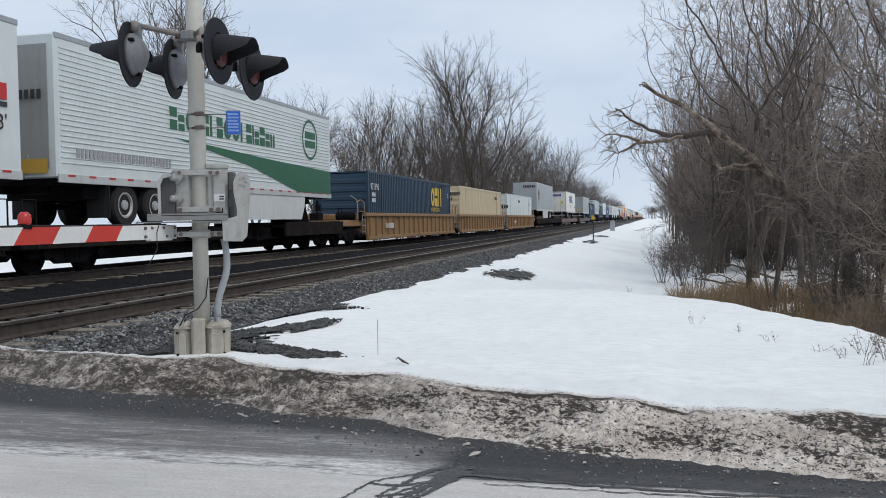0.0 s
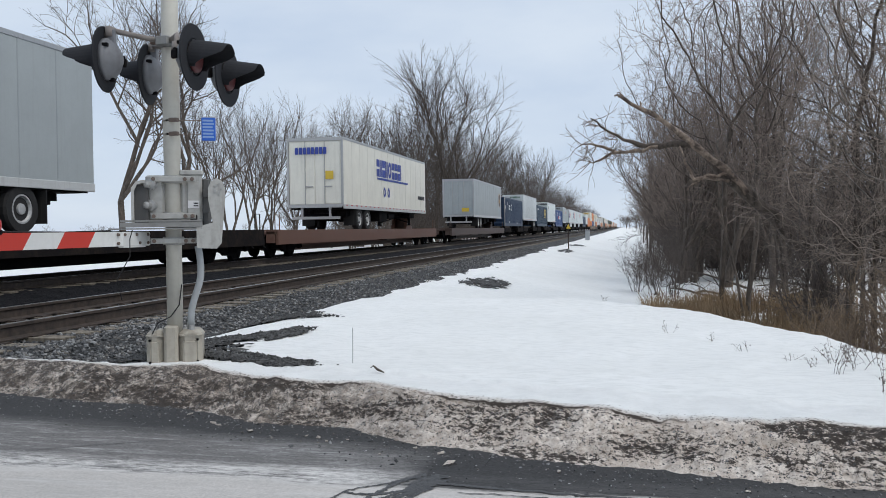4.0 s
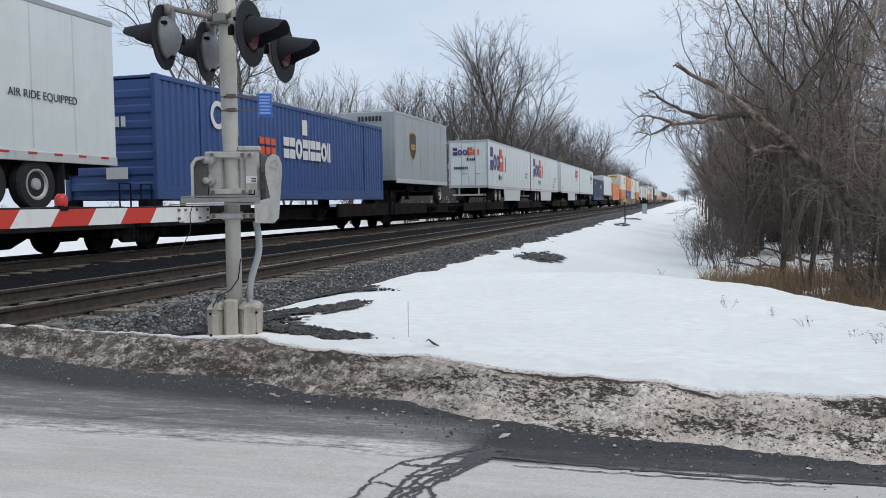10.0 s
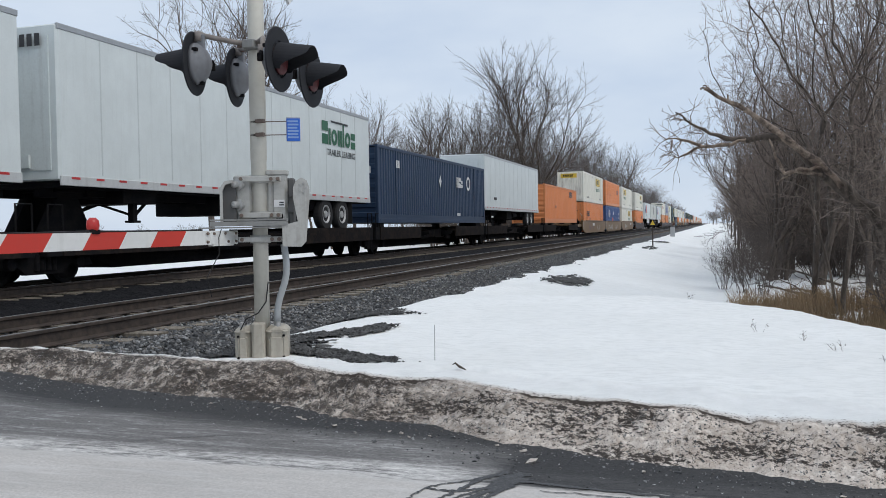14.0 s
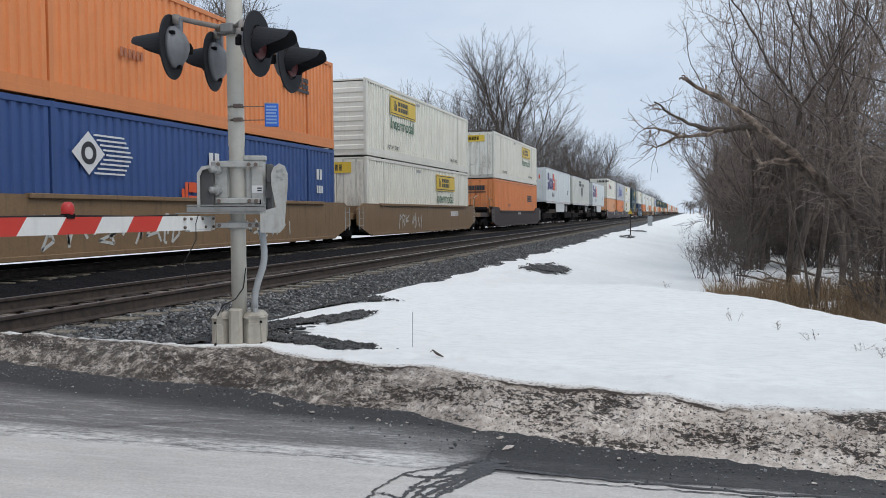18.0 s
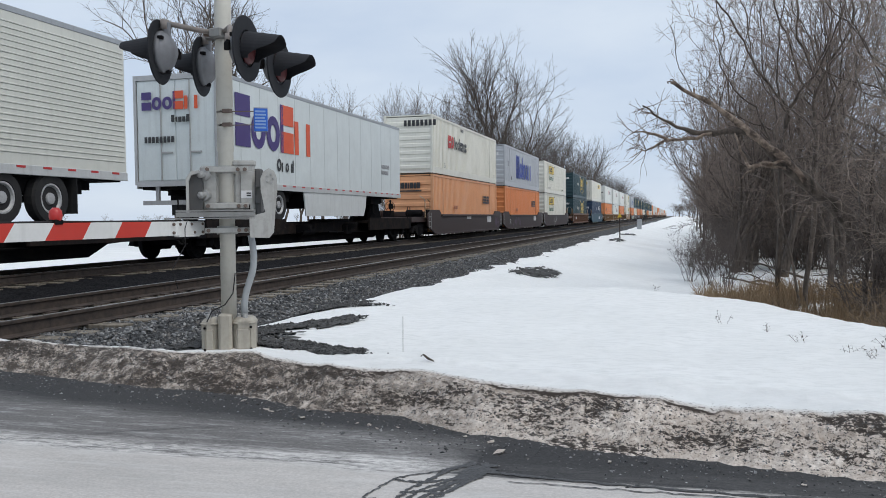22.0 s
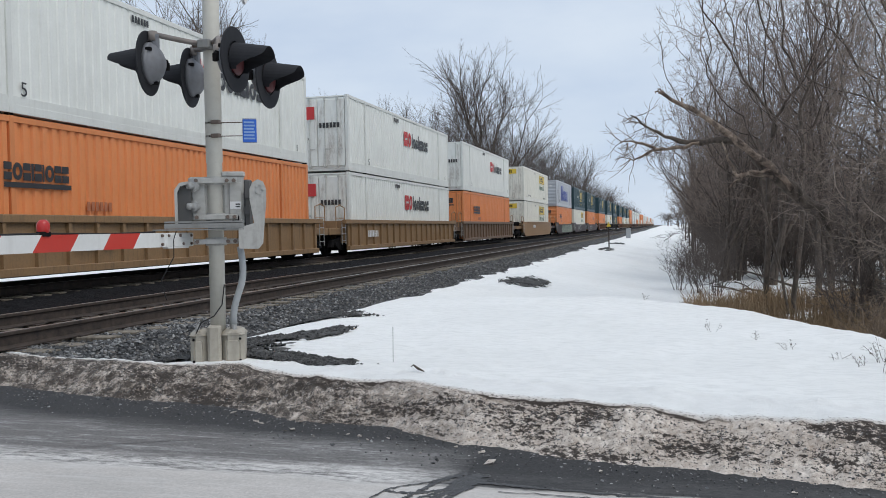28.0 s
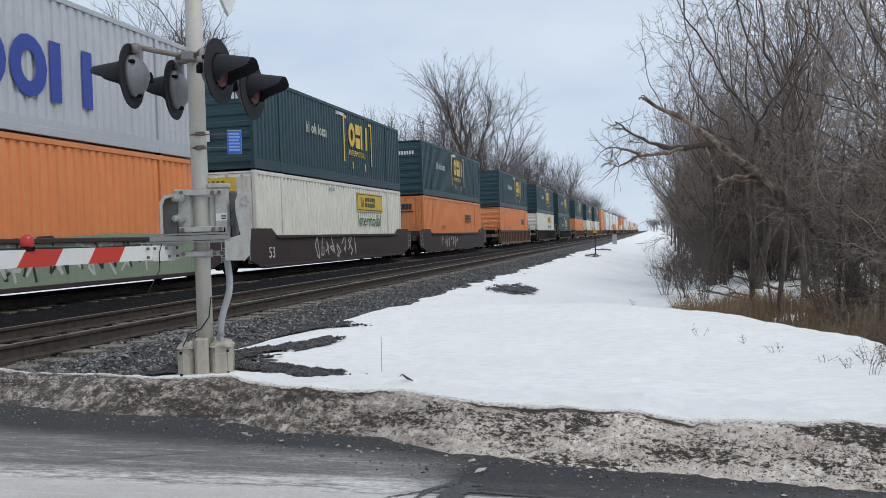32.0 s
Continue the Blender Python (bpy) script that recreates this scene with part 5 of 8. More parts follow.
flat_car(94.0, 120.6, BLACK, "black flat car, empty behind its trailer", spine=False, hitch=2.2)
trailer(129.4, WARM_WHITE, "cream trailer with dark blue lettering and closed rear doors", "near", [(shapes("TiiTbbOTTTb", 0.85, MARK_BLUE, 0.1), 5.2, 1.6), (plate(6.2, 0.1, MARK_BLUE), 5.3, 1.45), (shapes("oo", 0.7, MARK_BLUE, 0.5), 6.4, 0.6), (number_bars(10, 0.22), 14.0, 0.7)], end="door", end_marks=[(bars([0.5] * 8, 0.3, MARK_BLUE, 0.12), -0.9, 2.3), (plate(0.36, 0.36, YELLOW), 0.5, 1.2)])
flat_car(121.6, 148.0, (0.15, 0.072, 0.048), "rust-brown worn flat car carrying one trailer", spine=False, hitch=22.8)
trailer(163.05, GREY, "grey trailer with closed rear doors and a small shield", "near", mark_shield(14.2, 0.95), end="door", skirt=None, end_marks=[(plate(0.6, 0.3, YELLOW), 0.3, 0.35)])
flat_car(152.9, 180.4, (0.075, 0.045, 0.035), "worn dark brown flat car carrying a grey trailer", spine=False, hitch=25.0)

# a long string of low spine cars
SPINE = [181.2, 198.2, 215.2, 232.3, 249.6, 267.4, 286.2, 303.1, 321.0, 338.3, 355.2, 371.8, 389.4, 407.2]
HITCH = {198.2: 1.7, 232.3: 1.7, 267.4: 2.0, 286.2: 15.5, 303.1: 14.9, 321.0: 1.9, 338.3: 1.6, 371.8: 1.4}
for a, b in zip(SPINE, SPINE[1:]):
    flat_car(a, b - 0.1, BLACK, "sooty black spine car unit", True, joined=True, hitch=HITCH.get(a))
POST_WHITE = paint((0.62, 0.57, 0.47), 0.85, 0.5, 0.0, (0.24, 0.13, 0.06))
container(181.5, 1.20, NAVY, "dark navy container with a white mark", mark_navy(3.4) + [(number_bars(2, 0.3, MARK_WHITE), 1.9, 2.2), (plate(0.34, 2.96, POST_WHITE), 0.0, 0.01)], end_marks=[(shapes("bibTt", 0.34, MARK_WHITE, 0.12), -1.0, 1.95), *tall_bars(4, 0.55), *tall_bars(6, 0.85)])
trailer(198.8, (0.66, 0.70, 0.71), "white trailer with grey upright posts", "far", ribs="posts", end_marks=[(number_bars(8, 0.2, GREEN), -0.3, 2.6)])
container(215.9, 1.20, DEEP_TEAL, "dark green-blue container with a yellow mark", mark_teal(10.8) + [(number_bars(7, 0.28, MARK_WHITE), 0.4, 2.3)], posts=False)
trailer(232.9, COOL_WHITE, "plain white trailer with a small green logo box", "far", [(plate(1.55, 0.95, GREEN), 0.75, 1.75), (plate(1.49, 0.89, MARK_WHITE), 0.78, 1.78, "marking", "", 1.302), (shapes("Tsossiot", 0.3, GREEN, 0.09), 0.88, 2.1, "marking", "", 1.306), (number_bars(9, 0.12), 0.95, 1.95, "marking", "", 1.306), (letters("53'", 0.3, INK), 0.55, 0.5), (letters("AIR RIDE EQUIPPED", 0.22, INK), 12.8, 1.1)], end_marks=[(number_bars(9, 0.24), -0.3, 2.6)])
container(250.4, 1.20, BLUE, "bright blue container with white lettering", [(shapes("TTT", 0.5, RED_ORANGE, 0.15), 5.2, 1.35), (shapes("TTOTbTTOib", 0.66, MARK_WHITE, 0.06), 6.8, 1.3), (plate(0.4, 0.5, MARK_WHITE), 8.2, 2.1), (ring_mark(0.38, 0.14, MARK_WHITE), 2.85, 2.25)], end_marks=[(plate(0.9, 0.45, MARK_WHITE, 0.2), -0.8, 2.2), (number_bars(3, 0.24, MARK_WHITE), 0.0, 1.75), (plate(0.6, 0.28, MARK_WHITE), -0.1, 0.5)])
trailer(268.3, GREY, "short grey trailer with a brown and gold shield", "far", mark_shield(1.95, 0.95), length=8.5, end_marks=[(number_bars(7, 0.22), -0.4, 2.6)])
trailer(286.95, COOL_WHITE, "white trailer with violet and orange marks and rear doors", "near", mark_parcel(0.6), end="door", skirt=(5.2, 11.5), end_marks=mark_parcel_end(), length=15.9)
trailer(303.3, COOL_WHITE, "white trailer with violet and orange marks", "near", mark_parcel(1.2) + [(letters("LIFT", 0.2, INK), 12.6, 0.5), (letters("HERE", 0.2, INK), 12.6, 0.3)], end="door", skirt=(5.2, 11.5), end_marks=mark_parcel_end(), length=15.8)
trailer(321.85, COOL_WHITE, "white trailer with red lettering by its rear", "far", [(shapes("bbTTbb", 0.85, RED, 0.12), 12.1, 1.7), (number_bars(5, 0.18), 12.6, 1.4), (letters("53'", 0.34, INK), 0.4, 0.35)], skirt=(5.6, 12.0), end_marks=[(plate(0.5, 0.4, TAPE_RED), -0.6, 0.4)])
trailer(338.8, COOL_WHITE, "white trailer with green lettering by its rear", "far", [(shapes("Tsossiot", 0.75, GREEN, 0.08), 11.9, 1.75), (plate(1.4, 0.06, INK), 12.6, 2.5), (letters("TRAILER LEASING", 0.3, INK), 12.25, 1.4)], end_marks=[(number_bars(8, 0.24), -0.4, 2.6)])
container(355.6, 1.20, NAVY, "dark navy container with a white mark", mark_navy(10.6) + [(number_bars(2, 0.3, MARK_WHITE), 2.0, 2.2)], end_marks=[(number_bars(3, 0.26, MARK_WHITE), 0.5, 1.9)])
trailer(371.9, COOL_WHITE, "plain white trailer with a pale roof edge", "far", [(number_bars(6, 0.16), 2.0, 0.5)], length=15.6)
container(390.2, 1.20, ORANGE, "plain orange container with black lettering", mark_orange_name(11.6, 2.25), posts=False, end_marks=mark_orange_end())

# double-stacked wells
TOP = 3.30 + 0.035


def stack(u, low, high, low_kw=None, high_kw=None):
    container(u, 0.30, *low, **(low_kw or {}))
    container(u, TOP, *high, **(high_kw or {}))


O = lambda m=11.7: (ORANGE, "orange corrugated container with black lettering", mark_orange_name(m))
Y = lambda m=9.6: (WARM_WHITE, "off-white corrugated container with a yellow panel", mark_yellow(m))
C = lambda m=8.2: (TEAL, "dark teal container with a bracketed yellow mark", mark_bracket(m))
X = lambda m=8.5: (GREEN_WHITE, "white container with red and black lettering", mark_red_black(m))
N = (NAVY, "dark navy container with a white mark", mark_navy(10.4))
def stripe_mark():
    g = Geo()
    for k in range(9):
        g.box(0.44 - 0.1 * abs(k - 4), 1.35 - 0.07 * abs(k - 4), -0.003, 0.003, 0.1 * k, 0.1 * k + 0.04)
    return g.mesh("lettering_stripes", MARK_WHITE)


B = (BLUE, "bright blue container with a white striped diamond", [(once("big_diamond", lambda: Geo().prism([(0.0, 0.45), (0.52, 0.0), (1.04, 0.45), (0.52, 0.9)], 1, -0.003, 0.003).mesh("diamond", MARK_WHITE)), 2.55, 1.58), (ring_mark(0.24, 0.11, INK), 3.07, 2.03, "marking", "", 1.308), (once("stripe_mark", stripe_mark), 3.2, 1.6), (shapes("sbTTs", 0.6, RED_ORANGE, 0.06), 6.5, 0.95), (bars([0.5, 0.55], 0.4, MARK_WHITE, 0.2), 7.8, 1.95), (number_bars(2, 0.35, MARK_WHITE), 14.6, 1.9), (number_bars(3, 0.25, MARK_WHITE), 14.6, 1.45)])
M = (SILVER, "silver-grey container with big blue lettering", [(shapes("bbb", 1.75, MARK_BLUE, 0.09), 4.6, 0.72), (shapes("oioos s", 1.75, MARK_BLUE, 0.05), 6.1, 0.72), (letters("53'", 0.5, INK), 1.0, 1.5), (letters("53", 0.34, INK), 14.9, 1.4), (number_bars(2, 0.25), 2.4, 0.5)])
LOG = (WARM_WHITE, "off-white container with black lettering", mark_red_black(3.2, 1.5))
door, oend = dict(end="door", end_marks=[(plate(1.6, 0.42, YELLOW), -0.95, 2.35), (bars([0.5] * 6, 0.24, INK, 0.2), -0.7, 2.44)]), dict(end_marks=mark_orange_end())
xend = dict(end="door", end_marks=[(plate(0.6, 0.5, RED), -0.7, 2.05), (number_bars(6, 0.2), 0.1, 1.7), (letters("53'", 0.3, INK), -0.7, 1.1)])
cend = dict(end_marks=[(plate(0.8, 0.35, MARK_WHITE), -1.0, 0.9), (number_bars(6, 0.2, MARK_WHITE), 0.0, 2.2)])
odoor = dict(end="door", end_marks=mark_orange_end())
GRAFFITI = [paint((0.55, 0.55, 0.52), 0.4), paint((0.12, 0.19, 0.12), 0.4), paint((0.10, 0.05, 0.12), 0.4)]


def scrawl(seed, u, n, mat, h=0.7):
    """Spray-painted loops on a car's side."""
    def make():
        rng, g, x = random.Random(seed), Geo(), 0.0
        for _ in range(n):
            w = rng.uniform(0.35, 0.75)
            pts = [(x + w * rng.uniform(0, 1), h * rng.uniform(0.0, 1.0)) for _ in range(5)]
            for (a, b), (c, d) in zip(pts, pts[1:]):
                e = Vector((c - a, d - b)).orthogonal().normalized() * 0.035
                g.quad((a + e.x, 0, b + e.y), (c + e.x, 0, d + e.y), (c - e.x, 0, d - e.y), (a - e.x, 0, b - e.y))
            x += w
        return g.mesh("graffiti", mat)
    return (once(("scrawl", seed), make), u, 0.35)


stack(411.1, O(2.4), Y(), odoor, door)
stack(430.2, B, O(12.2), cend, oend)
stack(449.6, Y(), Y(2.8), door)
stack(472.8, O(), Y(), odoor, door)
well_car(411.1, 427.2, BROWN, "smooth", "brown smooth-sided well car with graffiti", (3.6, 1.45), [scrawl(1, 9.5, 5, GRAFFITI[0]), scrawl(2, 3.0, 6, GRAFFITI[2]), (number_bars(8, 0.26, MARK_WHITE), 6.0, 0.9)])
well_car(430.2, 446.3, BROWN, "smooth", "brown smooth-sided well car with graffiti", (1.45, 1.65), [scrawl(3, 1.5, 9, GRAFFITI[0]), scrawl(14, 9.5, 6, GRAFFITI[0])])
well_car(449.6, 465.7, BROWN, "smooth", "brown smooth-sided well car with graffiti", (1.65, 3.5), [scrawl(4, 3.5, 7, GRAFFITI[0]), (number_bars(8, 0.26, MARK_WHITE), 12.0, 0.9)])
well_car(472.8, 488.9, MAROON, "smooth", "dark maroon smooth-sided well car", (3.5, 2.4), [(number_bars(7, 0.22, MARK_WHITE), 7.5, 0.95)])

# three more trailers
trailer(494.15, COOL_WHITE, "white trailer with violet and orange marks", "far", mark_parcel(0.6), skirt=(5.8, 11.6), end_marks=mark_parcel_end(), length=16.0)
trailer(512.3, (0.66, 0.66, 0.60), "silver ribbed refrigerated trailer with dark lettering", "far", [(shapes("TTibTT", 0.6, INK, 0.06), 5.7, 2.05), (letters("INTERMODAL", 0.46, INK), 7.9, 2.05), (shield(1.3, 1.2, INK), 7.7, 0.8)], ribs="planks", reefer=True, skirt=None)
trailer(532.4, COOL_WHITE, "white trailer with violet and orange marks and rear doors", "near", mark_parcel(0.9), end="door", skirt=(5.6, 11.6), end_marks=mark_parcel_end(), length=16.0)
flat_car(491.6, 511.2, BLACK, "sooty black spine car unit", True, joined=True, hitch=3.6)
flat_car(511.4, 530.9, BLACK, "sooty black spine car unit", True, joined=True, hitch=2.0)
flat_car(531.1, 550.0, BLACK, "sooty black spine car unit", True, joined=False, hitch=16.2)

stack(553.8, (FADED, "sun-faded orange container with black lettering", mark_orange_name(11.7)), LOG, oend, dict(end_marks=[(number_bars(8, 0.3), -0.2, 2.4)]))
stack(573.1, O(), M, oend, cend)
stack(592.6, Y(2.75), Y(2.75))
well_car(553.8, 569.9, MAROON, "smooth", "dark maroon smooth-sided well car", (3.4, 1.6), [(bars([0.65, 0.65, 0.6, 0.55], 0.44, MARK_WHITE, 0.08), 12.6, 0.72), (number_bars(6, 0.24, MARK_WHITE), 7.0, 0.95), scrawl(5, 14.8, 3, GRAFFITI[2])])
well_car(573.1, 589.2, MAROON, "smooth", "dark maroon smooth-sided well car with graffiti", (1.6, 1.7), [(bars([0.65, 0.65, 0.6, 0.55], 0.44, MARK_WHITE, 0.08), 12.2, 0.72), (letters("53", 0.5, MARK_WHITE), 1.2, 0.55), scrawl(6, 2.4, 6, GRAFFITI[2])])
well_car(592.6, 608.7, MAROON, "smooth", "dark maroon smooth-sided well car with graffiti", (1.7, 3.4), [scrawl(7, 5.5, 5, GRAFFITI[0])])
stack(615.7, C(), C(), cend, cend)
well_car(615.7, 631.8, RUST_BROWN, "ribbed", "rust-brown ribbed well car", (3.5, 3.8), [(number_bars(6, 0.3, MARK_WHITE), 1.0, 0.7)])
stack(639.5, N, (WARM_WHITE, "off-white corrugated container with a small yellow panel", [(plate(3.4, 0.62, YELLOW), 9.7, 2.0), (shapes("ibs TTTTb", 0.36, INK, 0.16), 10.2, 2.13, "marking", "", 1.302)]), dict(end_marks=[(number_bars(5, 0.24, MARK_WHITE), 0.0, 1.9)]), door)
well_car(639.5, 655.6, SEA_BLUE, "smooth", "sea-blue smooth-sided well car", (3.9, 3.8), [(bars([0.5] * 9, 0.42, MARK_WHITE, 0.16, (1, 2, 6, 7)), 10.0, 0.62), (letters("53", 0.5, MARK_WHITE), 14.6, 0.6)])
stack(663.2, O(1.8), X(), odoor, xend)
stack(683.4, X(7.5), X(7.5), xend, xend)
stack(703.3, O(2.9), X(8.6), odoor, xend)
well_car(663.2, 679.3, DULL_TAN, "ribbed", "dull tan ribbed well car", (3.9, 2.05), [(number_bars(7, 0.26, MARK_WHITE), 3.6, 0.7)])
well_car(683.4, 699.6, DULL_TAN, "ribbed", "dull tan ribbed well car", (1.9, 1.8), [(number_bars(7, 0.26, MARK_WHITE), 1.6, 0.7)])
well_car(703.3, 719.4, GREY_BROWN, "ribbed", "grimy grey-brown ribbed well car", (1.8, 3.7))
stack(726.9, Y(9.4), Y(9.5), door, door)
well_car(726.9, 743.1, TAN, "smooth", "tan smooth-sided well car", (3.7, 3.5), [(number_bars(8, 0.26, MARK_WHITE), 4.6, 0.9)])
stack(750.4, O(2.8), M, oend, cend)
stack(769.8, Y(), C(), door, cend)
stack(790.4, O(10.7), C(7.1), odoor, cend)
well_car(750.4, 766.5, MAROON, "smooth", "maroon smooth-sided well car with pale green graffiti", (3.7, 1.6), [(once("green_field", lambda: Geo().prism([(0, 0), (11.3, 0), (11.6, 0.4), (11.2, 1.05), (8, 1.12), (5, 1.0), (2, 1.12), (0.4, 0.9), (-0.3, 0.4)], 1, -0.002, 0.002).mesh("graffiti", paint((0.26, 0.33, 0.23), 0.5))), 4.0, 0.2), *[(m, a, b, 0.006) for m, a, b in (scrawl(8, 4.2, 18, INK, 0.9), scrawl(18, 4.2, 16, GRAFFITI[0], 0.8))]])
well_car(769.8, 786.0, MAROON, "smooth", "maroon smooth-sided well car with graffiti", (1.6, 2.1), [(letters("53", 0.5, MARK_WHITE), 0.6, 0.5), scrawl(9, 4.5, 8, GRAFFITI[0], 0.9)])
well_car(790.4, 806.6, MAROON, "smooth", "maroon smooth-sided well car with graffiti", (2.1, 3.6), [scrawl(10, 3.5, 8, GRAFFITI[0], 0.8)])

# the tail of the train, far down the line
TAIL = [(815.0, O, C, RUST_BROWN), (838.8, Y, C, BLACK), (860.8, C, C, BLACK), (886.8, O, C, RUST_BROWN), (912.0, Y, C, BROWN), (936.5, Y, C, BROWN), (960.5, O, O, RUST_BROWN), (984.5, X, X, MAROON)]
for u, a, b, rgb in TAIL:
    stack(u, a(), b())
    well_car(u, u + 16.1, rgb, "ribbed", "rusty ribbed well car", (3.6, 3.6))
for k in range(24):
    u = 1008.5 + 23.6 * k
    kind = k % 4
    if kind == 3:
        container(u, 0.3, *(O() if k % 8 == 3 else X()), far=True)
    else:
        stack(u, [X, O, Y][kind](), [X, X, O][(k // 2) % 3](), dict(far=True), dict(far=True))
    well_car(u, u + 16.1, [RUST_BROWN, MAROON, TAN][k % 3], "ribbed", "rusty ribbed well car", (3.6, 3.6))


# ---- the crossing signal ----
MAST = (-3.256, 5.875)
MAST_PAINT = paint((0.55, 0.53, 0.47), 0.35, 0.5, 0.0, (0.2, 0.17, 0.12))
BOX_PAINT = paint((0.46, 0.455, 0.43), 0.75, 0.5, 0.1, (0.12, 0.10, 0.08))
DISC_BLACK = paint((0.009, 0.010, 0.014), 0.25, 0.8, dirt=(0.035, 0.036, 0.042))
SHELL_GREY = paint((0.21, 0.215, 0.23), 0.6, 0.6, 0.1, (0.07, 0.065, 0.06))
LENS_RED = nodes("red_lens", 0.55)[0]
LENS_RED.node_tree.nodes["Principled BSDF"].inputs["Base Color"].default_value = (0.065, 0.006, 0.008, 1)
SIGN_BLUE = paint((0.02, 0.13, 0.60), 0.08)
ARM_RED = paint((0.55, 0.035, 0.02), 0.15, 0.45)
ARM_WHITE = paint((0.72, 0.72, 0.70), 0.2, 0.45)
GLOW = nodes("lit_lamp", 0.3)[0]
gb = GLOW.node_tree.nodes["Principled BSDF"]
gb.inputs["Base Color"].default_value = (0.36, 0.022, 0.02, 1)
gb.inputs["Emission Color"].default_value, gb.inputs["Emission Strength"].default_value = (1.0, 0.05, 0.04, 1), 0.06

signal = thing("crossing_signal", "grey railway crossing mast with four black-disc lights and a gate motor", "crossing signal", "", pose(*MAST, 0))
part("mast", Geo().tube([(0, 0, -0.4), (0, 0, 1.5), (0, 0, 1.52), (0, 0, 4.6)], [0.057, 0.057, 0.061, 0.061], 20).mesh("mast", MAST_PAINT, smooth=True), signal, "weathered grey-cream steel tube")
BASE_PAINT = paint((0.44, 0.405, 0.34), 0.7, 0.55, 0.1, (0.13, 0.11, 0.085))
base = part("base_sleeve", Geo().box(-0.05, 0.05, -0.135, 0.10, -0.3, 0.30, 0.02).mesh("base_sleeve", BASE_PAINT), signal, "", pose(-0.02, 0, 0, 0, 0, 22))
for s, w in ((-1, 0.125), (1, 0.165)):
    lo, hi = sorted((s * 0.052, s * (0.052 + w)))
    jb = part("junction_box", Geo().box(lo, hi, -0.12, 0.12, 0.0, 0.27, 0.045).box(lo - 0.006, hi + 0.006, -0.126, 0.126, 0.215, 0.245, 0.03).box(lo + 0.03, hi - 0.03, -0.126, -0.11, 0.03, 0.19, 0.012).mesh("junction_box", BASE_PAINT), base, "grey cast junction box")
    part("bolt", Geo().lathe((s * (0.06 + w * 0.5), -0.08, 0.265), (0, 0, 1), [(0, 0.02), (0.035, 0.018)], 8).mesh("bolt", STEEL), jb)
    for z in (0.04, 0.20):
        part("bolt", once("box_bolt", lambda: Geo().lathe((0, -0.126, 0), (0, -1, 0), [(0, 0.011), (0.010, 0.009)], 6).mesh("bolt", CAR_BLACK)), jb, "", pose(s * (0.052 + w - 0.03), 0, z))


def flasher(x, y, z, toward, aim):
    """A lamp: shell, round black background, red lens and long hood. toward: +1 or -1 along the road."""
    fl = part("lamp_shell", Geo().lathe((0, 0, 0), (1, 0, 0), [(-0.083, 0.010), (-0.082, 0.045), (-0.074, 0.058), (-0.052, 0.10), (-0.022, 0.132), (-0.006, 0.140), (-0.005, 0.15), (0.03, 0.15)], 24).mesh("lamp_shell", SHELL_GREY, smooth=True), signal, "grey cast lamp shell", pose(x, y, z, 0, 0, aim))
    part("background_disc", Geo().lathe((0, 0, 0), (1, 0, 0), [(0.03, 0.229), (0.034, 0.232), (0.042, 0.229), (0.042, 0.13), (0.03, 0.13)], 36).mesh("background_disc", DISC_BLACK), fl, "round black sheet-metal disc")
    part("lens", Geo().lathe((0, 0, 0), (1, 0, 0), [(0.04, 0.112), (0.055, 0.108), (0.07, 0.07), (0.075, 0.02)], 24).mesh("lens", LENS_RED, smooth=True), fl, "dull red glass lens")
    part("lens_clip", Geo().box(-0.07, -0.03, -0.148, -0.118, -0.03, 0.03, 0.008).mesh("lens_clip", CAR_BLACK), fl)
    g = Geo()
    n = 22
    reach = lambda w: 0.05 + 0.20 * smooth(-0.55, 0.45, math.sin(w))
    rad = lambda w: 0.124 - 0.018 * smooth(-0.3, 1.0, math.sin(w))
    pt = lambda w, r, e: (e, -math.cos(w) * r, math.sin(w) * r)
    for k in range(n):
        a, b = (math.radians(-38 + 256 * (k + q) / n) for q in (0, 1))
        for off, flip in ((0.0, 1), (-0.004, -1)):
            q = [pt(a, 0.124 + off, 0.042), pt(b, 0.124 + off, 0.042), pt(b, rad(b) + off, 0.042 + reach(b)), pt(a, rad(a) + off, 0.042 + reach(a))]
            g.quad(*(q[::flip]))
        g.quad(pt(a, rad(a), 0.042 + reach(a)), pt(b, rad(b), 0.042 + reach(b)), pt(b, rad(b) - 0.004, 0.042 + reach(b)), pt(a, rad(a) - 0.004, 0.042 + reach(a)))
    part("hood", g.mesh("hood", DISC_BLACK, smooth=True), fl, "long black sheet-metal hood", pose(0, 0, 0, 0, 5, 0))
    part("shell_hole", Geo().lathe((-0.045, -0.105, 0.03), (-0.6, -0.8, 0.2), [(0, 0.018), (0.022, 0.016)], 10).mesh("shell_hole", CAR_BLACK), fl)
    for w in (35, 145, 270):
        part("shell_bolt", once("shell_bolt", lambda: Geo().box(-0.02, 0.02, -0.016, 0.016, -0.012, 0.012, 0.004).mesh("shell_bolt", CAR_BLACK)), fl, "", pose(-0.012, 0.142 * math.cos(radians(w)), 0.142 * math.sin(radians(w))))
    part("hinge", Geo().box(-0.045, 0.01, -0.02, 0.02, 0.10, 0.21, 0.008).mesh("hinge", SHELL_GREY), fl)


PIPE_PAINT = paint((0.27, 0.24, 0.22), 0.8, 0.6, 0.1, (0.10, 0.07, 0.05))
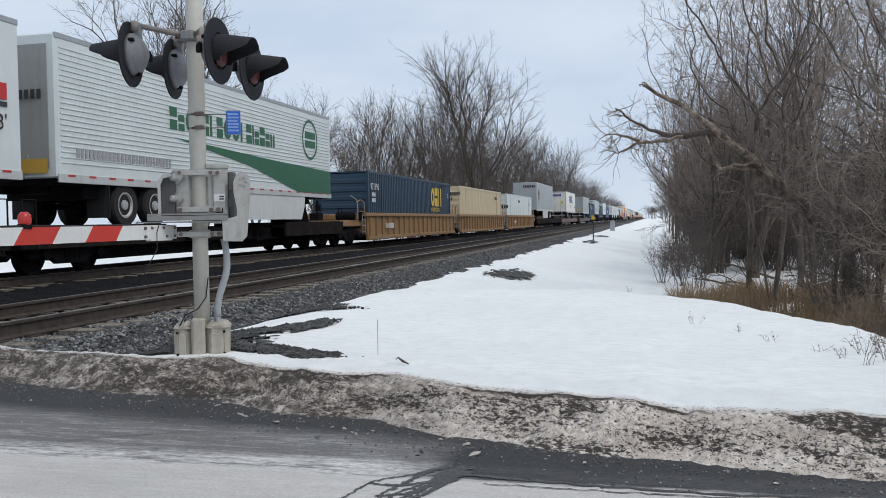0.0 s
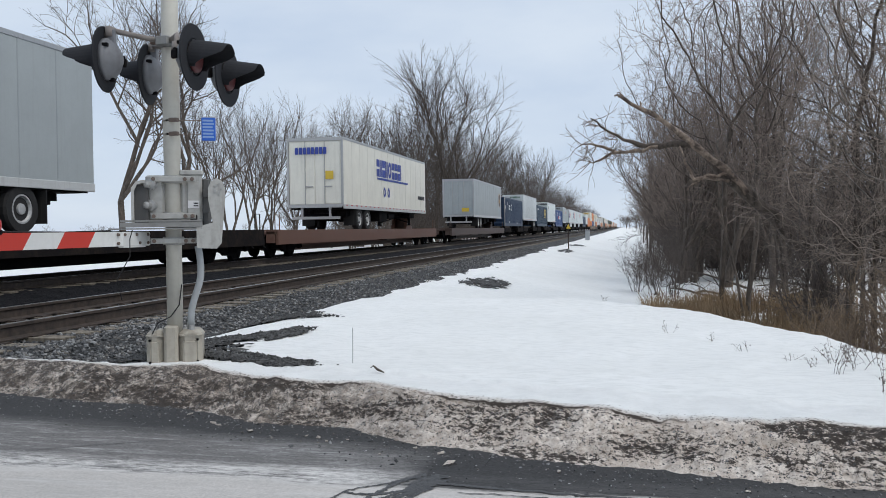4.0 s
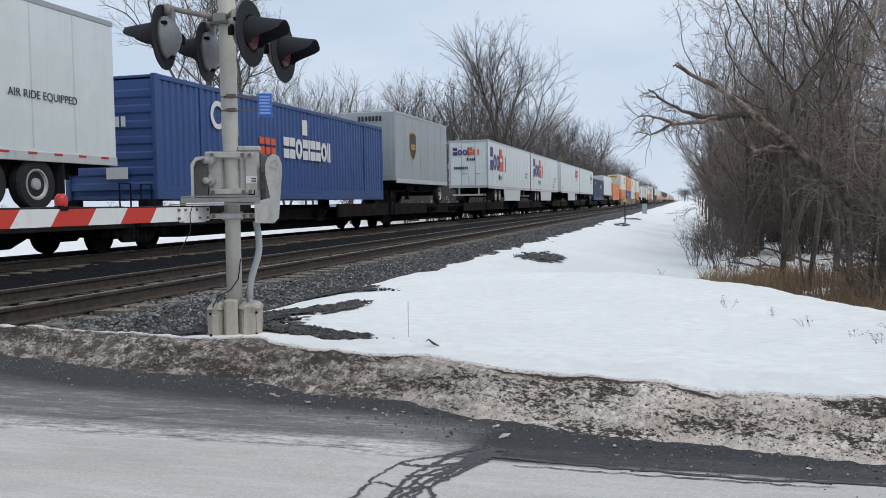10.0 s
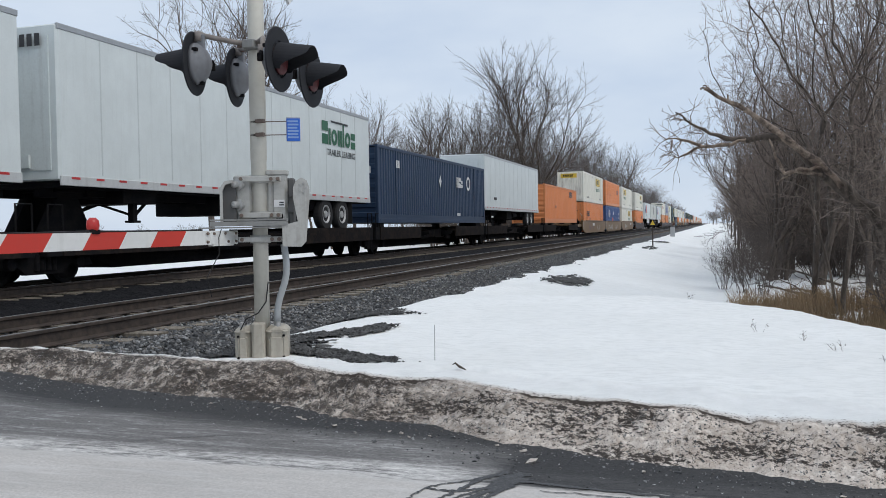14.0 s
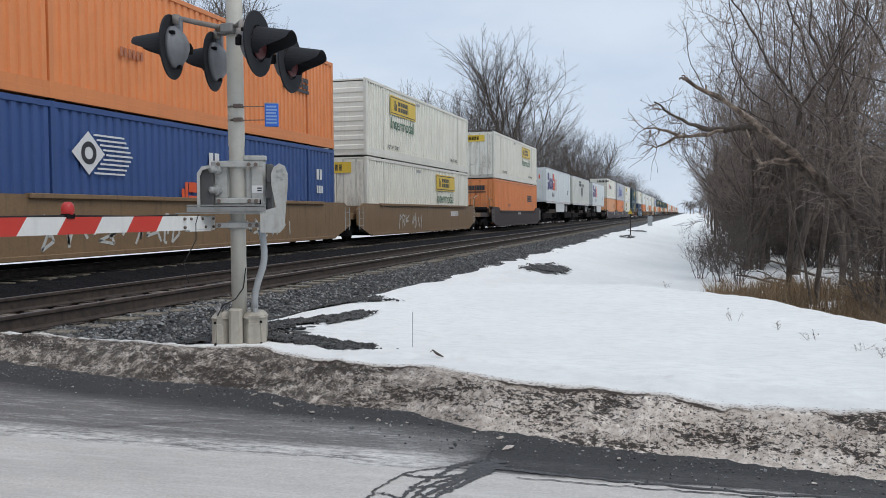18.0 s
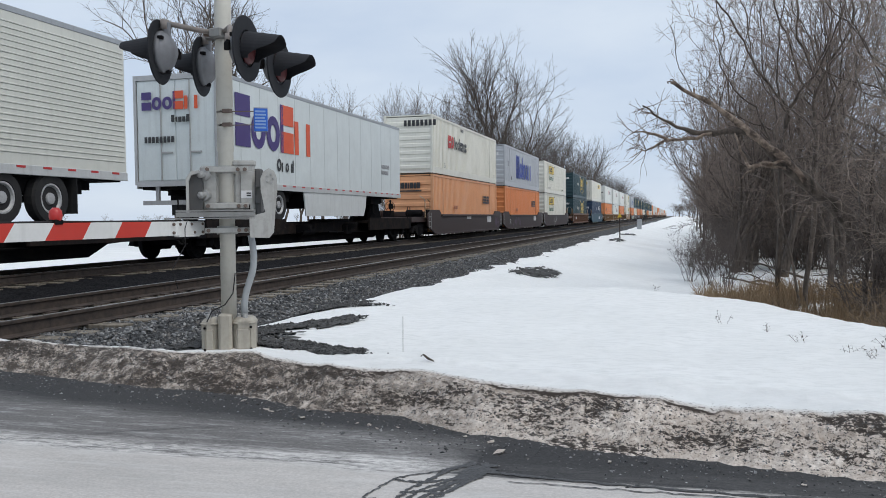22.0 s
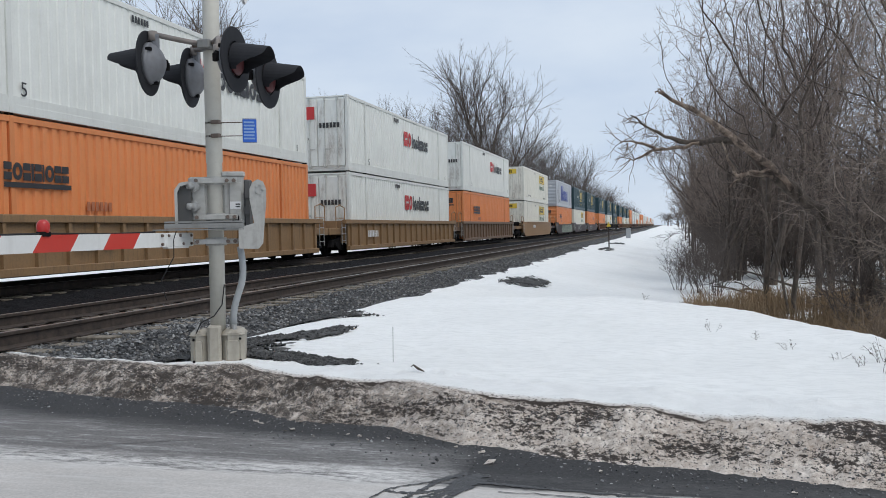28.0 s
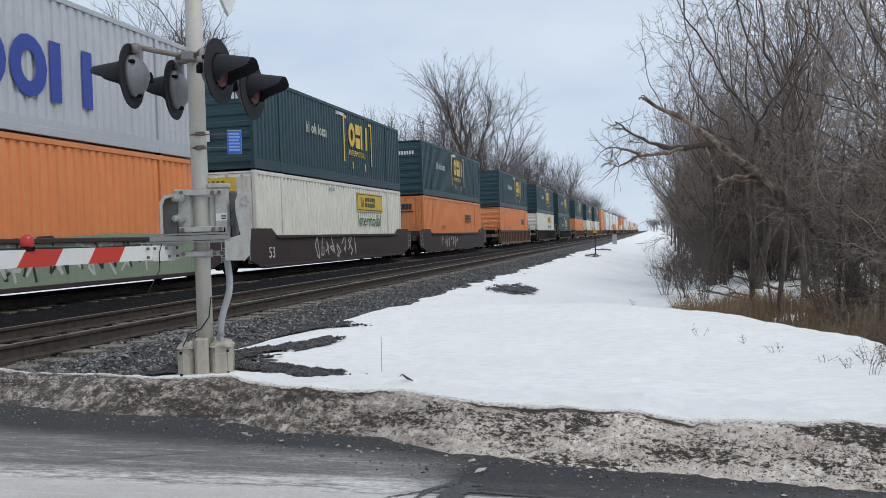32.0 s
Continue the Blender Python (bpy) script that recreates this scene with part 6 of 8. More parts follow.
for x, y, z, toward, aim in ((0.285, -0.25, 2.205, 1, 3), (0.285, 0.27, 2.16, 1, 3), (-0.30, -0.30, 2.21, -1, 192), (-0.30, 0.27, 2.20, -1, 192)):
    flasher(x, y, z, toward, aim)
    tip = (x, y, 2.42) if toward < 0 else (x - 0.10, y, 2.30)
    part("arm_pipe", Geo().tube([(0, y * 0.12, 2.37), (x * 0.5, y * 0.62, 2.39), tip], 0.019, 10).lathe((tip[0], tip[1], tip[2] - 0.05), (0, 0, 1), [(0, 0.035), (0.07, 0.03)], 10).mesh("arm_pipe", PIPE_PAINT, smooth=True), signal, "grey-brown weathered pipe arm")
BRACKET = paint((0.27, 0.27, 0.26), 0.6, 0.55, 0.2, (0.1, 0.09, 0.08))
RUSTY = paint((0.16, 0.12, 0.10), 0.6, 0.7)
part("arm_clamp", Geo().lathe((0, 0, 2.33), (0, 0, 1), [(0, 0.068), (0.075, 0.068)], 20).box(-0.05, 0.05, -0.13, -0.055, 2.335, 2.40, 0.01).box(0.055, 0.11, -0.05, 0.05, 2.335, 2.40, 0.01).mesh("arm_clamp", BRACKET), signal, "bolted steel clamp")
part("clamp_bolt", Geo().box(-0.11, -0.05, -0.10, -0.06, 2.35, 2.40, 0.008).mesh("clamp_bolt", RUSTY), signal, "rusty clamp bolts")
for z in (1.80, 1.70):
    part("clamp", Geo().lathe((0, 0, z - 0.008), (0, 0, 1), [(0, 0.061), (0.014, 0.061)], 20).box(0.02, 0.09, -0.085, -0.05, z - 0.014, z + 0.014, 0.005).mesh("clamp", RUSTY), signal, "thin dark banding clamp")
turn = pose(0, 0, 0, 0, 0, 29)
for z in (1.80, 1.70):
    part("sign_rod", Geo().tube([(0.05, -0.05, z), (0.25, -0.05, z + 0.005)], 0.004, 6).mesh("sign_rod", RUSTY), signal, "", turn)
sign = part("emergency_sign", Geo().box(0.21, 0.31, -0.066, -0.058, 1.655, 1.825, 0.004).mesh("emergency_sign", SIGN_BLUE), signal, "small blue metal notice", turn)
part("sign_border", Geo().box(0.208, 0.312, -0.0575, -0.054, 1.652, 1.833).mesh("sign_border", GALV), sign)
PALE_BLUE = paint((0.25, 0.4, 0.68), 0.1)
for k, w in enumerate((0.09, 0.095, 0.085, 0.095, 0.09, 0.095)):
    part("text_bar", Geo().box(0.218, 0.218 + w * 0.85, -0.0685, -0.066, 1.796 - 0.024 * k, 1.809 - 0.024 * k).mesh("text_bar", PALE_BLUE), sign)
board = Geo().box(-0.012, 0.012, -0.62, 0.62, -0.1, 0.1).mesh("sign_board", MARK_WHITE)
for a in (42, -42):
    part("sign_board", board, signal, "white board of the crossed warning sign", pose(0.075 + (0.028 if a > 0 else 0), 0, 3.26, a, 0, 0))

# the gate motor and its counterweight frames
motor = part("motor_case", Geo().box(0.05, 0.21, -0.03, 0.21, 1.0, 1.42, 0.02).box(0.04, 0.22, -0.04, 0.22, 1.40, 1.44, 0.015).box(0.10, 0.19, -0.042, -0.03, 1.06, 1.36, 0.006).mesh("motor_case", BOX_PAINT), signal, "grey cast gate motor case", turn)
part("motor_cover", Geo().box(-0.19, -0.05, -0.03, 0.19, 1.03, 1.40, 0.02).box(-0.17, -0.07, -0.042, -0.03, 1.07, 1.36, 0.008).mesh("motor_cover", BOX_PAINT), motor)
part("notice", Geo().box(0.105, 0.185, -0.0455, -0.042, 1.16, 1.215).mesh("notice", MARK_WHITE), motor, "small white printed label")
for k in range(2):
    part("text_bar", Geo().box(0.145, 0.178, -0.047, -0.0455, 1.172 + 0.018 * k, 1.182 + 0.018 * k).mesh("text_bar", INK), motor)
for z in (1.37, 1.10, 0.92):
    cl = part("mast_clamp", Geo().lathe((0, 0, z - 0.03), (0, 0, 1), [(0, 0.075), (0.06, 0.075)], 16).box(-0.16, 0.16, -0.09, -0.07, z - 0.02, z + 0.02, 0.006).mesh("mast_clamp", BOX_PAINT), signal, "", turn)
    for x in (-0.135, 0.085, 0.135):
        part("bolt", Geo().lathe((x, -0.09, z), (0, -1, 0), [(0, 0.016), (0.025, 0.014)], 6).mesh("bolt", RUSTY), cl)
for z in (1.33, 1.18):
    part("shaft_end", Geo().lathe((-0.13, -0.04, z), (-0.5, -0.85, 0), [(0, 0.03), (0.03, 0.03), (0.035, 0.042), (0.06, 0.042), (0.065, 0.026), (0.11, 0.026), (0.12, 0.012)], 12).mesh("shaft_end", STEEL), motor)
part("vent_slot", Geo().box(0.12, 0.17, -0.046, -0.042, 1.06, 1.11).mesh("vent_slot", CAR_BLACK), motor)
arm_shape = [(-0.10, 0.865), (0.04, 0.86), (0.075, 0.90), (0.105, 1.22), (0.105, 1.30), (0.085, 1.355), (0.045, 1.375), (0.005, 1.35), (-0.015, 1.30), (-0.015, 1.22), (0.015, 1.05), (-0.10, 1.02)]
ca = part("counterweight_arm", Geo().prism([(0.26 + a, b) for a, b in arm_shape], 1, -0.16, -0.13).mesh("counterweight_arm", BOX_PAINT), signal, "grey rounded steel plate", turn)
for k in range(5):
    part("bolt", Geo().lathe((0.315 + 0.025 * math.cos(k * 1.26), -0.16, 1.30 + 0.035 * math.sin(k * 1.26)), (0, -1, 0), [(0, 0.010), (0.012, 0.009)], 6).mesh("bolt", STEEL), ca)
part("counterweight_arm", Geo().prism([(-0.285, 1.03), (-0.265, 1.03), (-0.265, 1.28), (-0.245, 1.325), (-0.19, 1.34), (-0.19, 1.36), (-0.25, 1.35), (-0.285, 1.30)], 1, -0.16, -0.04).mesh("counterweight_arm", BOX_PAINT), signal, "bent grey steel strap", turn)
part("counterweight_plate", Geo().prism([(-0.268, 1.03), (-0.17, 1.03), (-0.17, 1.34), (-0.245, 1.322), (-0.266, 1.28)], 1, -0.11, -0.09).mesh("counterweight_plate", paint((0.07, 0.07, 0.07), 0.6, 0.6)), signal, "dark inner steel plate", turn)
part("gear_housing", Geo().box(0.20, 0.27, -0.02, 0.12, 1.02, 1.38, 0.02).box(0.21, 0.25, -0.05, -0.02, 1.12, 1.18).box(0.215, 0.245, -0.06, -0.02, 1.24, 1.30).mesh("gear_housing", paint((0.09, 0.09, 0.09), 0.6, 0.6)), motor, "dark open gear housing")
part("support_plate", Geo().box(-0.44, 0.20, -0.16, 0.06, 1.005, 1.015).box(-0.36, 0.20, -0.16, 0.06, 1.06, 1.072).box(-0.36, 0.20, -0.164, -0.156, 1.02, 1.055).mesh("support_plate", BRACKET), signal, "flat galvanised steel plate", turn)
part("conduit", Geo().tube([(0.17, -0.06, 0.88), (0.182, -0.06, 0.80), (0.188, -0.06, 0.73), (0.186, -0.06, 0.66), (0.174, -0.06, 0.60), (0.154, -0.06, 0.54), (0.134, -0.06, 0.48), (0.119, -0.06, 0.42), (0.112, -0.06, 0.36), (0.11, -0.06, 0.27)], 0.025, 12).mesh("conduit", GALV, smooth=True), signal, "bent grey flexible conduit", turn)
part("cable", Geo().tube([(0.05, -0.065, 0.60), (0.03, -0.07, 0.45), (-0.03, -0.10, 0.37), (-0.12, -0.12, 0.33), (-0.16, -0.12, 0.25)], 0.0045, 6).mesh("cable", RUBBER), signal, "thin black cable", turn)

gate = thing("gate_arm", "lowered red and white striped crossing gate arm", "gate arm", "", pose(-3.44, 5.46, 0.94))
part("bracket", Geo().box(-0.024, 0.024, 0.0, 0.37, -0.052, 0.05, 0.008).box(-0.02, 0.026, 0.02, 0.30, -0.062, -0.05, 0.004).mesh("bracket", ARM_WHITE), gate, "bolted white steel bracket")
for y, z in ((-0.05, 0.03), (-0.05, -0.03), (0.03, 0.03), (0.18, 0.03), (0.22, -0.03), (0.33, 0.03), (0.33, -0.03)):
    part("bolt", Geo().lathe((0.02, y, z), (1, 0, 0), [(0, 0.012), (0.014, 0.010)], 6).mesh("bolt", RUSTY), gate)
stripe_y, k = 0.10, 0
while stripe_y > -5.4:
    w = 0.445 if k == 0 else (0.31 if k % 2 == 0 else 0.32)
    s = 0.04
    part("stripe", Geo().prism([(stripe_y - s, -0.05), (stripe_y + s, 0.05), (stripe_y - w + s, 0.05), (stripe_y - w - s, -0.05)], 0, -0.018, 0.018).mesh("stripe", ARM_WHITE if k % 2 == 0 else ARM_RED), gate, "white painted section" if k % 2 == 0 else "red reflective section")
    stripe_y -= w
    k += 1
for y in (-1.22, -2.9):
    lp = part("arm_lamp", Geo().lathe((0, 0, 0), (0, 0, 1), [(0, 0.03), (0.02, 0.05), (0.05, 0.055), (0.09, 0.05), (0.115, 0.025)], 14).mesh("arm_lamp", GLOW, smooth=True), gate, "small red gate lamp", Matrix.LocRotScale((0, y, 0.055), None, (0.68, 0.68, 0.72)))
    part("lamp_base", Geo().box(-0.04, 0.04, -0.05, 0.05, -0.02, 0.02, 0.008).mesh("lamp_base", CAR_BLACK), lp)
part("lamp_wire", Geo().tube([(0, -0.1, 0.058), (0, -0.6, 0.05), (0, -1.2, 0.058), (0, -2.0, 0.05), (0, -2.9, 0.058)], 0.006, 5).mesh("lamp_wire", RUBBER), gate)
part("hanging_wire", Geo().tube([(0.03, 0.12, 0.06), (0.045, 0.06, 0.0), (0.05, 0.05, -0.12), (0.04, -0.1, -0.28), (0.05, -0.06, -0.42)], 0.0035, 5).mesh("hanging_wire", RUBBER), gate)


# ---- bare trees ----
PALE_TWIG = bark_material("pale_twig", (0.17, 0.135, 0.11), (0.42, 0.345, 0.29))


def grow(wood, twigs, p, d, length, r, level, rng, shape):
    last = level == shape["levels"]
    n = 5 if level == 0 else (4 if level == 1 else 3)
    pts, dirs = [p], [d]
    wob = shape["wobble"] * (0.5 if level == 0 else 1.0)
    for _ in range(n):
        d = (d + Vector((rng.gauss(0, wob), rng.gauss(0, wob), rng.gauss(0, wob) + shape["lift"]))).normalized()
        p = p + d * (length / n)
        pts.append(p)
        dirs.append(d)
    end = shape["tip"] if last else max(r * (0.35 if level else 0.3), shape["tip"])
    radii = [r + (end - r) * i / n for i in range(n + 1)]
    (wood if level < 2 else twigs).tube(pts, radii, (8, 5, 4, 3, 3, 3)[level], caps=False)
    if last:
        return
    count = shape["children"][level]
    turn = rng.uniform(0, 6.283)
    for k in range(count):
        f = shape["bare"][level] + (1 - shape["bare"][level]) * (k + rng.random()) / count
        i = min(n - 1, int(f * n))
        q = pts[i].lerp(pts[i + 1], f * n - i)
        base = dirs[i + 1]
        side = base.orthogonal().normalized()
        side.rotate(Matrix.Rotation(turn + 2.4 * k + rng.uniform(-0.5, 0.5), 3, base))
        ang = math.radians(rng.uniform(*shape["angle"][level]))
        nd = (base * math.cos(ang) + side * math.sin(ang)).normalized()
        rr = r + (end - r) * f
        grow(wood, twigs, q, nd, length * rng.uniform(*shape["ratio"][level]) * (1.15 - 0.5 * f), max(rr * 0.55, shape["tip"]), level + 1, rng, shape)


TALL = dict(levels=4, wobble=0.09, lift=0.07, children=(11, 5, 4, 3), bare=(0.22, 0.25, 0.2, 0.15), angle=((20, 46), (22, 50), (25, 55), (25, 60)), ratio=((0.34, 0.52), (0.4, 0.62), (0.45, 0.7), (0.5, 0.8)), tip=0.0034)
BUSHY = dict(levels=4, wobble=0.15, lift=0.03, children=(11, 5, 4, 4), bare=(0.15, 0.2, 0.15, 0.1), angle=((30, 60), (30, 60), (30, 65), (30, 70)), ratio=((0.28, 0.45), (0.42, 0.65), (0.45, 0.75), (0.5, 0.8)), tip=0.0034)


def fork(wood, twigs, p, d, length, r, level, top, rng, spread, thin=0.0045):
    """A stem that parts again and again into two or three, as the crowns of cottonwoods do."""
    pts, radii = [p], [r]
    end = r * 0.72
    for k in range(3):
        d = (d + Vector((rng.gauss(0, 0.07), rng.gauss(0, 0.07), rng.gauss(0.035, 0.05)))).normalized()
        p = p + d * (length / 3)
        pts.append(p)
        radii.append(r + (end - r) * (k + 1) / 3)
    (wood if level < 4 else twigs).tube(pts, radii, 7 if level < 2 else (4 if level < 4 else 3), caps=False)
    if level >= top:
        return
    turn = rng.uniform(0, 6.283)
    count = 3 if rng.random() < (0.75 if level < 2 else 0.3) else 2
    for k in range(count):
        side = d.orthogonal().normalized()
        side.rotate(Matrix.Rotation(turn + 6.283 * k / count + rng.uniform(-0.4, 0.4), 3, d))
        ang = radians(rng.uniform(0.45, 1.2) * spread)
        fork(wood, twigs, p, (d * math.cos(ang) + side * math.sin(ang)).normalized(), length * rng.uniform(0.70, 0.93), max(thin, end * rng.uniform(0.76, 1.0)), level + 1, top, rng, spread, thin)
    if level > 1:
        side = d.orthogonal().normalized()
        side.rotate(Matrix.Rotation(rng.uniform(0, 6.283), 3, d))
        fork(wood, twigs, pts[1], (d + side * 0.8).normalized(), length * 0.6, max(thin, r * 0.4), min(top, max(level + 2, top - 2)), top, rng, spread, thin)


def forked_kind(seed, girth, spread, stems, top=8, thin=0.0045):
    rng, wood, twigs = random.Random(seed), Geo(), Geo()
    for k in range(stems):
        lean = 0.05 + 0.16 * (stems > 1)
        fork(wood, twigs, Vector((0.25 * k, 0.1 * k, -0.3)), Vector((rng.gauss(0, lean), rng.gauss(0, lean), 1)).normalized(), 2.3 * rng.uniform(0.85, 1.05), girth * rng.uniform(0.7, 1), 0, top, rng, spread, thin)
    return wood.mesh("trunk", BARK, smooth=True), twigs.mesh("crown", FAR_TWIG)


def tree_kind(seed, shape, girth, bark, twig):
    rng, wood, twigs = random.Random(seed), Geo(), Geo()
    grow(wood, twigs, Vector((0, 0, -0.3)), Vector((rng.gauss(0, 0.04), rng.gauss(0, 0.04), 1)).normalized(), 8.2, girth, 0, rng, shape)
    if rng.random() < 0.5:
        grow(wood, twigs, Vector((0.1, 0, -0.2)), Vector((rng.gauss(0, 0.25), rng.gauss(0, 0.25), 1)).normalized(), 7.0, girth * 0.7, 0, rng, dict(shape, children=(7,) + shape["children"][1:]))
    return wood.mesh("trunk", bark, smooth=True), twigs.mesh("crown", twig)


def crown_tree(seed, high, wide, base, stems=1, count=420, step=0.42, form="fan", thin=0.007, lean=0.08, twigs_each=3, twig_long=0.8, droop=0.0, bark=None, twig=None, stiff=0.5, jitter=0.15, lift=0.10, rise=-1.0):
    """A tree that grows towards free points of its crown's space, as real limbs seek light; girths follow from the twigs that they carry."""
    rng = random.Random(seed)
    pts = []
    while len(pts) < count:
        u = rng.random()
        if form == "fan":
            r = 0.22 + 0.78 * min(1.0, u * 1.5) ** 0.9 * math.sqrt(max(0.0, 1 - u ** 4))
        else:
            r = 0.35 + 0.65 * math.sqrt(max(0.0, 4 * u * (1 - u) * 0.9 + 0.1 * (1 - u)))
        a, q = rng.uniform(0, 6.283), wide * r * math.sqrt(rng.uniform(0.02, 1))
        p = Vector((q * math.cos(a), q * math.sin(a), base + (high - base) * u))
        if noise.noise(p * (2.2 / wide) + Vector((seed, 0, 0))) > -0.18:
            pts.append(p)
    free = np.array([tuple(p) for p in pts])
    node, up, way = [], [], []
    for k in range(stems):
        turn = rng.uniform(0, 6.283) if stems == 1 else 6.283 * k / stems + rng.uniform(-0.4, 0.4)
        tilt = lean * rng.uniform(0.6, 1.3) * (1 if stems == 1 else 2.0)
        d = Vector((math.cos(turn) * tilt, math.sin(turn) * tilt, 1)).normalized()
        p, last = Vector((0.12 * k, 0.08 * k, -0.4)), -1
        while p.z < base + 0.25 * (high - base) * rng.uniform(0.6, 1.1):
            node.append(np.array(p))
            up.append(last)
            way.append(d.copy())
            last = len(node) - 1
            d = (d + Vector((rng.gauss(0, 0.06), rng.gauss(0, 0.06), 0.04))).normalized()
            p = p + d * step
    best, who = np.full(len(free), 1e9), np.zeros(len(free), dtype=int)

    def reach(i):
        d = np.linalg.norm(free - node[i], axis=1)
        m = d < best
        best[m], who[m] = d[m], i
    for i in range(len(node)):
        reach(i)
    alive, idle = np.ones(len(free), dtype=bool), np.zeros(len(free), dtype=int)
    for _ in range(90):
        before = best.copy()
        pull = {}
        for j in np.nonzero(alive & (best < step * 9))[0]:
            pull.setdefault(int(who[j]), []).append(j)
        if not pull:
            break
        start = len(node)
        for i, js in pull.items():
            v = free[js] - node[i]
            v = (v / (np.linalg.norm(v, axis=1)[:, None] + 1e-6)).mean(axis=0)
            d = Vector(v) * 0.8 + way[i] * stiff + Vector((rng.gauss(0, jitter), rng.gauss(0, jitter), rng.gauss(lift, jitter)))
            d.normalize()
            d.z = max(d.z, rise)
            d.normalize()
            node.append(node[i] + np.array(d) * step)
            up.append(i)
            way.append(d)
        for i in range(start, len(node)):
            reach(i)
        idle[(best > before - 0.15 * step) & (best < step * 9)] += 1
        alive &= (best > step * 1.25) & (idle < 3)
        if len(node) > 6 * count:
            break
    kids = [[] for _ in node]
    for i, p in enumerate(up):
        if p >= 0:
            kids[p].append(i)
    load = np.zeros(len(node))
    for i in range(len(node) - 1, -1, -1):
        load[i] = max(load[i], 1.0)
        if up[i] >= 0:
            load[up[i]] += load[i] + 0.12
    girth = thin * load ** 0.46
    wood, fine = Geo(), Geo()
    heads = [i for i, p in enumerate(up) if p < 0]
    while heads:
        i = heads.pop()
        line, rad = ([node[up[i]]], [girth[i]]) if up[i] >= 0 else ([], [])
        while True:
            line.append(node[i])
            rad.append(girth[i])
            if not kids[i]:
                break
            order = sorted(kids[i], key=lambda c: -load[c])
            heads += order[1:]
            i = order[0]
        if len(line) > 1:
            thick = max(rad)
            rad[-1] *= 0.5
            (wood if thick > thin * 2.6 else fine).tube(line, rad, 8 if thick > 0.08 else (5 if thick > 0.03 else 3), caps=False)
    for i in range(len(node)):
        if load[i] < 6 and node[i][2] > base * 0.6:
            p = Vector(node[i])
            for _ in range(twigs_each if not kids[i] else 1):
                d = (way[i] + Vector((rng.gauss(0, 0.6), rng.gauss(0, 0.6), rng.gauss(0.08 - droop, 0.5)))).normalized()
                n = twig_long * rng.uniform(0.5, 1.2)
                q = p + d * (0.5 * n)
                e = (d + Vector((rng.gauss(0, 0.25), rng.gauss(0, 0.25), rng.gauss(0.08 - droop, 0.2)))).normalized()
                fine.tube([p, q, q + e * (0.5 * n)], [thin * 0.8, thin * 0.62, thin * 0.4], 3, caps=False)
                f = (e + Vector((rng.gauss(0, 0.6), rng.gauss(0, 0.6), rng.gauss(-droop, 0.5)))).normalized()
                fine.tube([q, q + f * (0.45 * n)], [thin * 0.5, thin * 0.36], 3, caps=False)
    return wood.mesh("trunk", bark or BARK, smooth=True), fine.mesh("crown", twig or TWIG)


def limbs(wood, fine, p, d, length, r, thin, wide, wob, lift, depth, rng, room=None):
    """One shoot, its leading shoot and its lesser side shoots, down to the thinnest twigs."""
    pts, radii, dirs = [p], [r], [d]
    for k in range(3):
        d = (d + Vector((rng.gauss(0, wob), rng.gauss(0, wob), rng.gauss(lift if depth < 5 or not room else 0.25 * lift, wob)))).normalized()
        p = p + d * (length / 3)
        pts.append(p)
        dirs.append(d)
        radii.append(r * (1 - 0.055 * (k + 1)))
    last = r * 0.72 < thin or depth > 13
    spare = 1.0 if not room or room(p) else 0.75
    if last:
        radii[-1] *= 0.5
    (wood if r > 4 * thin else fine).tube(pts, radii, 8 if r > 0.06 else (5 if r > 0.02 else 3), caps=False)

    def aside(base, lo, hi):
        side = base.orthogonal().normalized()
        side.rotate(Matrix.Rotation(rng.uniform(0, 6.283), 3, base))
        a = radians(rng.uniform(lo, hi))
        return (base * math.cos(a) + side * math.sin(a)).normalized()
    for k in (1, 2):
        if depth > 1 and r > thin * 1.05 and rng.random() < 0.65:
            limbs(wood, fine, pts[k], aside(dirs[k], wide[0] + 6, wide[1] + 12), length * rng.uniform(0.4, 0.62), max(thin * 0.8, r * rng.uniform(0.25, 0.4)), thin, wide, wob, lift, depth + 3, rng, room)
    if last:
        return
    limbs(wood, fine, p, aside(d, 4, 0.42 * wide[1]), spare * length * rng.uniform(0.80, 0.95), spare * r * rng.uniform(0.70, 0.80), thin, wide, wob, lift, depth + 1, rng, room)
    for _ in range(2 if rng.random() < 0.3 else 1):
        limbs(wood, fine, p, aside(d, *wide), spare * length * rng.uniform(0.6, 0.86), spare * r * rng.uniform(0.48, 0.66), thin, wide, wob, lift, depth + 1, rng, room)


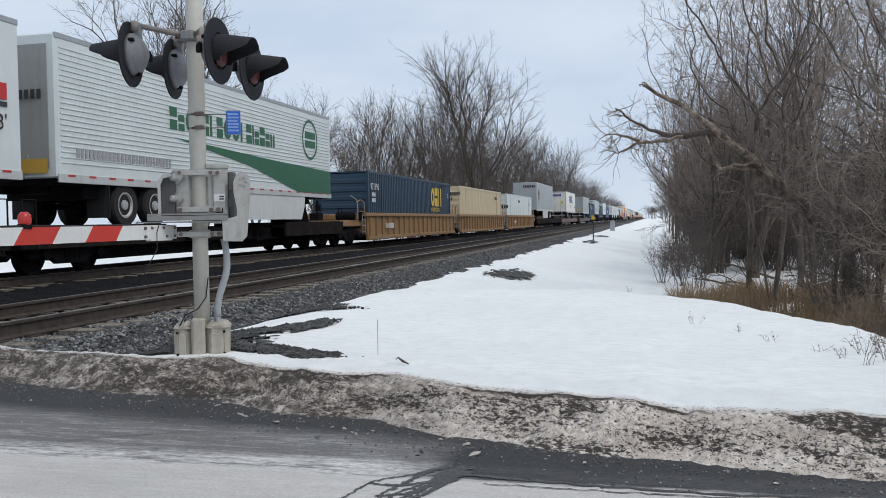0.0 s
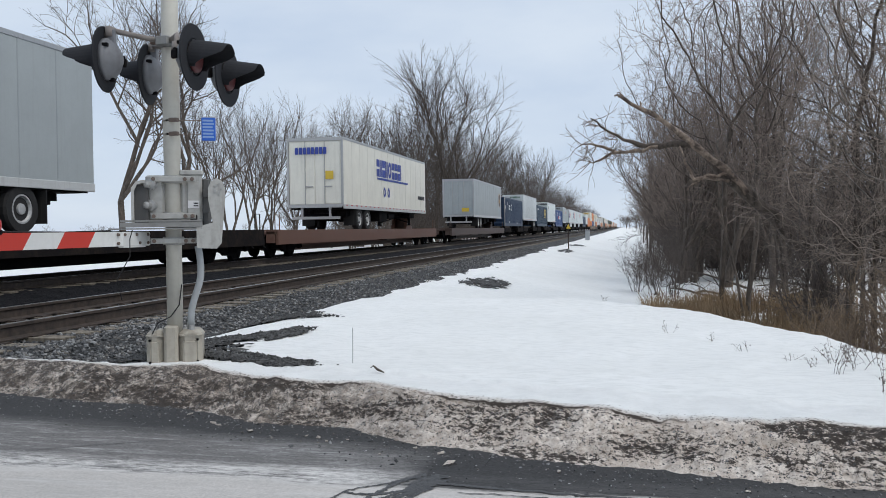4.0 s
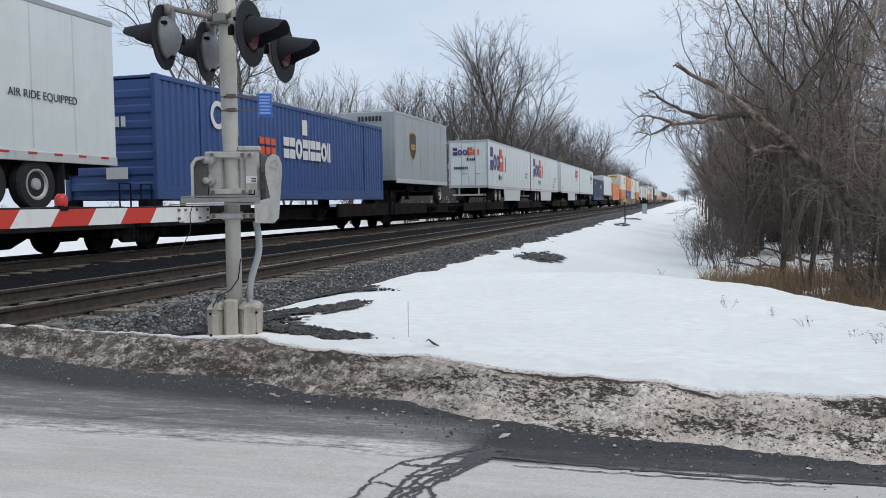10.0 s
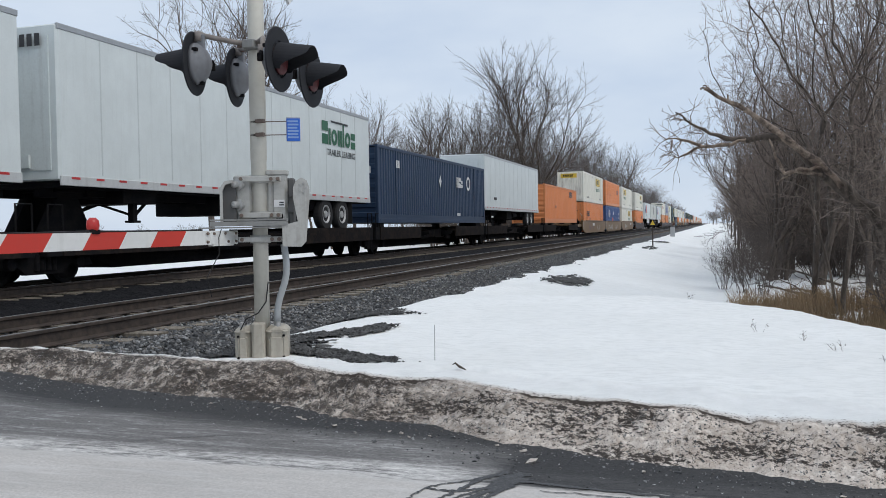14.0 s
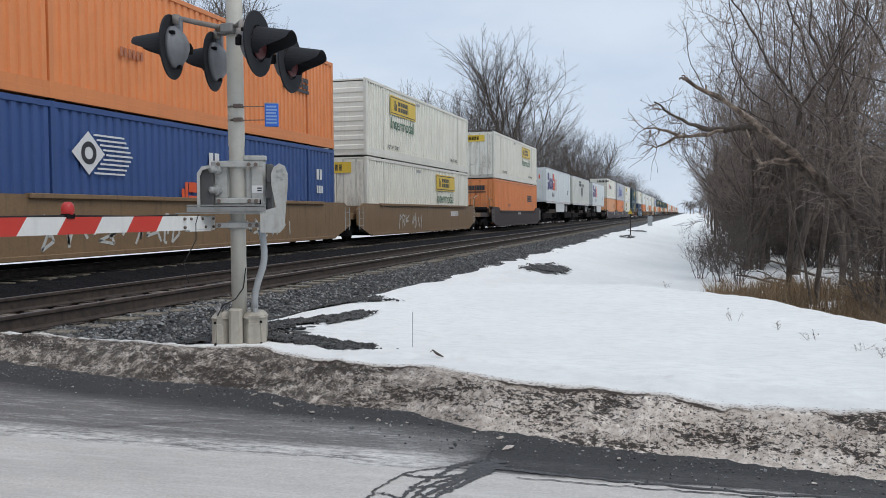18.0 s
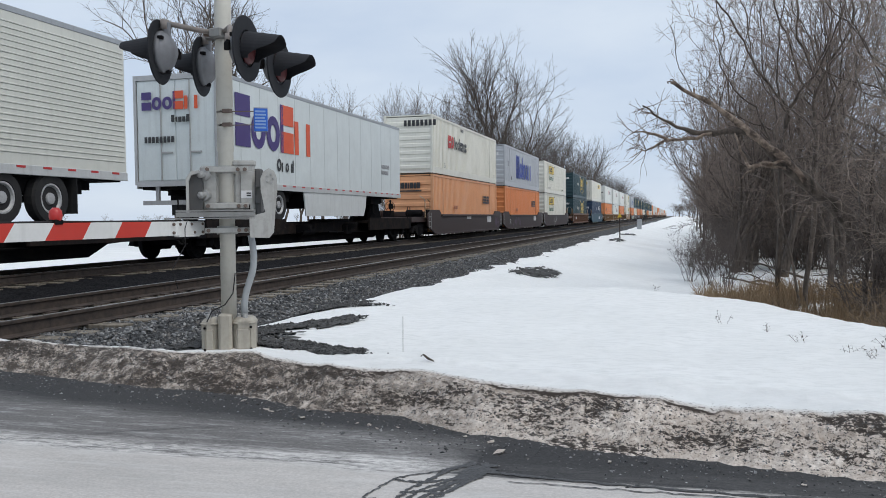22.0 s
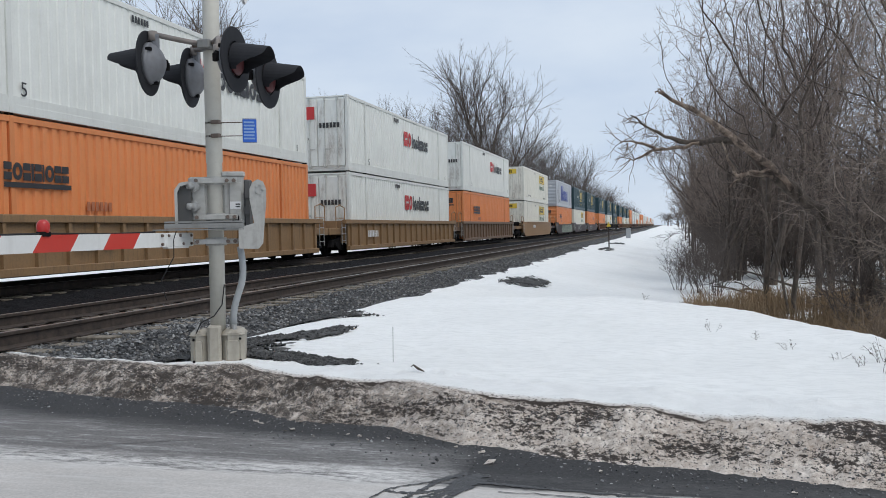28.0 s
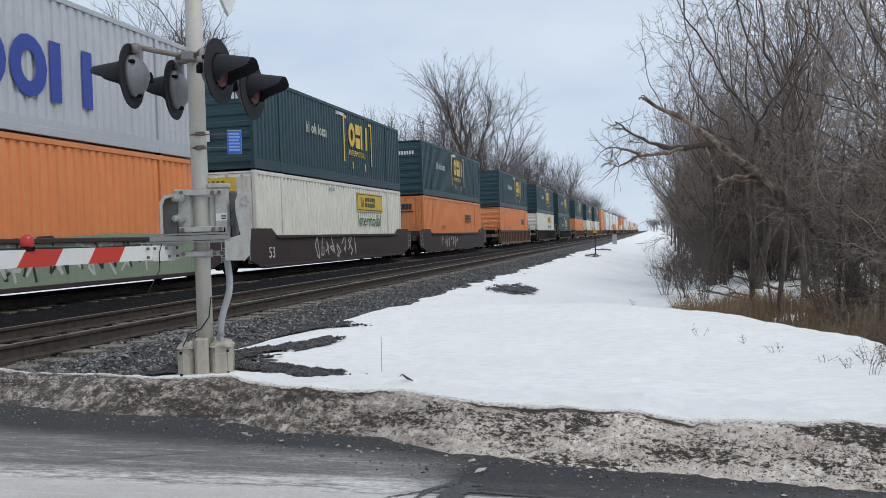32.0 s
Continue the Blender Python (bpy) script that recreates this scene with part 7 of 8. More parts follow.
def limb_tree(seed, high, girth, length, thin, stems, wide, wob, lift, lean, bark, twig, spread=0.0):
    """A tree grown shoot by shoot; with a spread its crown keeps to a rounded outline."""
    def grow(room):
        rng, wood, fine = random.Random(seed), Geo(), Geo()
        turn = rng.uniform(0, 6.283)
        for k in range(stems):
            a = turn + 6.283 * k / stems
            tilt = lean * rng.uniform(0.6, 1.3) if stems > 1 else 0.03
            limbs(wood, fine, Vector((0.1 * k, 0.06 * k, -0.4)), Vector((tilt * math.cos(a), tilt * math.sin(a), 1)).normalized(), length * rng.uniform(0.85, 1.1), girth * rng.uniform(0.75, 1.0) if k else girth, thin, wide, wob, lift, 0, rng, room)
        return wood, fine, max(v[2] for v in fine.v)
    wood, fine, top = grow(None)
    if spread:
        h = 0.76 * top

        def room(p):
            mid, out = 0.58 * h, math.hypot(p.x, p.y) / (spread * h)
            return out < 0.4 + 0.6 * p.z / mid if p.z < mid else out * out + ((p.z - mid) / (0.42 * h)) ** 2 < 1
        wood, fine, top = grow(room)
    size = high / top
    for g in (wood, fine):
        g.v = [(x * size, y * size, z * size) for x, y, z in g.v]
    return wood.mesh("trunk", bark, smooth=True), fine.mesh("crown", twig)


NEAR_KINDS = [tree_kind(21 + i, TALL if i % 2 else BUSHY, 0.10, BARK, TWIG) for i in range(6)]
EDGE_KINDS = [tree_kind(61 + i, BUSHY if i % 2 else TALL, 0.085, MID_BARK, PALE_TWIG) for i in range(2)]
WOOD_KINDS = [crown_tree(301 + i, 10.5, 2.7, 2.0, 1 + i % 2, 760, 0.24, "round", 0.0048, 0.06, 4, 0.42, stiff=0.4, jitter=0.2, lift=0.03) for i in range(2)]
WOOD_KINDS += [limb_tree(311 + i, 10.8, 0.11, 1.95, 0.0042, 1 + i, (13, 36), 0.12, 0.075, 0.07, BARK, TWIG) for i in range(2)]
BROW_KINDS = [crown_tree(341 + i, 9.0, 2.9, 0.9, 2, 480, 0.24, "round", 0.0046, 0.10, 4, 0.5, 0.22, MID_BARK, PALE_TWIG, 0.4, 0.2, 0.02) for i in range(2)]
ELM_KINDS = [limb_tree(k, 22.0, 0.19, 3.3, 0.0052, 2, (16, 42), 0.06, 0.03, 0.14, BARK, FAR_TWIG, 0.30) for k in (375, 373)]
SLIM_KINDS = [limb_tree(k, 16.5, 0.115, 2.8, 0.0048, 2, (16, 40), 0.055, 0.03, 0.09, BARK, FAR_TWIG, 0.22) for k in (505, 511, 508)]
LONE_KINDS = [limb_tree(k, 21.0, 0.17, 3.0, 0.0052, 1, (22, 52), 0.08, 0.045, 0.05, BARK, FAR_TWIG, 0.24) for k in (607, 610)]
BRUSH_KINDS = [limb_tree(421 + i, 6.5, 0.07, 1.25, 0.006, 5, (20, 48), 0.09, 0.03, 0.35, BARK, FAR_TWIG) for i in range(2)]
FAN_KINDS = [forked_kind(91 + i, 0.12, 30, 1, 8, 0.005) for i in range(2)]
FAR_KINDS = [forked_kind(51 + i, 0.11, 33, 1 + i % 2, 7, 0.005) for i in range(5)]


def tree(kind, x, y, size, yaw, label="bare leafless tree with a dense crown of fine twigs", group="bare trees"):
    ob = thing("tree", label, "tree", group, Matrix.LocRotScale((x, y, ground_z(x, y) - 0.05), Euler((0, 0, yaw)), (size, size, size * 1.0)))
    part("trunk", kind[0], ob)
    part("crown", kind[1], ob)


LOW_KINDS = []
for i in range(4):
    low = forked_kind(551 + i, 0.11, 33, 1, 4, 0.02)
    rows = []
    for me in low:
        rows.append(([v.co[:] for v in me.vertices], [tuple(p.vertices) for p in me.polygons]))
        bpy.data.meshes.remove(me)
    (va, fa), (vb, fb) = rows
    LOW_KINDS.append((np.array(va + vb), fa + [tuple(k + len(va) for k in f) for f in fb]))
FAR_WOODS = Geo()


def far_tree(x, y, size, yaw):
    """Adds one tree to the woods that are too far off to be told apart."""
    pts, faces = LOW_KINDS[int(yaw * 10) % 4]
    c, s = math.cos(yaw) * size, math.sin(yaw) * size
    n, z = len(FAR_WOODS.v), ground_z(x, y)
    FAR_WOODS.v += [(x + c * a - s * b, y + s * a + c * b, z + size * h) for a, b, h in pts.tolist()]
    FAR_WOODS.f += [tuple(n + k for k in f) for f in faces]


rng = random.Random(77)
# the wood beside the line
for x, y, s, k in ((2.25, 22.0, 1.0, 0), (2.75, 21.0, 0.95, 1), (3.9, 16.6, 0.95, 1), (4.6, 14.6, 0.9, 0), (4.3, 27.0, 0.9, 2), (5.4, 26.5, 1.1, 0), (3.3, 30.0, 1.05, 3), (6.9, 20.5, 1.05, 1), (2.9, 38.0, 1.05, 1), (3.2, 47.0, 1.1, 0), (3.4, 58.0, 1.15, 2)):
    tree(WOOD_KINDS[k], x, y, s, 1.7 * y, "crooked dark-barked bare tree at the edge of the wood", "trees of the wood")
for x, y, s, k in ((4.1, 13.3, 0.72, 0), (4.9, 12.6, 0.9, 1), (4.5, 15.2, 0.75, 1), (5.4, 15.8, 1.0, 0), (5.9, 14.0, 1.1, 1), (3.6, 15.8, 0.5, 0)):
    tree(BROW_KINDS[k], x, y, s, 2.1 * x + y, "pale-twigged bare tree with drooping branches", "trees of the wood")
for _ in range(20):
    y = 28 + 62 * rng.random() ** 1.2
    x = 4.2 + 0.01 * y + rng.uniform(0, 0.34 * y) * rng.random() ** 0.5
    tree(rng.choice(NEAR_KINDS + WOOD_KINDS[:2]), x, y, rng.uniform(0.75, 1.15), rng.uniform(0, 6.28), group="trees of the wood")
for _ in range(34):
    y = 90 + 260 * rng.random()
    x = 4.2 + rng.uniform(0, 26) * rng.random()
    far_tree(x, y, rng.uniform(0.9, 1.3), rng.uniform(0, 6.28))
for _ in range(26):
    y = 34 + 42 * rng.random() ** 1.1
    x = 2.9 + 0.012 * y + rng.uniform(0, 0.33 * y) * rng.random() ** 0.4
    tree(rng.choice(NEAR_KINDS), x, y, rng.uniform(0.42, 0.7), rng.uniform(0, 6.28), "slender bare sapling in the wood", "trees of the wood")
for x, y, s, k in ((4.6, 64.0, 1.5, 3), (4.8, 80.0, 1.5, 1), (4.0, 15.4, 0.55, 0), (4.5, 15.6, 0.6, 2), (3.1, 16.2, 0.42, 0), (3.8, 15.2, 0.45, 2)):
    tree(NEAR_KINDS[k], x, y, s, rng.uniform(0, 6.28), group="trees of the wood")
for x, y, s, k in ((7.2, 21.0, 1.2, 0),):
    tree(EDGE_KINDS[k], x, y, s, 2.1 * x, "pale-twigged bare tree at the edge of the wood", "trees of the wood")
for _ in range(34):
    y = 32 + 42 * rng.random()
    tree(NEAR_KINDS[1 + 2 * rng.randrange(3)] if rng.random() < 0.6 else rng.choice(WOOD_KINDS), 0.75 + 0.032 * y + 1.9 * rng.random(), y, rng.uniform(0.45, 0.8), rng.uniform(0, 6.28), "slender bare sapling in the wood", "trees of the wood")
for _ in range(34):
    y = 52 + 90 * rng.random()
    tree(rng.choice(NEAR_KINDS + WOOD_KINDS), 1.0 + 0.012 * y + 3.2 * rng.random(), y, rng.uniform(0.65, 1.0), rng.uniform(0, 6.28), "bare tree in the depth of the wood", "trees of the wood")
# the row beyond the train
tree(ELM_KINDS[0], -20.4, 104, 1.13, 1.0, "very tall spreading bare elm", "trees beyond the train")
tree(ELM_KINDS[1], -24.2, 108, 0.92, 2.4, "very tall spreading bare elm", "trees beyond the train")
for x, y, s, k in ((-31.5, 88.0, 0.9, 0), (-29.0, 90.0, 0.98, 1), (-27.0, 88.0, 0.95, 2), (-25.4, 92.0, 1.0, 0), (-23.6, 90.0, 0.9, 1), (-22.6, 96.0, 1.02, 2), (-25.0, 101.0, 1.1, 1), (-28.0, 99.0, 1.1, 2), (-21.0, 98.0, 0.9, 0), (-30.8, 98.0, 1.1, 1), (-19.6, 112.0, 0.9, 2), (-20.2, 122.0, 1.0, 0), (-19.4, 134.0, 1.0, 1), (-20.6, 146.0, 1.1, 2), (-19.3, 158.0, 1.1, 0), (-19.8, 176.0, 1.2, 1), (-19.5, 196.0, 1.3, 2), (-20.0, 214.0, 1.35, 0), (-24.0, 128.0, 1.15, 1), (-25.0, 150.0, 1.2, 2), (-24.0, 185.0, 1.3, 1)):
    tree(SLIM_KINDS[k], x, y, s, 1.3 * y, "slender many-stemmed bare tree beyond the track", "trees beyond the train")
for _ in range(70):
    y = 72 + 160 * rng.random()
    tree(rng.choice(BRUSH_KINDS), -19.0 - 13 * rng.random(), y, rng.uniform(0.8, 1.35), rng.uniform(0, 6.28), "low bare many-stemmed tree in the hedgerow", "trees beyond the train")
for _ in range(22):
    y = 122 + 130 * rng.random()
    x = -20.5 - 26 * rng.random()
    tree(rng.choice(FAR_KINDS + FAN_KINDS), x, y, rng.uniform(1.25, 1.7), rng.uniform(0, 6.28), group="trees beyond the train")
for _ in range(16):
    y = 230 + 110 * rng.random()
    tree(rng.choice(FAR_KINDS), -20 - rng.uniform(0, 16), y, rng.uniform(1.6, 2.1), rng.uniform(0, 6.28), group="trees beyond the train")
for _ in range(60):
    far_tree(-20 - rng.uniform(0, 26), 320 + 420 * rng.random(), rng.uniform(1.7, 2.2), rng.uniform(0, 6.28))
for x, y, s, k in ((-32.9, 52.6, 1.0, 0), (-31.3, 57.0, 0.95, 1)):
    tree(LONE_KINDS[k], x, y, s, 0.6 + k, "tall bare tree standing alone by the field", "trees beyond the train")
for x, y, s, k in ((-31.8, 62.4, 0.88, 0), (-32.0, 67.0, 0.84, 1), (-31.7, 70.0, 0.9, 2), (-31.3, 74.5, 0.92, 0), (-30.8, 78.5, 0.85, 1), (-33.5, 76.0, 0.95, 2)):
    tree(SLIM_KINDS[k], x, y, s, 2.3 * y, "slender many-stemmed bare tree beyond the track", "trees beyond the train")
for _ in range(46):
    a = math.radians(rng.uniform(-64, -22))
    r = rng.uniform(420, 700)
    far_tree(r * math.sin(a), r * math.cos(a), rng.uniform(0.6, 1.0), rng.uniform(0, 6.28))
for _ in range(44):
    y = 420 + 520 * rng.random()
    far_tree(5 + 0.05 * y * rng.random(), y, rng.uniform(1.5, 2.2), rng.uniform(0, 6.28))
for _ in range(16):
    far_tree(-5 + 13 * rng.random(), 980 + 320 * rng.random(), rng.uniform(1.6, 2.5), rng.uniform(0, 6.28))
setting("far_woods", FAR_WOODS.mesh("far_woods", FAR_TWIG), "distant bare grey-brown woods along the line and horizon", "woods", "stuff")
# the broken, leaning dead tree
dead = thing("dead_tree", "broken leaning dead tree with stripped bark", "dead tree", "", pose(3.9, 17.5, ground_z(3.9, 17.5)))
zb = ground_z(3.9, 17.5)
K = 1.133


def limb(name, pts, radii, label="", mat=None):
    rng = random.Random(len(pts) * 7 + 1)
    fine, rr = [], []
    for (a, ra), (b, rb) in zip(zip(pts, radii), zip(pts[1:], radii[1:])):
        for q in (0, 0.34, 0.67):
            fine.append(tuple(K * (u + (v - u) * q) + rng.uniform(-1, 1) * 0.028 - o for u, v, o in zip(a, b, (3.9, 17.5, zb + 0.985 * (K - 1)))))
            rr.append((ra + (rb - ra) * q) * rng.uniform(0.78, 1.25))
    fine.append(tuple(K * u - o for u, o in zip(pts[-1], (3.9, 17.5, zb + 0.985 * (K - 1)))))
    rr.append(radii[-1])
    return part(name, Geo().tube(fine, rr, 9).mesh(name, mat or DEAD_WOOD, smooth=True), dead, label)


limb("trunk", [(-0.05, 15, 3.17), (0.46, 15, 2.86), (1.01, 15.05, 2.47), (1.64, 15.1, 1.92), (2.0, 15.15, 1.52)], [0.026, 0.042, 0.055, 0.064, 0.06], "pale barkless leaning trunk")
limb("broken_tip", [(-0.155, 15, 3.195), (-0.09, 15, 3.18), (0.05, 15, 3.11)], [0.010, 0.024, 0.036], "splintered broken end")
limb("broken_tip", [(-0.11, 15, 3.25), (-0.06, 15, 3.20), (0.02, 15, 3.13)], [0.008, 0.018, 0.028], "splintered broken end")
limb("stub", [(0.25, 14.97, 3.06), (0.27, 15, 2.97)], [0.014, 0.024])
limb("lower_trunk", [(1.35, 15.2, 2.12), (1.7, 15.2, 1.80), (2.17, 15.25, 1.35), (2.57, 15.35, 1.02), (2.96, 15.4, 0.55), (3.4, 15.5, -0.35), (3.5, 15.5, -1.0)], [0.05, 0.10, 0.13, 0.15, 0.17, 0.19, 0.22], "dark bark-covered lower trunk", BARK)
limb("limb", [(-0.53, 15, 2.85), (-0.28, 15, 2.62), (0.0, 15, 2.45), (0.37, 15, 2.33), (0.69, 15.05, 2.34), (1.15, 15.1, 2.34)], [0.013, 0.022, 0.034, 0.048, 0.055, 0.065], "dark bark-covered limb", BARK)
limb("limb", [(-0.6, 15, 2.09), (-0.38, 15, 2.11), (-0.14, 15, 2.25), (0.18, 15, 2.24), (0.55, 15, 2.31)], [0.009, 0.018, 0.024, 0.03, 0.04])
limb("limb", [(-0.75, 15, 2.40), (-0.47, 15, 2.36), (-0.14, 15, 2.25)], [0.01, 0.02, 0.03])
limb("limb", [(0.92, 15, 2.30), (1.05, 15, 1.91), (1.15, 15, 1.76), (1.37, 15, 1.80), (1.7, 15.1, 1.83)], [0.012, 0.024, 0.032, 0.03, 0.04])
limb("limb", [(1.0, 15, 1.55), (1.1, 15, 1.68), (1.3, 15.0, 1.78), (1.7, 15.1, 1.72)], [0.01, 0.02, 0.025, 0.035])
spray = Geo()
rng = random.Random(4)
for x, z in [(-0.5, 2.8), (-0.4, 2.7), (-0.3, 2.62), (-0.15, 2.52), (-0.7, 2.39), (-0.6, 2.37), (-0.45, 2.36), (-0.55, 2.1), (-0.5, 2.1), (-0.3, 2.15), (-0.2, 2.22), (0.0, 2.24), (0.1, 2.24), (-0.1, 2.45), (0.2, 2.36)]:
    for _ in range(4):
        grow(spray, spray, Vector((K * x - 3.9, K * 15 - 17.5, K * z - zb - 0.985 * (K - 1))), Vector((rng.gauss(-0.5, 0.5), rng.gauss(0, 0.5), rng.gauss(0.0, 0.6))).normalized(), rng.uniform(0.2, 0.55), 0.008, 2, rng, dict(levels=3, wobble=0.2, lift=0.0, children=(0, 0, 3), bare=(0, 0, 0.2), angle=((0, 0), (0, 0), (25, 60)), ratio=((1, 1), (1, 1), (0.4, 0.7)), tip=0.003))
tagged(part("twig_spray", spray.mesh("twig_spray", TWIG), dead, "fine dark twigs"), kind="stuff")


# ---- undergrowth ----
REED_TWIG = bark_material("tawny_twig", (0.10, 0.072, 0.05), (0.25, 0.185, 0.13))

def shrub_kind(seed, stems, high, mat, spread=0.3):
    rng, made = random.Random(seed), []
    sh = dict(levels=4, wobble=0.12, lift=0.04, children=(0, 4, 4, 3), bare=(0, 0.2, 0.2, 0.2), angle=((0, 0), (15, 45), (20, 50), (20, 55)), ratio=((1, 1), (0.4, 0.7), (0.4, 0.7), (0.4, 0.7)), tip=0.004)
    for k in range(4):
        g = Geo()
        for _ in range(stems // 4 + 1):
            a, r = rng.uniform(0, 6.28), 0.35 * rng.random()
            grow(g, g, Vector((r * math.cos(a), r * math.sin(a), -0.1)), Vector((rng.gauss(0, spread), rng.gauss(0, spread), 1)).normalized(), high * rng.uniform(0.6, 1.1), 0.014, 1, rng, sh)
        made.append(g.mesh("branch", mat))
    return made


DARK_TWIG = bark_material("dark_twig", (0.055, 0.044, 0.039), (0.18, 0.147, 0.128))
SHRUBS = [shrub_kind(200 + i, 12, 2.4, DARK_TWIG) for i in range(3)] + [shrub_kind(210 + i, 8, 1.6, PALE_BARK, 0.45) for i in range(2)] + [shrub_kind(220 + i, 14, 1.3, REED_TWIG, 0.35) for i in range(2)]


def shrub(kind, x, y, s, label="leafless thicket of thin upright stems", group="shrubs of the wood"):
    ob = thing("shrub", label, "shrub", group, Matrix.LocRotScale((x, y, ground_z(x, y) - 0.03), Euler((0, 0, rng.uniform(0, 6.28))), (s, s, s)))
    for me in SHRUBS[kind]:
        part("branch", me, ob)


rng = random.Random(31)
for x, y, s in ((0.4, 28.0, 0.55), (0.9, 27.0, 0.6), (0.9, 31.0, 0.6), (1.4, 26.0, 0.7), (1.4, 34.0, 0.7), (1.9, 33.0, 0.7), (3.2, 15.6, 0.8), (2.2, 36.0, 0.8), (2.6, 35.0, 0.9), (3.6, 35.0, 0.9), (2.8, 40.0, 1.0), (4.4, 36.0, 1.0), (5.6, 35.0, 1.0), (6.8, 37.0, 1.1), (3.2, 44.0, 1.1)):
    shrub(rng.randrange(3), x, y, s)
for x, y, s in ((2.7, 10.8, 0.8), (3.3, 11.2, 1.1), (2.75, 12.4, 0.7), (3.5, 9.8, 0.9), (2.95, 9.3, 0.6), (3.9, 12.0, 1.2)):
    shrub(5 + rng.randrange(2), x, y, s, "tawny leafless bush at the edge of the ditch")
for _ in range(28):
    y = 34 + 40 * rng.random() ** 1.1
    x = 1.2 + 0.03 * y + rng.uniform(0, 0.32 * y)
    if y > 21 or x > 4.2:
        shrub(rng.choice((0, 1, 2, 2, 1, 3, 4)), x, y, rng.uniform(0.6, 1.35))
for _ in range(46):
    y = 33 + 26 * rng.random()
    shrub(rng.randrange(3), 2.2 + 0.03 * y + rng.uniform(0, 0.26 * y), y, rng.uniform(1.2, 2.1))
for _ in range(26):
    y = 45 + 150 * rng.random()
    shrub(rng.randrange(3), 1.2 + 0.022 * y + rng.uniform(0, 3.5), y, rng.uniform(0.7, 1.3))
for _ in range(56):
    y = 90 + 200 * rng.random()
    shrub(rng.randrange(3), -19.5 - rng.uniform(0, 12), y, rng.uniform(1.2, 2.2), group="shrubs beyond the train")

reeds = Geo()
rng = random.Random(8)
for _ in range(15000):
    y = rng.uniform(13.5, 23)
    x = y * math.tan(math.radians(rng.uniform(1.6, 13.5))) + rng.gauss(0, 0.1)
    if noise.noise(Vector((x * 0.6, y * 0.6, 3.0))) < -0.12:
        continue
    z, h = ground_z(x, y) - 0.05, rng.uniform(0.25, 0.85)
    lean = Vector((rng.gauss(0, 0.22), rng.gauss(0, 0.22), 1)).normalized() * h
    w = rng.uniform(0.004, 0.009)
    a = rng.uniform(0, 3.14)
    dx, dy = w * math.cos(a), w * math.sin(a)
    m = (x + lean.x * 0.4, y + lean.y * 0.4, z + lean.z * 0.6)
    t = (x + lean.x * 1.3, y + lean.y * 1.3, z + lean.z * 0.93)
    reeds.quad((x - dx, y - dy, z), (x + dx, y + dy, z), (m[0] + dx, m[1] + dy, m[2]), (m[0] - dx, m[1] - dy, m[2]))
    reeds.quad((m[0] - dx, m[1] - dy, m[2]), (m[0] + dx, m[1] + dy, m[2]), t)
setting("marsh_grass", reeds.mesh("marsh_grass", REED), "tawny dry marsh grass in the ditch", "grass", "stuff")


# fallen branches on the floor of the wood
rng = random.Random(19)
for _ in range(16):
    x, y = rng.uniform(1.9, 6.5), rng.uniform(22.5, 32)
    g, a = Geo(), rng.uniform(0, 3.14)
    grow(g, g, Vector((0, 0, 0.04)), Vector((math.cos(a), math.sin(a), rng.uniform(0.0, 0.35))).normalized(), rng.uniform(1.2, 3.2), rng.uniform(0.02, 0.06), 1, rng, dict(levels=3, wobble=0.14, lift=-0.01, children=(0, 5, 3), bare=(0, 0.3, 0.2), angle=((0, 0), (20, 55), (25, 60)), ratio=((1, 1), (0.25, 0.5), (0.3, 0.6)), tip=0.006))
    log = thing("fallen_branch", "dark fallen branch lying on snow in the wood", "branch", "fallen branches", pose(x, y, ground_z(x, y)))
    part("wood", g.mesh("wood", BARK), log)


# dry weeds that stand in the snow
def weed(x, y, h, seed, stems=4):
    rng = random.Random(seed)
    ob = thing("weed", "dry brown weed stalks standing in the snow", "weed", "weeds in the snow", pose(x, y, ground_z(x, y)))
    for _ in range(stems):
        g = Geo()
        lean = Vector((rng.gauss(0, 0.35), rng.gauss(0, 0.35), 1)).normalized()
        grow(g, g, Vector((rng.gauss(0, 0.02), rng.gauss(0, 0.02), -0.03)), lean, h * rng.uniform(0.5, 1), 0.0019, 2, rng, dict(levels=3, wobble=0.16, lift=0.0, children=(0, 0, 6), bare=(0, 0, 0.3), angle=((0, 0), (0, 0), (20, 75)), ratio=((1, 1), (1, 1), (0.12, 0.45)), tip=0.0008))
        tips = [Vector(v) for v in g.v]
        for _ in range(5 + int(12 * h)):
            p = rng.choice(tips)
            if p.z > 0.05:
                e = Vector((rng.gauss(0, 1), rng.gauss(0, 1), rng.gauss(-0.6, 0.8))).normalized() * rng.uniform(0.006, 0.02)
                w = e.orthogonal() * rng.uniform(0.2, 0.45)
                g.quad(p, p + e * 0.5 + w, p + e, p + e * 0.5 - w * 0.6)
        tagged(part("stalk", g.mesh("stalk", WEED), ob), kind="stuff")


WEED = bark_material("dry_weed", (0.045, 0.035, 0.03), (0.17, 0.125, 0.10))
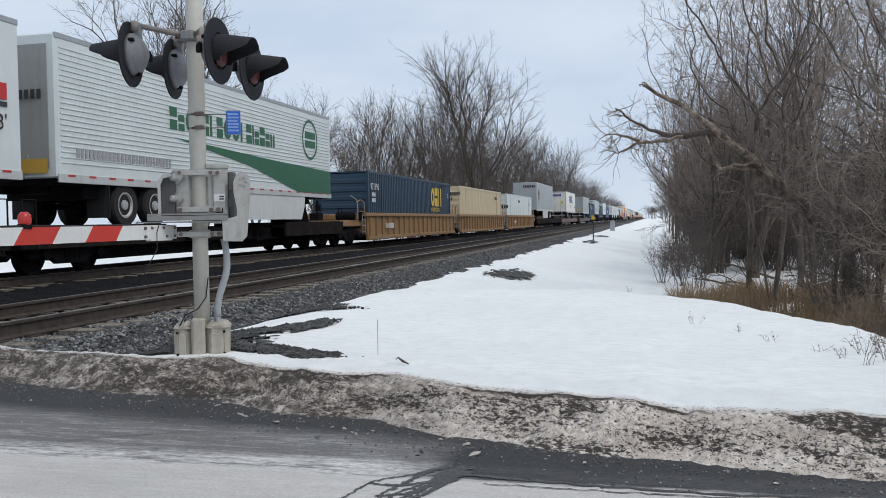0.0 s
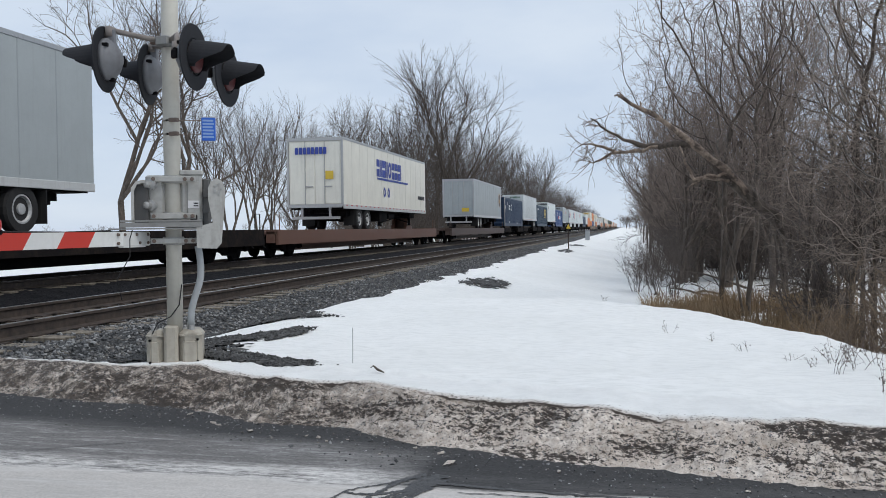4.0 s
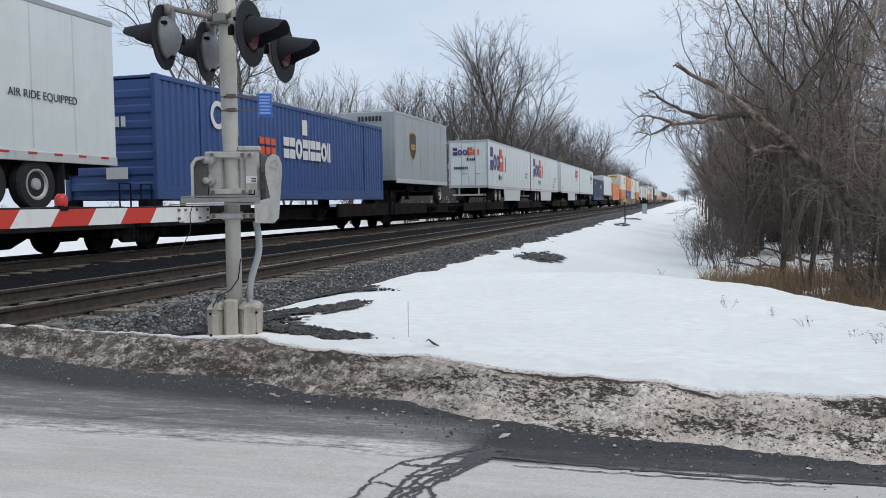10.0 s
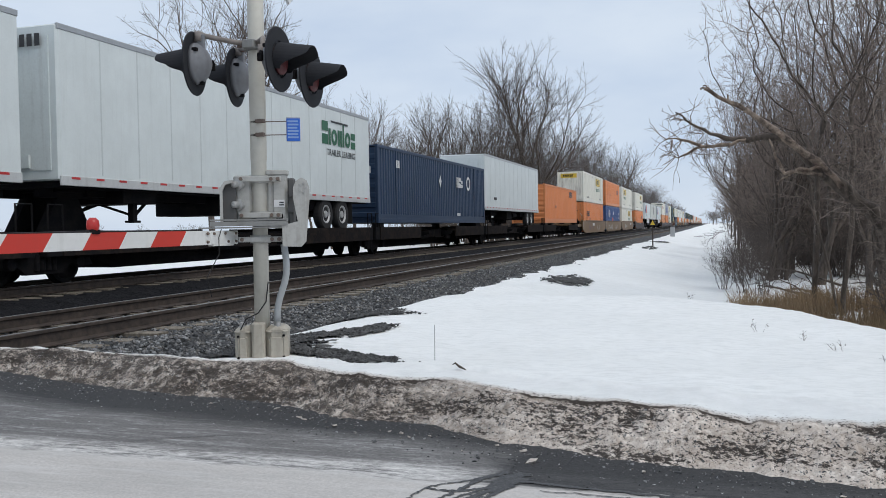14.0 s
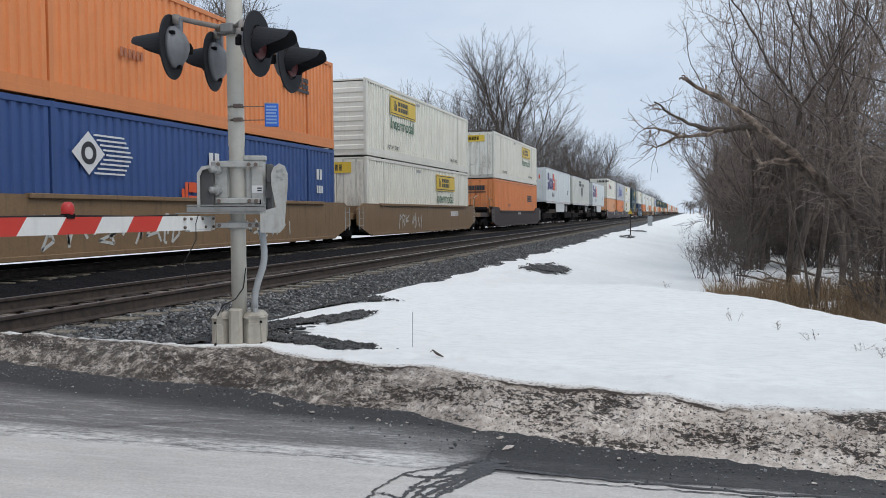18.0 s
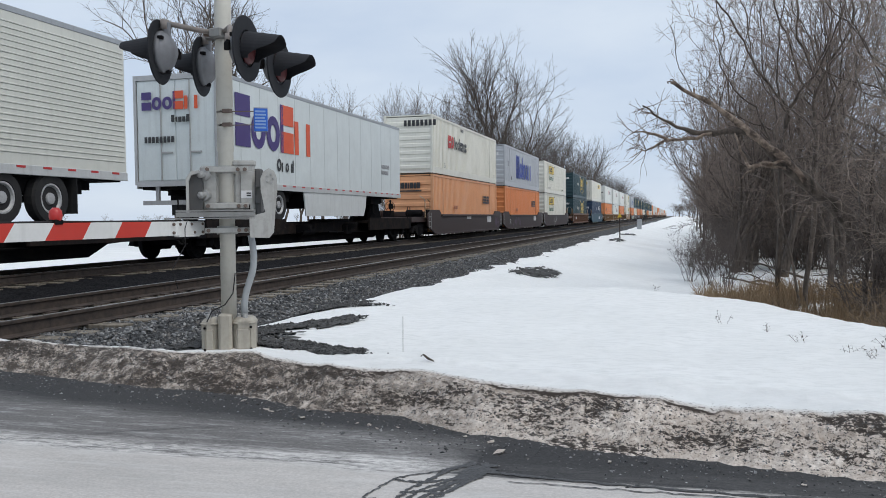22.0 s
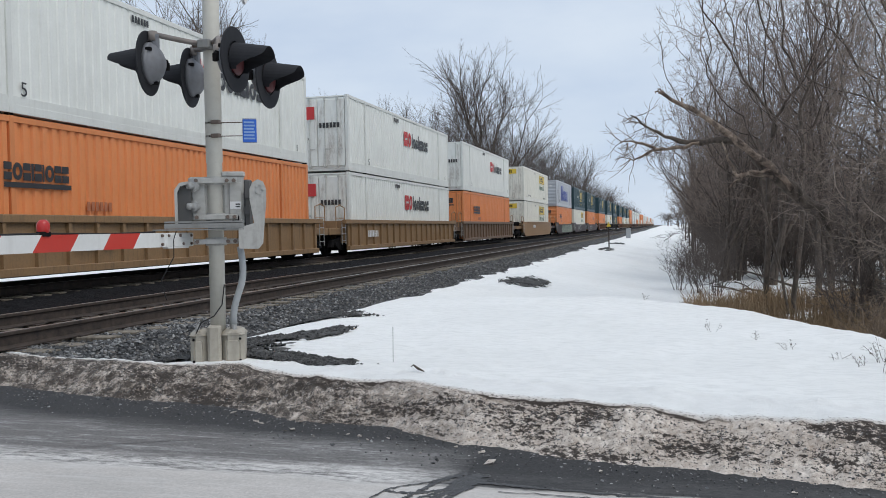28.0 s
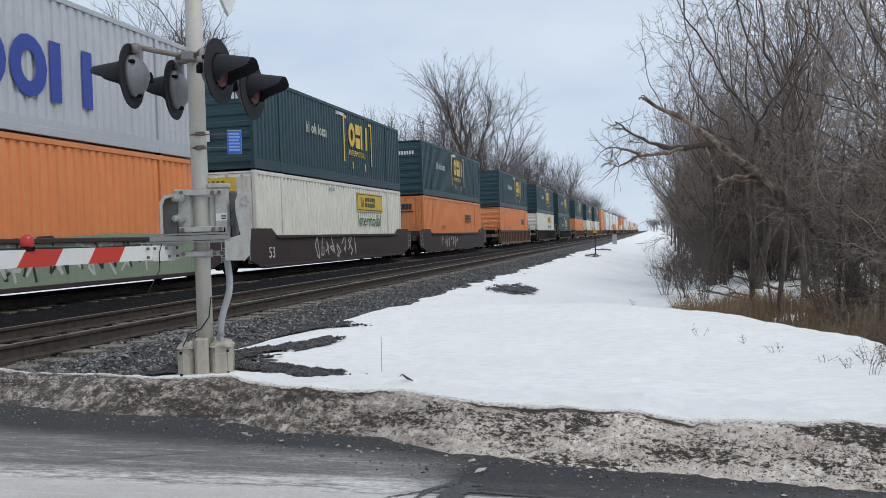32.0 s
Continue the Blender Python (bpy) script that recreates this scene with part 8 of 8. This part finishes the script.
for i, (x, y, h) in enumerate([(0.93, 7.1, 0.14), (0.4, 8.2, 0.16), (0.72, 7.7, 0.12), (1.15, 6.6, 0.14), (1.25, 6.3, 0.16), (1.35, 6.0, 0.26), (1.5, 6.2, 0.32), (1.6, 5.8, 0.34), (1.75, 6.1, 0.42), (1.45, 5.4, 0.2), (1.7, 5.3, 0.32), (1.95, 6.6, 0.42), (2.1, 7.2, 0.45), (2.2, 6.2, 0.42), (1.85, 5.2, 0.3), (1.55, 6.7, 0.3), (1.85, 7.3, 0.4), (1.68, 6.4, 0.36), (1.42, 6.5, 0.22), (2.0, 5.7, 0.4), (2.25, 6.8, 0.5), (-0.3, 12.4, 0.16), (0.2, 12.0, 0.14), (1.0, 9.9, 0.13)]):
    weed(x, y, h, 300 + i, 3 if h < 0.2 else 5)
stick = thing("stake", "thin upright wire stake in the snow", "stake", "", pose(-1.93, 6.0, ground_z(-1.93, 6.0)))
part("rod", Geo().tube([(0, 0, -0.1), (0.004, 0, 0.26)], 0.003, 6).mesh("rod", STEEL), stick)
deb = thing("broken_stick", "short dark broken stick lying on the snow", "stick", "", pose(-1.66, 5.55, ground_z(-1.66, 5.55) + 0.02, 0, 0, -20))
part("wood", Geo().tube([(0, 0, 0.025), (0.02, 0, 0.04), (0.05, 0.01, 0.015), (0.10, 0.01, 0.0)], [0.003, 0.005, 0.009, 0.004], 7).mesh("wood", BARK), deb)


DAMP_GRAVEL = stone_like("damp_gravel", (0.016, 0.016, 0.017), (0.15, 0.148, 0.145), 26, 0.9, 0.8, 0.03)


def gravel_patch(x, y, rx, ry, rz, n):
    """Bare soil and stones where the snow has thinned, with a ragged outline."""
    rng, g, soil = random.Random(int(abs(x * 100) + y)), Geo(), Geo()
    c, s = math.cos(rz), math.sin(rz)

    def inside(u, v):
        return (u / rx) ** 2 + (v / ry) ** 2 + 0.75 * noise.fractal(Vector((u * 3.2, v * 6.0, x)), 0.8, 2.0, 5) < 0.62
    step = min(rx, ry) / 14
    for i in range(-int(1.2 * rx / step), int(1.2 * rx / step)):
        for j in range(-int(1.2 * ry / step), int(1.2 * ry / step)):
            if inside(i * step, j * step):
                q = []
                for a, b in ((i, j), (i + 1, j), (i + 1, j + 1), (i, j + 1)):
                    px, py = x + a * step * c - b * step * s, y + a * step * s + b * step * c
                    q.append((px, py, ground_z(px, py) + 0.02 + 0.01 * noise.noise(Vector((px * 20, py * 20, 0)))))
                soil.quad(*q)
    for _ in range(n):
        u, v = rng.uniform(-1.2, 1.2) * rx, rng.uniform(-1.2, 1.2) * ry
        if inside(u, v):
            px, py = x + u * c - v * s, y + u * s + v * c
            stone(g, px, py, ground_z(px, py) + 0.018, rng.uniform(0.010, 0.028) * (1 + 0.012 * y), rng)
    g.f += [tuple(k + len(g.v) for k in f) for f in soil.f]
    g.v += soil.v
    setting("gravel_patch", g.mesh("gravel_patch", DAMP_GRAVEL), "patch of dark gravel showing through the snow", "gravel", "stuff")


gravel_patch(-2.74, 5.99, 0.92, 0.21, -0.32, 1800)
gravel_patch(-4.10, 6.40, 1.15, 0.90, 0.0, 5500)
gravel_patch(-3.24, 7.42, 0.72, 0.30, 1.12, 900)
gravel_patch(-4.05, 9.3, 0.95, 0.50, -0.1, 1500)
gravel_patch(-3.75, 23.6, 0.75, 1.9, 0.0, 900)
gravel_patch(-3.7, 56.0, 0.5, 2.5, 0.0, 300)
gravel_patch(-3.9, 72.0, 0.8, 3.0, 0.0, 300)
post = thing("marker_post", "thin dark steel marker post beside the track", "post", "", pose(-3.75, 60, ground_z(-3.75, 60)))
part("pole", Geo().box(-0.04, 0.04, -0.04, 0.04, -0.2, 1.7, 0.01).mesh("pole", RAIL_RUST), post)
part("plate", Geo().prism([(-0.16, 1.42), (0.16, 1.42), (0.0, 1.74)], 1, -0.055, -0.042).mesh("plate", YELLOW), post, "small yellow triangular plate")
post2 = thing("marker_post", "pale marker post beside the track", "post", "", pose(-4.1, 100, ground_z(-4.1, 100)))
part("pole", Geo().box(-0.25, 0.25, -0.25, 0.25, -0.2, 1.1, 0.02).mesh("pole", GALV), post2)


def motions():
    # metres that the train has run towards the crossing by then
    RUN = [(0, 0.0), (8, 185.9), (16, 371.3), (24, 557.8), (32, 744.7)]
    for ob, u, z in TRAIN:
        walk(ob, [(t, pose(TRACK_FAR, u - s, z)) for t, s in RUN])


motions()
